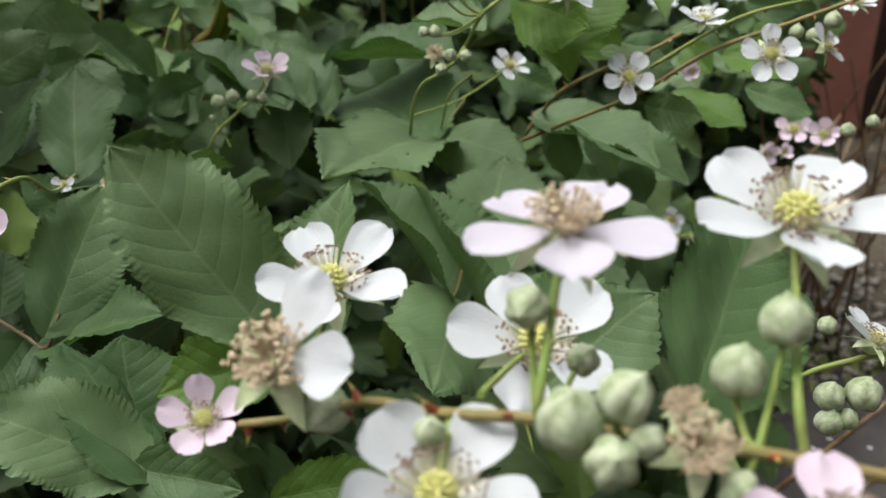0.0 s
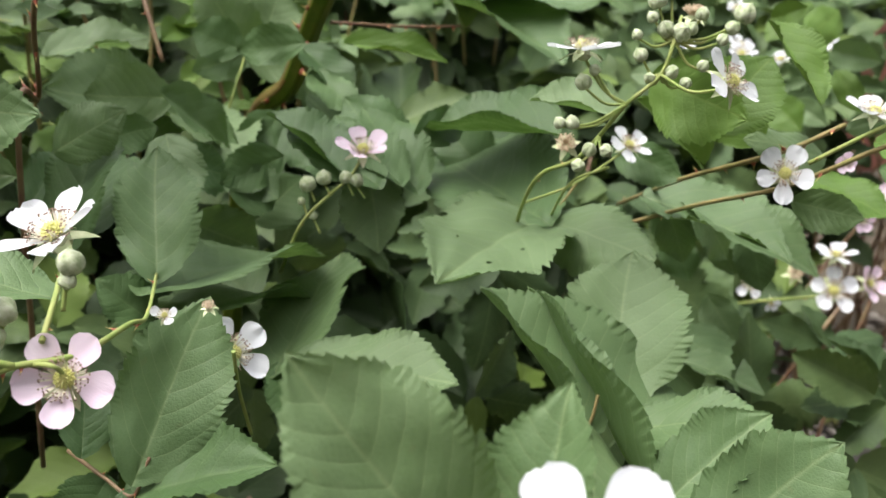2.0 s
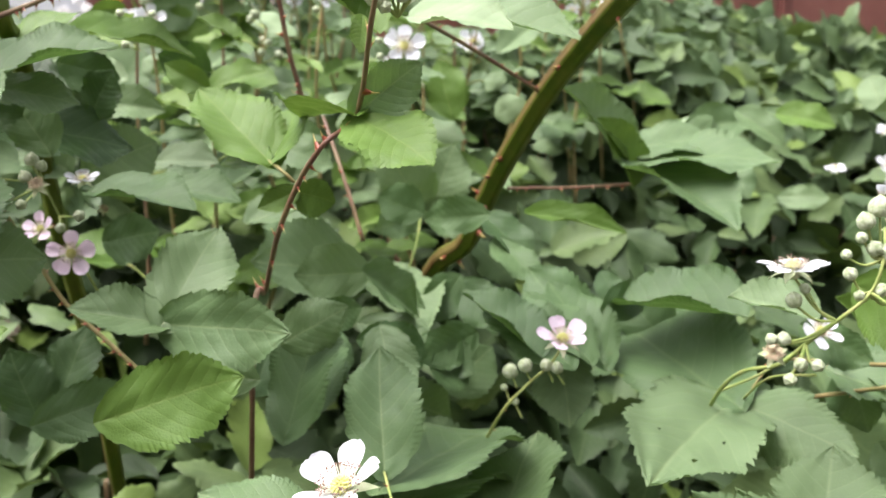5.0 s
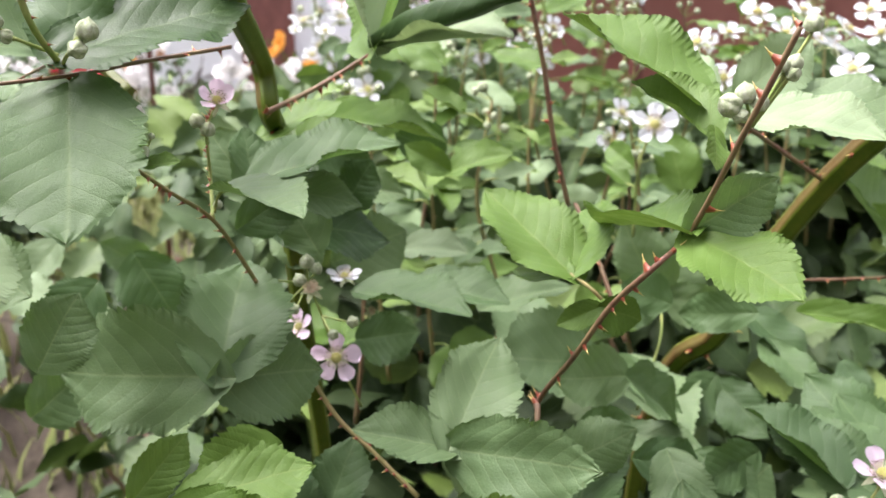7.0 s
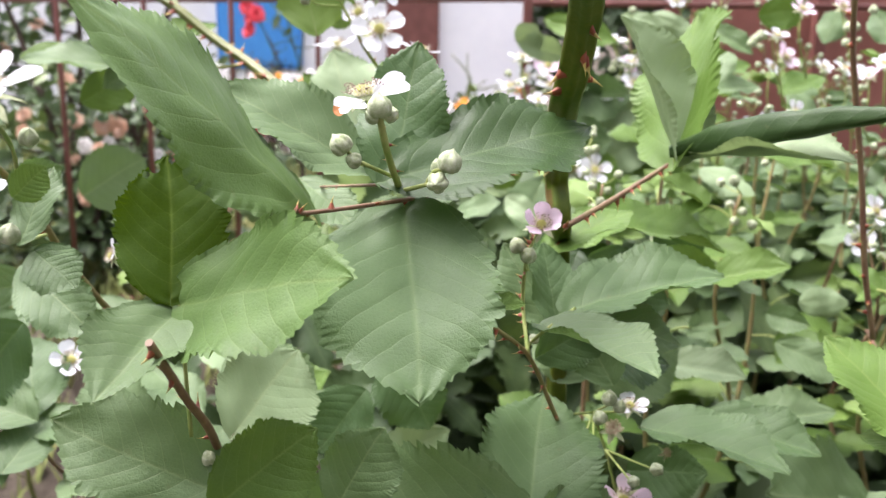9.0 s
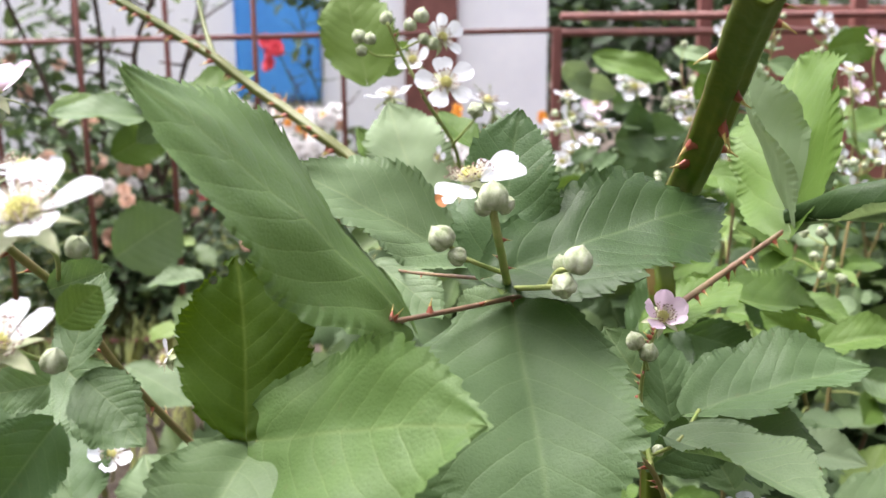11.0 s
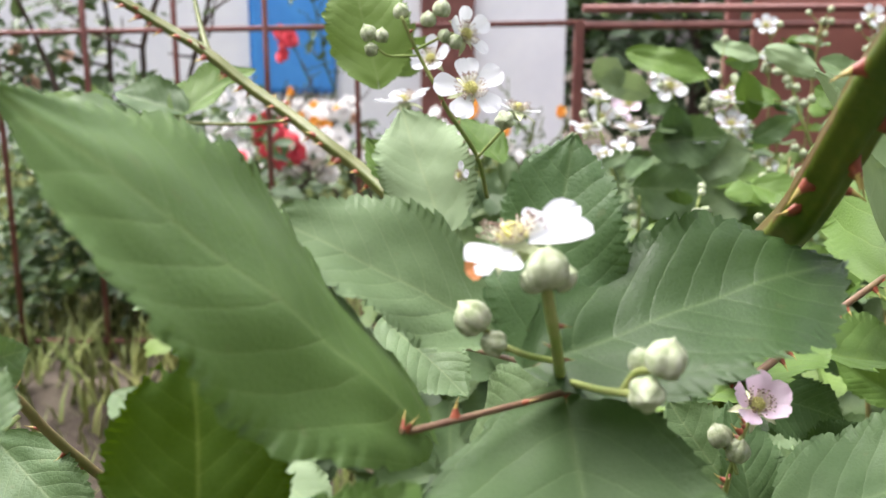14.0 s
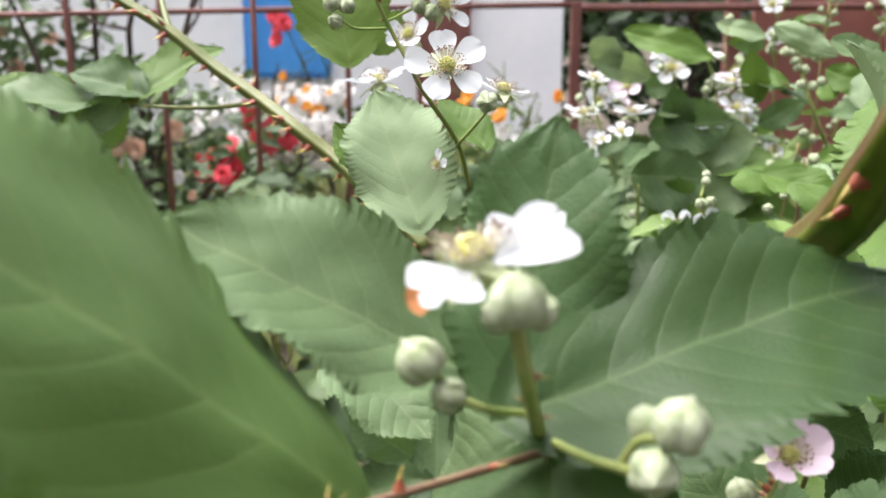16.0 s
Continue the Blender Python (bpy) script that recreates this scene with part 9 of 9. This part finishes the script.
def spray(root, top, nodes, mats, seed, buds=7, blooms=0, large=1.0):
    """An upright side shoot: a thorny stem, three-part leaves all along it and a bunch of buds on top."""
    rng = random.Random(seed)
    root, top = Vector(root), Vector(top)
    shoot = thing("flowering_bramble_shoot", tuple(root), "slender bramble spray with pointed leaflets and pale buds" if not blooms else "slender bramble spray with pointed leaflets and white flowers", "bramble shoot", "slender bramble sprays")
    sway = Vector((rng.uniform(-0.02, 0.02), rng.uniform(-0.02, 0.02), 0))
    places = [root, root.lerp(top, 0.35) + sway, root.lerp(top, 0.7) - sway * 0.4, top]
    stem(shoot, [tuple(p) for p in places], 0.0021, 0.0010, STALK_BROWN if seed % 3 else CANE_RED, thorns=5, prick=0.0035, seed=seed)
    line = spline([tuple(p) for p in places], 8)
    turn = rng.uniform(0, 6.28)
    for k in range(nodes):
        share = 0.22 + 0.70 * k / max(1, nodes - 1)
        at = Vector(line[min(len(line) - 1, int(share * (len(line) - 1)))])
        turn += 2.4 + rng.uniform(-0.5, 0.5)
        out = Vector((math.cos(turn), math.sin(turn) - 0.25, rng.uniform(0.0, 0.5))).normalized()
        long = large * rng.uniform(0.036, 0.056) * (1.1 - 0.45 * share)
        joint = at + out * long * rng.uniform(0.5, 0.8)
        stem(shoot, [tuple(at), tuple(at.lerp(joint, 0.5) + Vector((0, 0, 0.003))), tuple(joint)], 0.0009, 0.0007, STALK, sides=6, steps=3)
        face = Vector((rng.uniform(-0.35, 0.35), rng.uniform(-0.75, -0.15), rng.uniform(0.5, 0.9)))
        side = out.cross(Vector((0, 0, 1))).normalized()
        mat = mats[rng.randrange(len(mats))]
        for spread, grow in ((0, 1.0), (1, 0.8), (-1, 0.8)):
            if share > 0.8 and spread == 1:
                continue
            along = (out * (1.0 if spread == 0 else 0.35) + side * spread + Vector((0, 0, rng.uniform(-0.45, 0.15)))).normalized()
            ln = long * grow * rng.uniform(0.85, 1.15)
            spray_leaf(shoot, joint, joint + along * ln, face + Vector((0, 0, 0.2)), ln * rng.uniform(0.58, 0.74), mat, rng.randrange(4))
    for k in range(buds + blooms):
        low = line[max(0, len(line) - 1 - rng.randrange(5))]
        aim = Vector((rng.uniform(-1, 1), rng.uniform(-1, 0.6), rng.uniform(0.2, 1.4))).normalized()
        tip = Vector(low) + aim * rng.uniform(0.008, 0.020)
        stem(shoot, [tuple(low), tuple(Vector(low).lerp(tip, 0.6) + Vector((0, 0, -0.001))), tuple(tip)], 0.0007, 0.0005, STALK, sides=6, steps=3)
        if k < buds:
            bud(shoot, tuple(tip), tuple(aim), rng.uniform(0.0052, 0.0075))
        else:
            flower(shoot, tuple(tip), (aim.x * 0.6, -0.8, 0.5), rng.uniform(0.020, 0.026), PETAL_WHITE, rise=14, spin=17 * k)


placing = random.Random(61)
MIXED, BRIGHT = (LEAF, LEAF, LEAF_YOUNG, LEAF), (LEAF_YOUNG, LEAF_FRESH, LEAF)
for row, (y0, low, high, count) in enumerate(((0.50, 0.985, 1.040, 5), (0.66, 0.99, 1.075, 7), (0.84, 1.00, 1.095, 8), (1.04, 1.00, 1.10, 9))):
    for k in range(count):
        y = y0 + placing.uniform(-0.06, 0.06)
        x = (0.25 + 0.62 * (k + placing.uniform(0.1, 0.9)) / count) * y
        ztop = placing.uniform(low, high)
        root = (x + placing.uniform(-0.05, 0.05), y + placing.uniform(-0.03, 0.05), 0.76)
        spray(root, (x, y, ztop), placing.randint(4, 6), BRIGHT if placing.random() < 0.3 else MIXED, 300 + 20 * row + k, placing.randint(4, 9), 2 if placing.random() < 0.3 else 0)
# the tallest stand against the gate
for k in range(11):
    y = placing.uniform(0.80, 1.15)
    x = (0.27 + 0.60 * (k + placing.uniform(0.1, 0.9)) / 11) * y
    spray((x + placing.uniform(-0.05, 0.05), y + placing.uniform(-0.03, 0.05), 0.78), (x, y, placing.uniform(1.10, 1.185)), placing.randint(6, 8), MIXED if k % 3 else BRIGHT, 420 + k, placing.randint(6, 10), 2 * (k % 2), 1.25)


# ---- garden behind the fence ----
def rose_mesh(mat, seed):
    """A full rose bloom: rings of cupped petals, upright within and spread at the rim."""
    rng = random.Random(seed)
    bm = bmesh.new()
    for ring, (count, lean, size) in enumerate(((3, 8, 0.34), (5, 26, 0.42), (6, 50, 0.50), (7, 76, 0.54))):
        for k in range(count):
            turn = Matrix.Rotation(2 * math.pi * (k + 0.5 * ring) / count + rng.uniform(-0.2, 0.2), 4, "Z")
            a = radians(lean + rng.uniform(-9, 9))
            rows = []
            for i in range(5):
                u = i / 4
                w = 0.62 * size * math.sin(math.pi * (0.15 + 0.60 * u))
                far = 0.03 + 0.02 * ring + size * (math.sin(a) * u + 0.25 * u ** 3)
                up = size * (math.cos(a) * u - 0.18 * u ** 3) - 0.02 * ring
                rows.append([bm.verts.new(turn @ Vector((w * v, far - 0.28 * size * v * v, up + rng.uniform(-0.02, 0.02)))) for v in (-1, -0.4, 0.4, 1)])
            for p, q in zip(rows, rows[1:]):
                for j in range(3):
                    bm.faces.new((p[j], p[j + 1], q[j + 1], q[j])).smooth = True
    me = bpy.data.meshes.new("bloom")
    bm.to_mesh(me)
    bm.free()
    me.materials.append(mat)
    return me


ROSE = {m.name: rose_mesh(m, 5 + k) for k, m in enumerate((ROSE_RED, ROSE_WHITE, ROSE_DRY, ORANGE))}
GARDEN_LEAF = leaf_material("rose_leaf", (0.030, 0.060, 0.024), (0.060, 0.105, 0.040), (0.105, 0.160, 0.064), (0.22, 0.30, 0.14), (0.22, 0.34, 0.07), 0.4, island=True, relief=0.2)


def cloud_of_leaves(name, parent, centre, reach, count, seed, size, mat, label=""):
    """Small leaves spread through an uneven crown."""
    rng = np.random.RandomState(seed)
    p, q, uv = leaflet_arrays(6, 2, 70, 5, *SHAPES[0])
    pts, quads, uvs = [], [], []
    for k in range(count):
        d = rng.randn(3)
        d /= np.linalg.norm(d)
        at = np.array(centre) + d * np.array(reach) * rng.rand() ** 0.45
        if math.sin(9 * at[0] + seed) * math.sin(8 * at[2] + 2 * at[1]) > 0.45:
            continue
        up = np.array((0, -0.3, 0.8)) + rng.randn(3) * 0.6
        up /= np.linalg.norm(up)
        ax = rng.randn(3)
        ax -= up * (ax @ up)
        ax /= np.linalg.norm(ax)
        ln = size * rng.uniform(0.6, 1.15)
        pts.append(at + p[:, :1] * ln * 0.62 * np.cross(ax, up) + p[:, 1:2] * ln * ax + p[:, 2:] * ln * up)
        quads.append(q + len(p) * len(quads))
        uvs.append(uv)
    return part(name, mesh_from(name, np.concatenate(pts), np.concatenate(quads), np.concatenate(uvs), mat), None, parent, label)


def crooked(a, b, bend, rng, steps=4):
    """A wandering line between two places."""
    a, b = Vector(a), Vector(b)
    way = [a] + [a.lerp(b, k / steps) + Vector((rng.uniform(-bend, bend), rng.uniform(-bend, bend), rng.uniform(-bend, bend) * 0.4)) for k in range(1, steps)] + [b]
    return spline(way, 4)


def rose_bush(at, label, stems, leaves, blooms, seed, dark=True, leaf_size=0.045):
    """A rose bush: crooked stems to the given places, clouds of leaves (centre, reach, count) and blooms (paint, count, width, centre, reach)."""
    rng = random.Random(seed)
    bush = thing("rose_bush", at, label, "rose bush", "garden roses")
    mat = BARK if dark else CANE
    for k, top in enumerate(stems):
        foot = Vector(at) + Vector((rng.uniform(-0.05, 0.05), rng.uniform(-0.05, 0.05), 0))
        line = crooked(foot, top, 0.045, rng, 5)
        part("branch", tube(line, 0.011 if dark else 0.006, 0.004, 7, 0.2, seed + k), mat, bush)
        for j in range(5):
            p = line[int(len(line) * rng.uniform(0.45, 0.98))]
            e = p + Vector((rng.uniform(-0.2, 0.2), rng.uniform(-0.1, 0.1), rng.uniform(-0.02, 0.2)))
            twig = crooked(p, e, 0.018, rng, 3)
            part("branch", tube(twig, 0.0045, 0.0018, 6, 0.2, seed + 9 * k + j), mat, bush)
    for k, (centre, reach, count) in enumerate(leaves):
        cloud_of_leaves("foliage", bush, centre, reach, count, seed + 3 * k, leaf_size, GARDEN_LEAF)
    for mat, count, width, centre, reach in blooms:
        for j in range(count):
            t = Vector(centre) + Vector((rng.gauss(0, 0.55) * reach[0], rng.gauss(0, 0.55) * reach[1], rng.gauss(0, 0.55) * reach[2]))
            m = facing(t, (rng.uniform(-0.6, 0.6), -0.9, rng.uniform(0.0, 0.6)), width * rng.uniform(0.6, 1.2), rng.uniform(0, 360))
            put(part("bloom", ROSE[mat.name], None, bush), m @ Matrix.Diagonal((rng.uniform(0.8, 1.15), rng.uniform(0.8, 1.15), rng.uniform(0.6, 1.0), 1)))
    return bush


rose_bush((-0.74, 2.16, 0.46), "rose bush with many withered pinkish-brown blooms", ((-0.62, 2.12, 0.95), (-0.78, 2.1, 0.90), (-0.90, 2.2, 0.98), (-0.70, 2.2, 1.02), (-0.52, 2.2, 0.86)),
          (((-0.76, 2.2, 0.72), (0.36, 0.18, 0.38), 1500), ((-0.55, 2.2, 0.60), (0.25, 0.15, 0.25), 380), ((-0.86, 2.14, 0.62), (0.42, 0.16, 0.24), 1000)),
          ((ROSE_DRY, 13, 0.034, (-0.72, 2.08, 0.86), (0.22, 0.08, 0.13)), (ROSE_RED, 1, 0.035, (-0.50, 2.1, 0.83), (0.01, 0.01, 0.01)), (ROSE_WHITE, 3, 0.03, (-0.70, 2.08, 0.84), (0.2, 0.05, 0.1))), 3, leaf_size=0.04)
rose_bush((-0.84, 2.45, 0.46), "tall dark-stemmed rose bush with sparse leaves", ((-0.90, 2.42, 1.75), (-0.66, 2.36, 1.60), (-1.0, 2.5, 1.7), (-0.58, 2.45, 1.5), (-1.25, 2.5, 1.6)),
          (((-1.15, 2.55, 1.05), (0.30, 0.16, 0.36), 620), ((-0.82, 2.45, 1.45), (0.4, 0.2, 0.28), 170), ((-0.76, 2.5, 0.85), (0.36, 0.2, 0.30), 620)),
          ((ROSE_DRY, 3, 0.035, (-1.1, 2.45, 1.1), (0.15, 0.05, 0.15)),), 8, leaf_size=0.05)
rose_bush((-0.60, 3.15, 0.46), "rose bush with bright red blooms", ((-0.66, 3.15, 0.80), (-0.56, 3.15, 0.86), (-0.74, 3.15, 0.74), (-0.48, 3.2, 0.78)),
          (((-0.62, 3.2, 0.62), (0.28, 0.15, 0.24), 420),),
          ((ROSE_RED, 9, 0.085, (-0.59, 3.00, 0.84), (0.11, 0.04, 0.06)), (ROSE_RED, 3, 0.085, (-0.71, 3.00, 0.72), (0.04, 0.03, 0.02))), 14)
rose_bush((-0.36, 3.4, 0.46), "rose bush crowded with white blooms", ((-0.5, 3.4, 0.85), (-0.3, 3.4, 0.88), (-0.4, 3.4, 0.92), (-0.2, 3.4, 0.85)),
          (((-0.38, 3.45, 0.62), (0.34, 0.16, 0.28), 520),),
          ((ROSE_WHITE, 34, 0.055, (-0.45, 3.2, 0.82), (0.22, 0.05, 0.12)), (ORANGE, 5, 0.032, (-0.42, 3.2, 0.92), (0.16, 0.05, 0.05)), (ROSE_DRY, 4, 0.036, (-0.42, 3.3, 0.84), (0.16, 0.05, 0.08))), 21)
rose_bush((-0.66, 3.75, 0.46), "white-flowered rose bush near the house", ((-0.75, 3.75, 0.95), (-0.6, 3.75, 0.98), (-0.5, 3.75, 0.9)),
          (((-0.66, 3.8, 0.62), (0.42, 0.2, 0.34), 520),),
          ((ROSE_WHITE, 26, 0.06, (-0.70, 3.55, 0.88), (0.28, 0.08, 0.10)), (ORANGE, 3, 0.03, (-0.66, 3.6, 0.90), (0.25, 0.05, 0.08))), 33)
rose_bush((-0.62, 5.3, 0.46), "climbing red rose before the blue shutter", ((-0.86, 5.25, 1.20), (-0.62, 5.3, 1.7), (-0.74, 5.25, 1.45)),
          (((-0.72, 5.3, 1.52), (0.36, 0.1, 0.16), 150), ((-0.72, 5.25, 1.16), (0.08, 0.05, 0.10), 12)),
          ((ROSE_RED, 6, 0.055, (-0.885, 5.2, 1.13), (0.035, 0.03, 0.09)),), 41, dark=False, leaf_size=0.08)
rose_bush((0.22, 3.3, 0.46), "low garden bush with white and orange flowers", ((0.1, 3.3, 0.85), (0.3, 3.3, 0.9), (0.22, 3.3, 0.95), (0.4, 3.3, 0.85)),
          (((0.22, 3.35, 0.62), (0.36, 0.2, 0.30), 520),),
          ((ROSE_WHITE, 16, 0.045, (0.16, 3.2, 0.84), (0.25, 0.08, 0.10)), (ORANGE, 6, 0.034, (0.12, 3.2, 0.90), (0.22, 0.05, 0.06))), 52, dark=False)

TREE_LEAF = leaf_material("dark_tree_leaf", (0.016, 0.032, 0.014), (0.028, 0.052, 0.020), (0.050, 0.080, 0.030), (0.07, 0.11, 0.05), (0.10, 0.18, 0.04), 0.55, island=True, relief=0.2, spec=0.2)

# far trees beyond the gate opening and beside the house
for k, (at, reach, height) in enumerate((((2.4, 9.5), (1.8, 1.2, 1.5), 1.6), ((5.4, 9.0), (2.0, 1.3, 1.9), 2.1), ((8.8, 8.0), (2.2, 1.4, 2.1), 2.3), ((0.9, 10.5), (1.2, 1.0, 1.6), 1.7))):
    tree = thing("tree", (at[0], at[1], 0), "dense dark green garden tree behind the gate", "tree", "far trees")
    part("trunk", tube(spline(((at[0], at[1], -0.05), (at[0] + 0.1, at[1], 0.8), (at[0] - 0.05, at[1] + 0.1, height + 0.5)), 6), 0.12, 0.05, 9, 0.08, k), BARK, tree)
    cloud_of_leaves("crown", tree, (at[0], at[1], height), reach, 2200, 90 + k, 0.20, TREE_LEAF)


# ---- grass behind the fence and pebbles on the path ----
def grass(name, count, seed, x0, x1, y0, y1, tall, mat, label):
    rng = np.random.RandomState(seed)
    x, y = rng.uniform(x0, x1, count), rng.uniform(y0, y1, count)
    x, y = x + 0.22 * np.sin(4 * y) + 0.1 * rng.randn(count), y + 0.15 * np.sin(5 * x) * (y < y0 + 1)
    a, h = rng.uniform(0, 6.28, count), tall * rng.uniform(0.4, 1.2, count)
    w, bend = 0.004 + 0.003 * rng.rand(count), rng.uniform(0.2, 0.9, count) * h
    c, s = np.cos(a), np.sin(a)
    z = ground_z(x, y) - 0.02
    rows = []
    for t, ww in ((0, 1.0), (0.5, 0.8), (1.0, 0.1)):
        cx, cy, cz = x + c * bend * t * t, y + s * bend * t * t, z + h * t
        rows += [np.stack([cx - s * w * ww, cy + c * w * ww, cz], -1), np.stack([cx + s * w * ww, cy - c * w * ww, cz], -1)]
    pts = np.stack(rows, 1).reshape(-1, 3)
    o = np.arange(count)[:, None] * 6
    quads = np.concatenate([o + np.array((0, 1, 3, 2)), o + np.array((2, 3, 5, 4))])
    me = mesh_from(name, pts, quads, np.zeros((len(pts), 2)), mat)
    return tagged(put(new(name, me), Matrix()), label, "grass", kind="stuff")


grass("grass", 26000, 4, -3.0, 0.4, 1.2, 5.9, 0.11, GRASS, "patchy green and straw-yellow garden grass")
grass("weed", 900, 9, 0.7, 2.2, 0.78, 1.05, 0.05, GRASS, "short green weeds on the path's edge")

rng = np.random.RandomState(12)
form = bmesh.new()
bmesh.ops.create_icosphere(form, subdivisions=1, radius=1)
fv = np.array([v.co for v in form.verts])
fi = np.array([[v.index for v in f.verts] for f in form.faces])
form.free()
pts, tris = [], []
for k in range(2600):
    r = rng.uniform(0.004, 0.016)
    at = np.array((rng.uniform(0.55, 2.8), rng.choice((rng.uniform(0.0, 0.3), rng.uniform(0.85, 1.3))), 0.0))
    pts.append(at + fv * r * rng.uniform(0.6, 1.2, 3) * np.array((1.2, 1.2, 0.6)))
    tris.append(fi + len(fv) * k)
pts, tris = np.concatenate(pts), np.concatenate(tris)
tagged(put(new("gravel", mesh_from("gravel", pts, tris, np.zeros((len(pts), 2)), PEBBLE)), Matrix()), "grey and brown gravel on the soil", "gravel", kind="stuff")


# ---- dark canes inside the thicket ----
rng = random.Random(6)
tangle = thing("cane_thicket", (0.9, 1.2, 0), "tangle of thin brown bramble canes under the leaves", "bramble canes")
for k in range(170):
    x, y = (rng.uniform(-0.1, 1.2), rng.uniform(0.25, 1.7)) if k < 90 else (rng.uniform(1.15, 2.0), rng.uniform(0.96, 1.6))
    foot = Vector((x, y, -0.02))
    top = foot + Vector((rng.uniform(-0.3, 0.3), rng.uniform(-0.25, 0.15), rng.uniform(0.45, 0.72)))
    line = spline((foot, foot.lerp(top, 0.5) + Vector((rng.uniform(-0.06, 0.06), 0, 0.03)), top), 5)
    part("cane", tube(line, rng.uniform(0.003, 0.006), 0.002, 6, 0.1, k), CANE_RED, tangle)


# white petals that have dropped on the path
rng = np.random.RandomState(31)
p, q, uv = petal_arrays(1, 0.3, 0.08)
pts, quads, uvs = [], [], []
for k in range(46):
    a, r = rng.uniform(0, 6.28), rng.uniform(0.010, 0.015)
    c, d = math.cos(a), math.sin(a)
    at = np.array((rng.uniform(1.0, 2.3), rng.uniform(0.42, 0.86), 0.024))
    pts.append(at + np.stack([r * (c * p[:, 0] - d * p[:, 1]), r * (d * p[:, 0] + c * p[:, 1]), r * p[:, 2]], -1))
    quads.append(q + len(p) * k)
    uvs.append(uv)
tagged(put(new("fallen_petals", mesh_from("fallen_petals", np.concatenate(pts), np.concatenate(quads), np.concatenate(uvs), PETAL_WHITE)), Matrix()), "white bramble petals dropped on the path", "petals", kind="stuff")
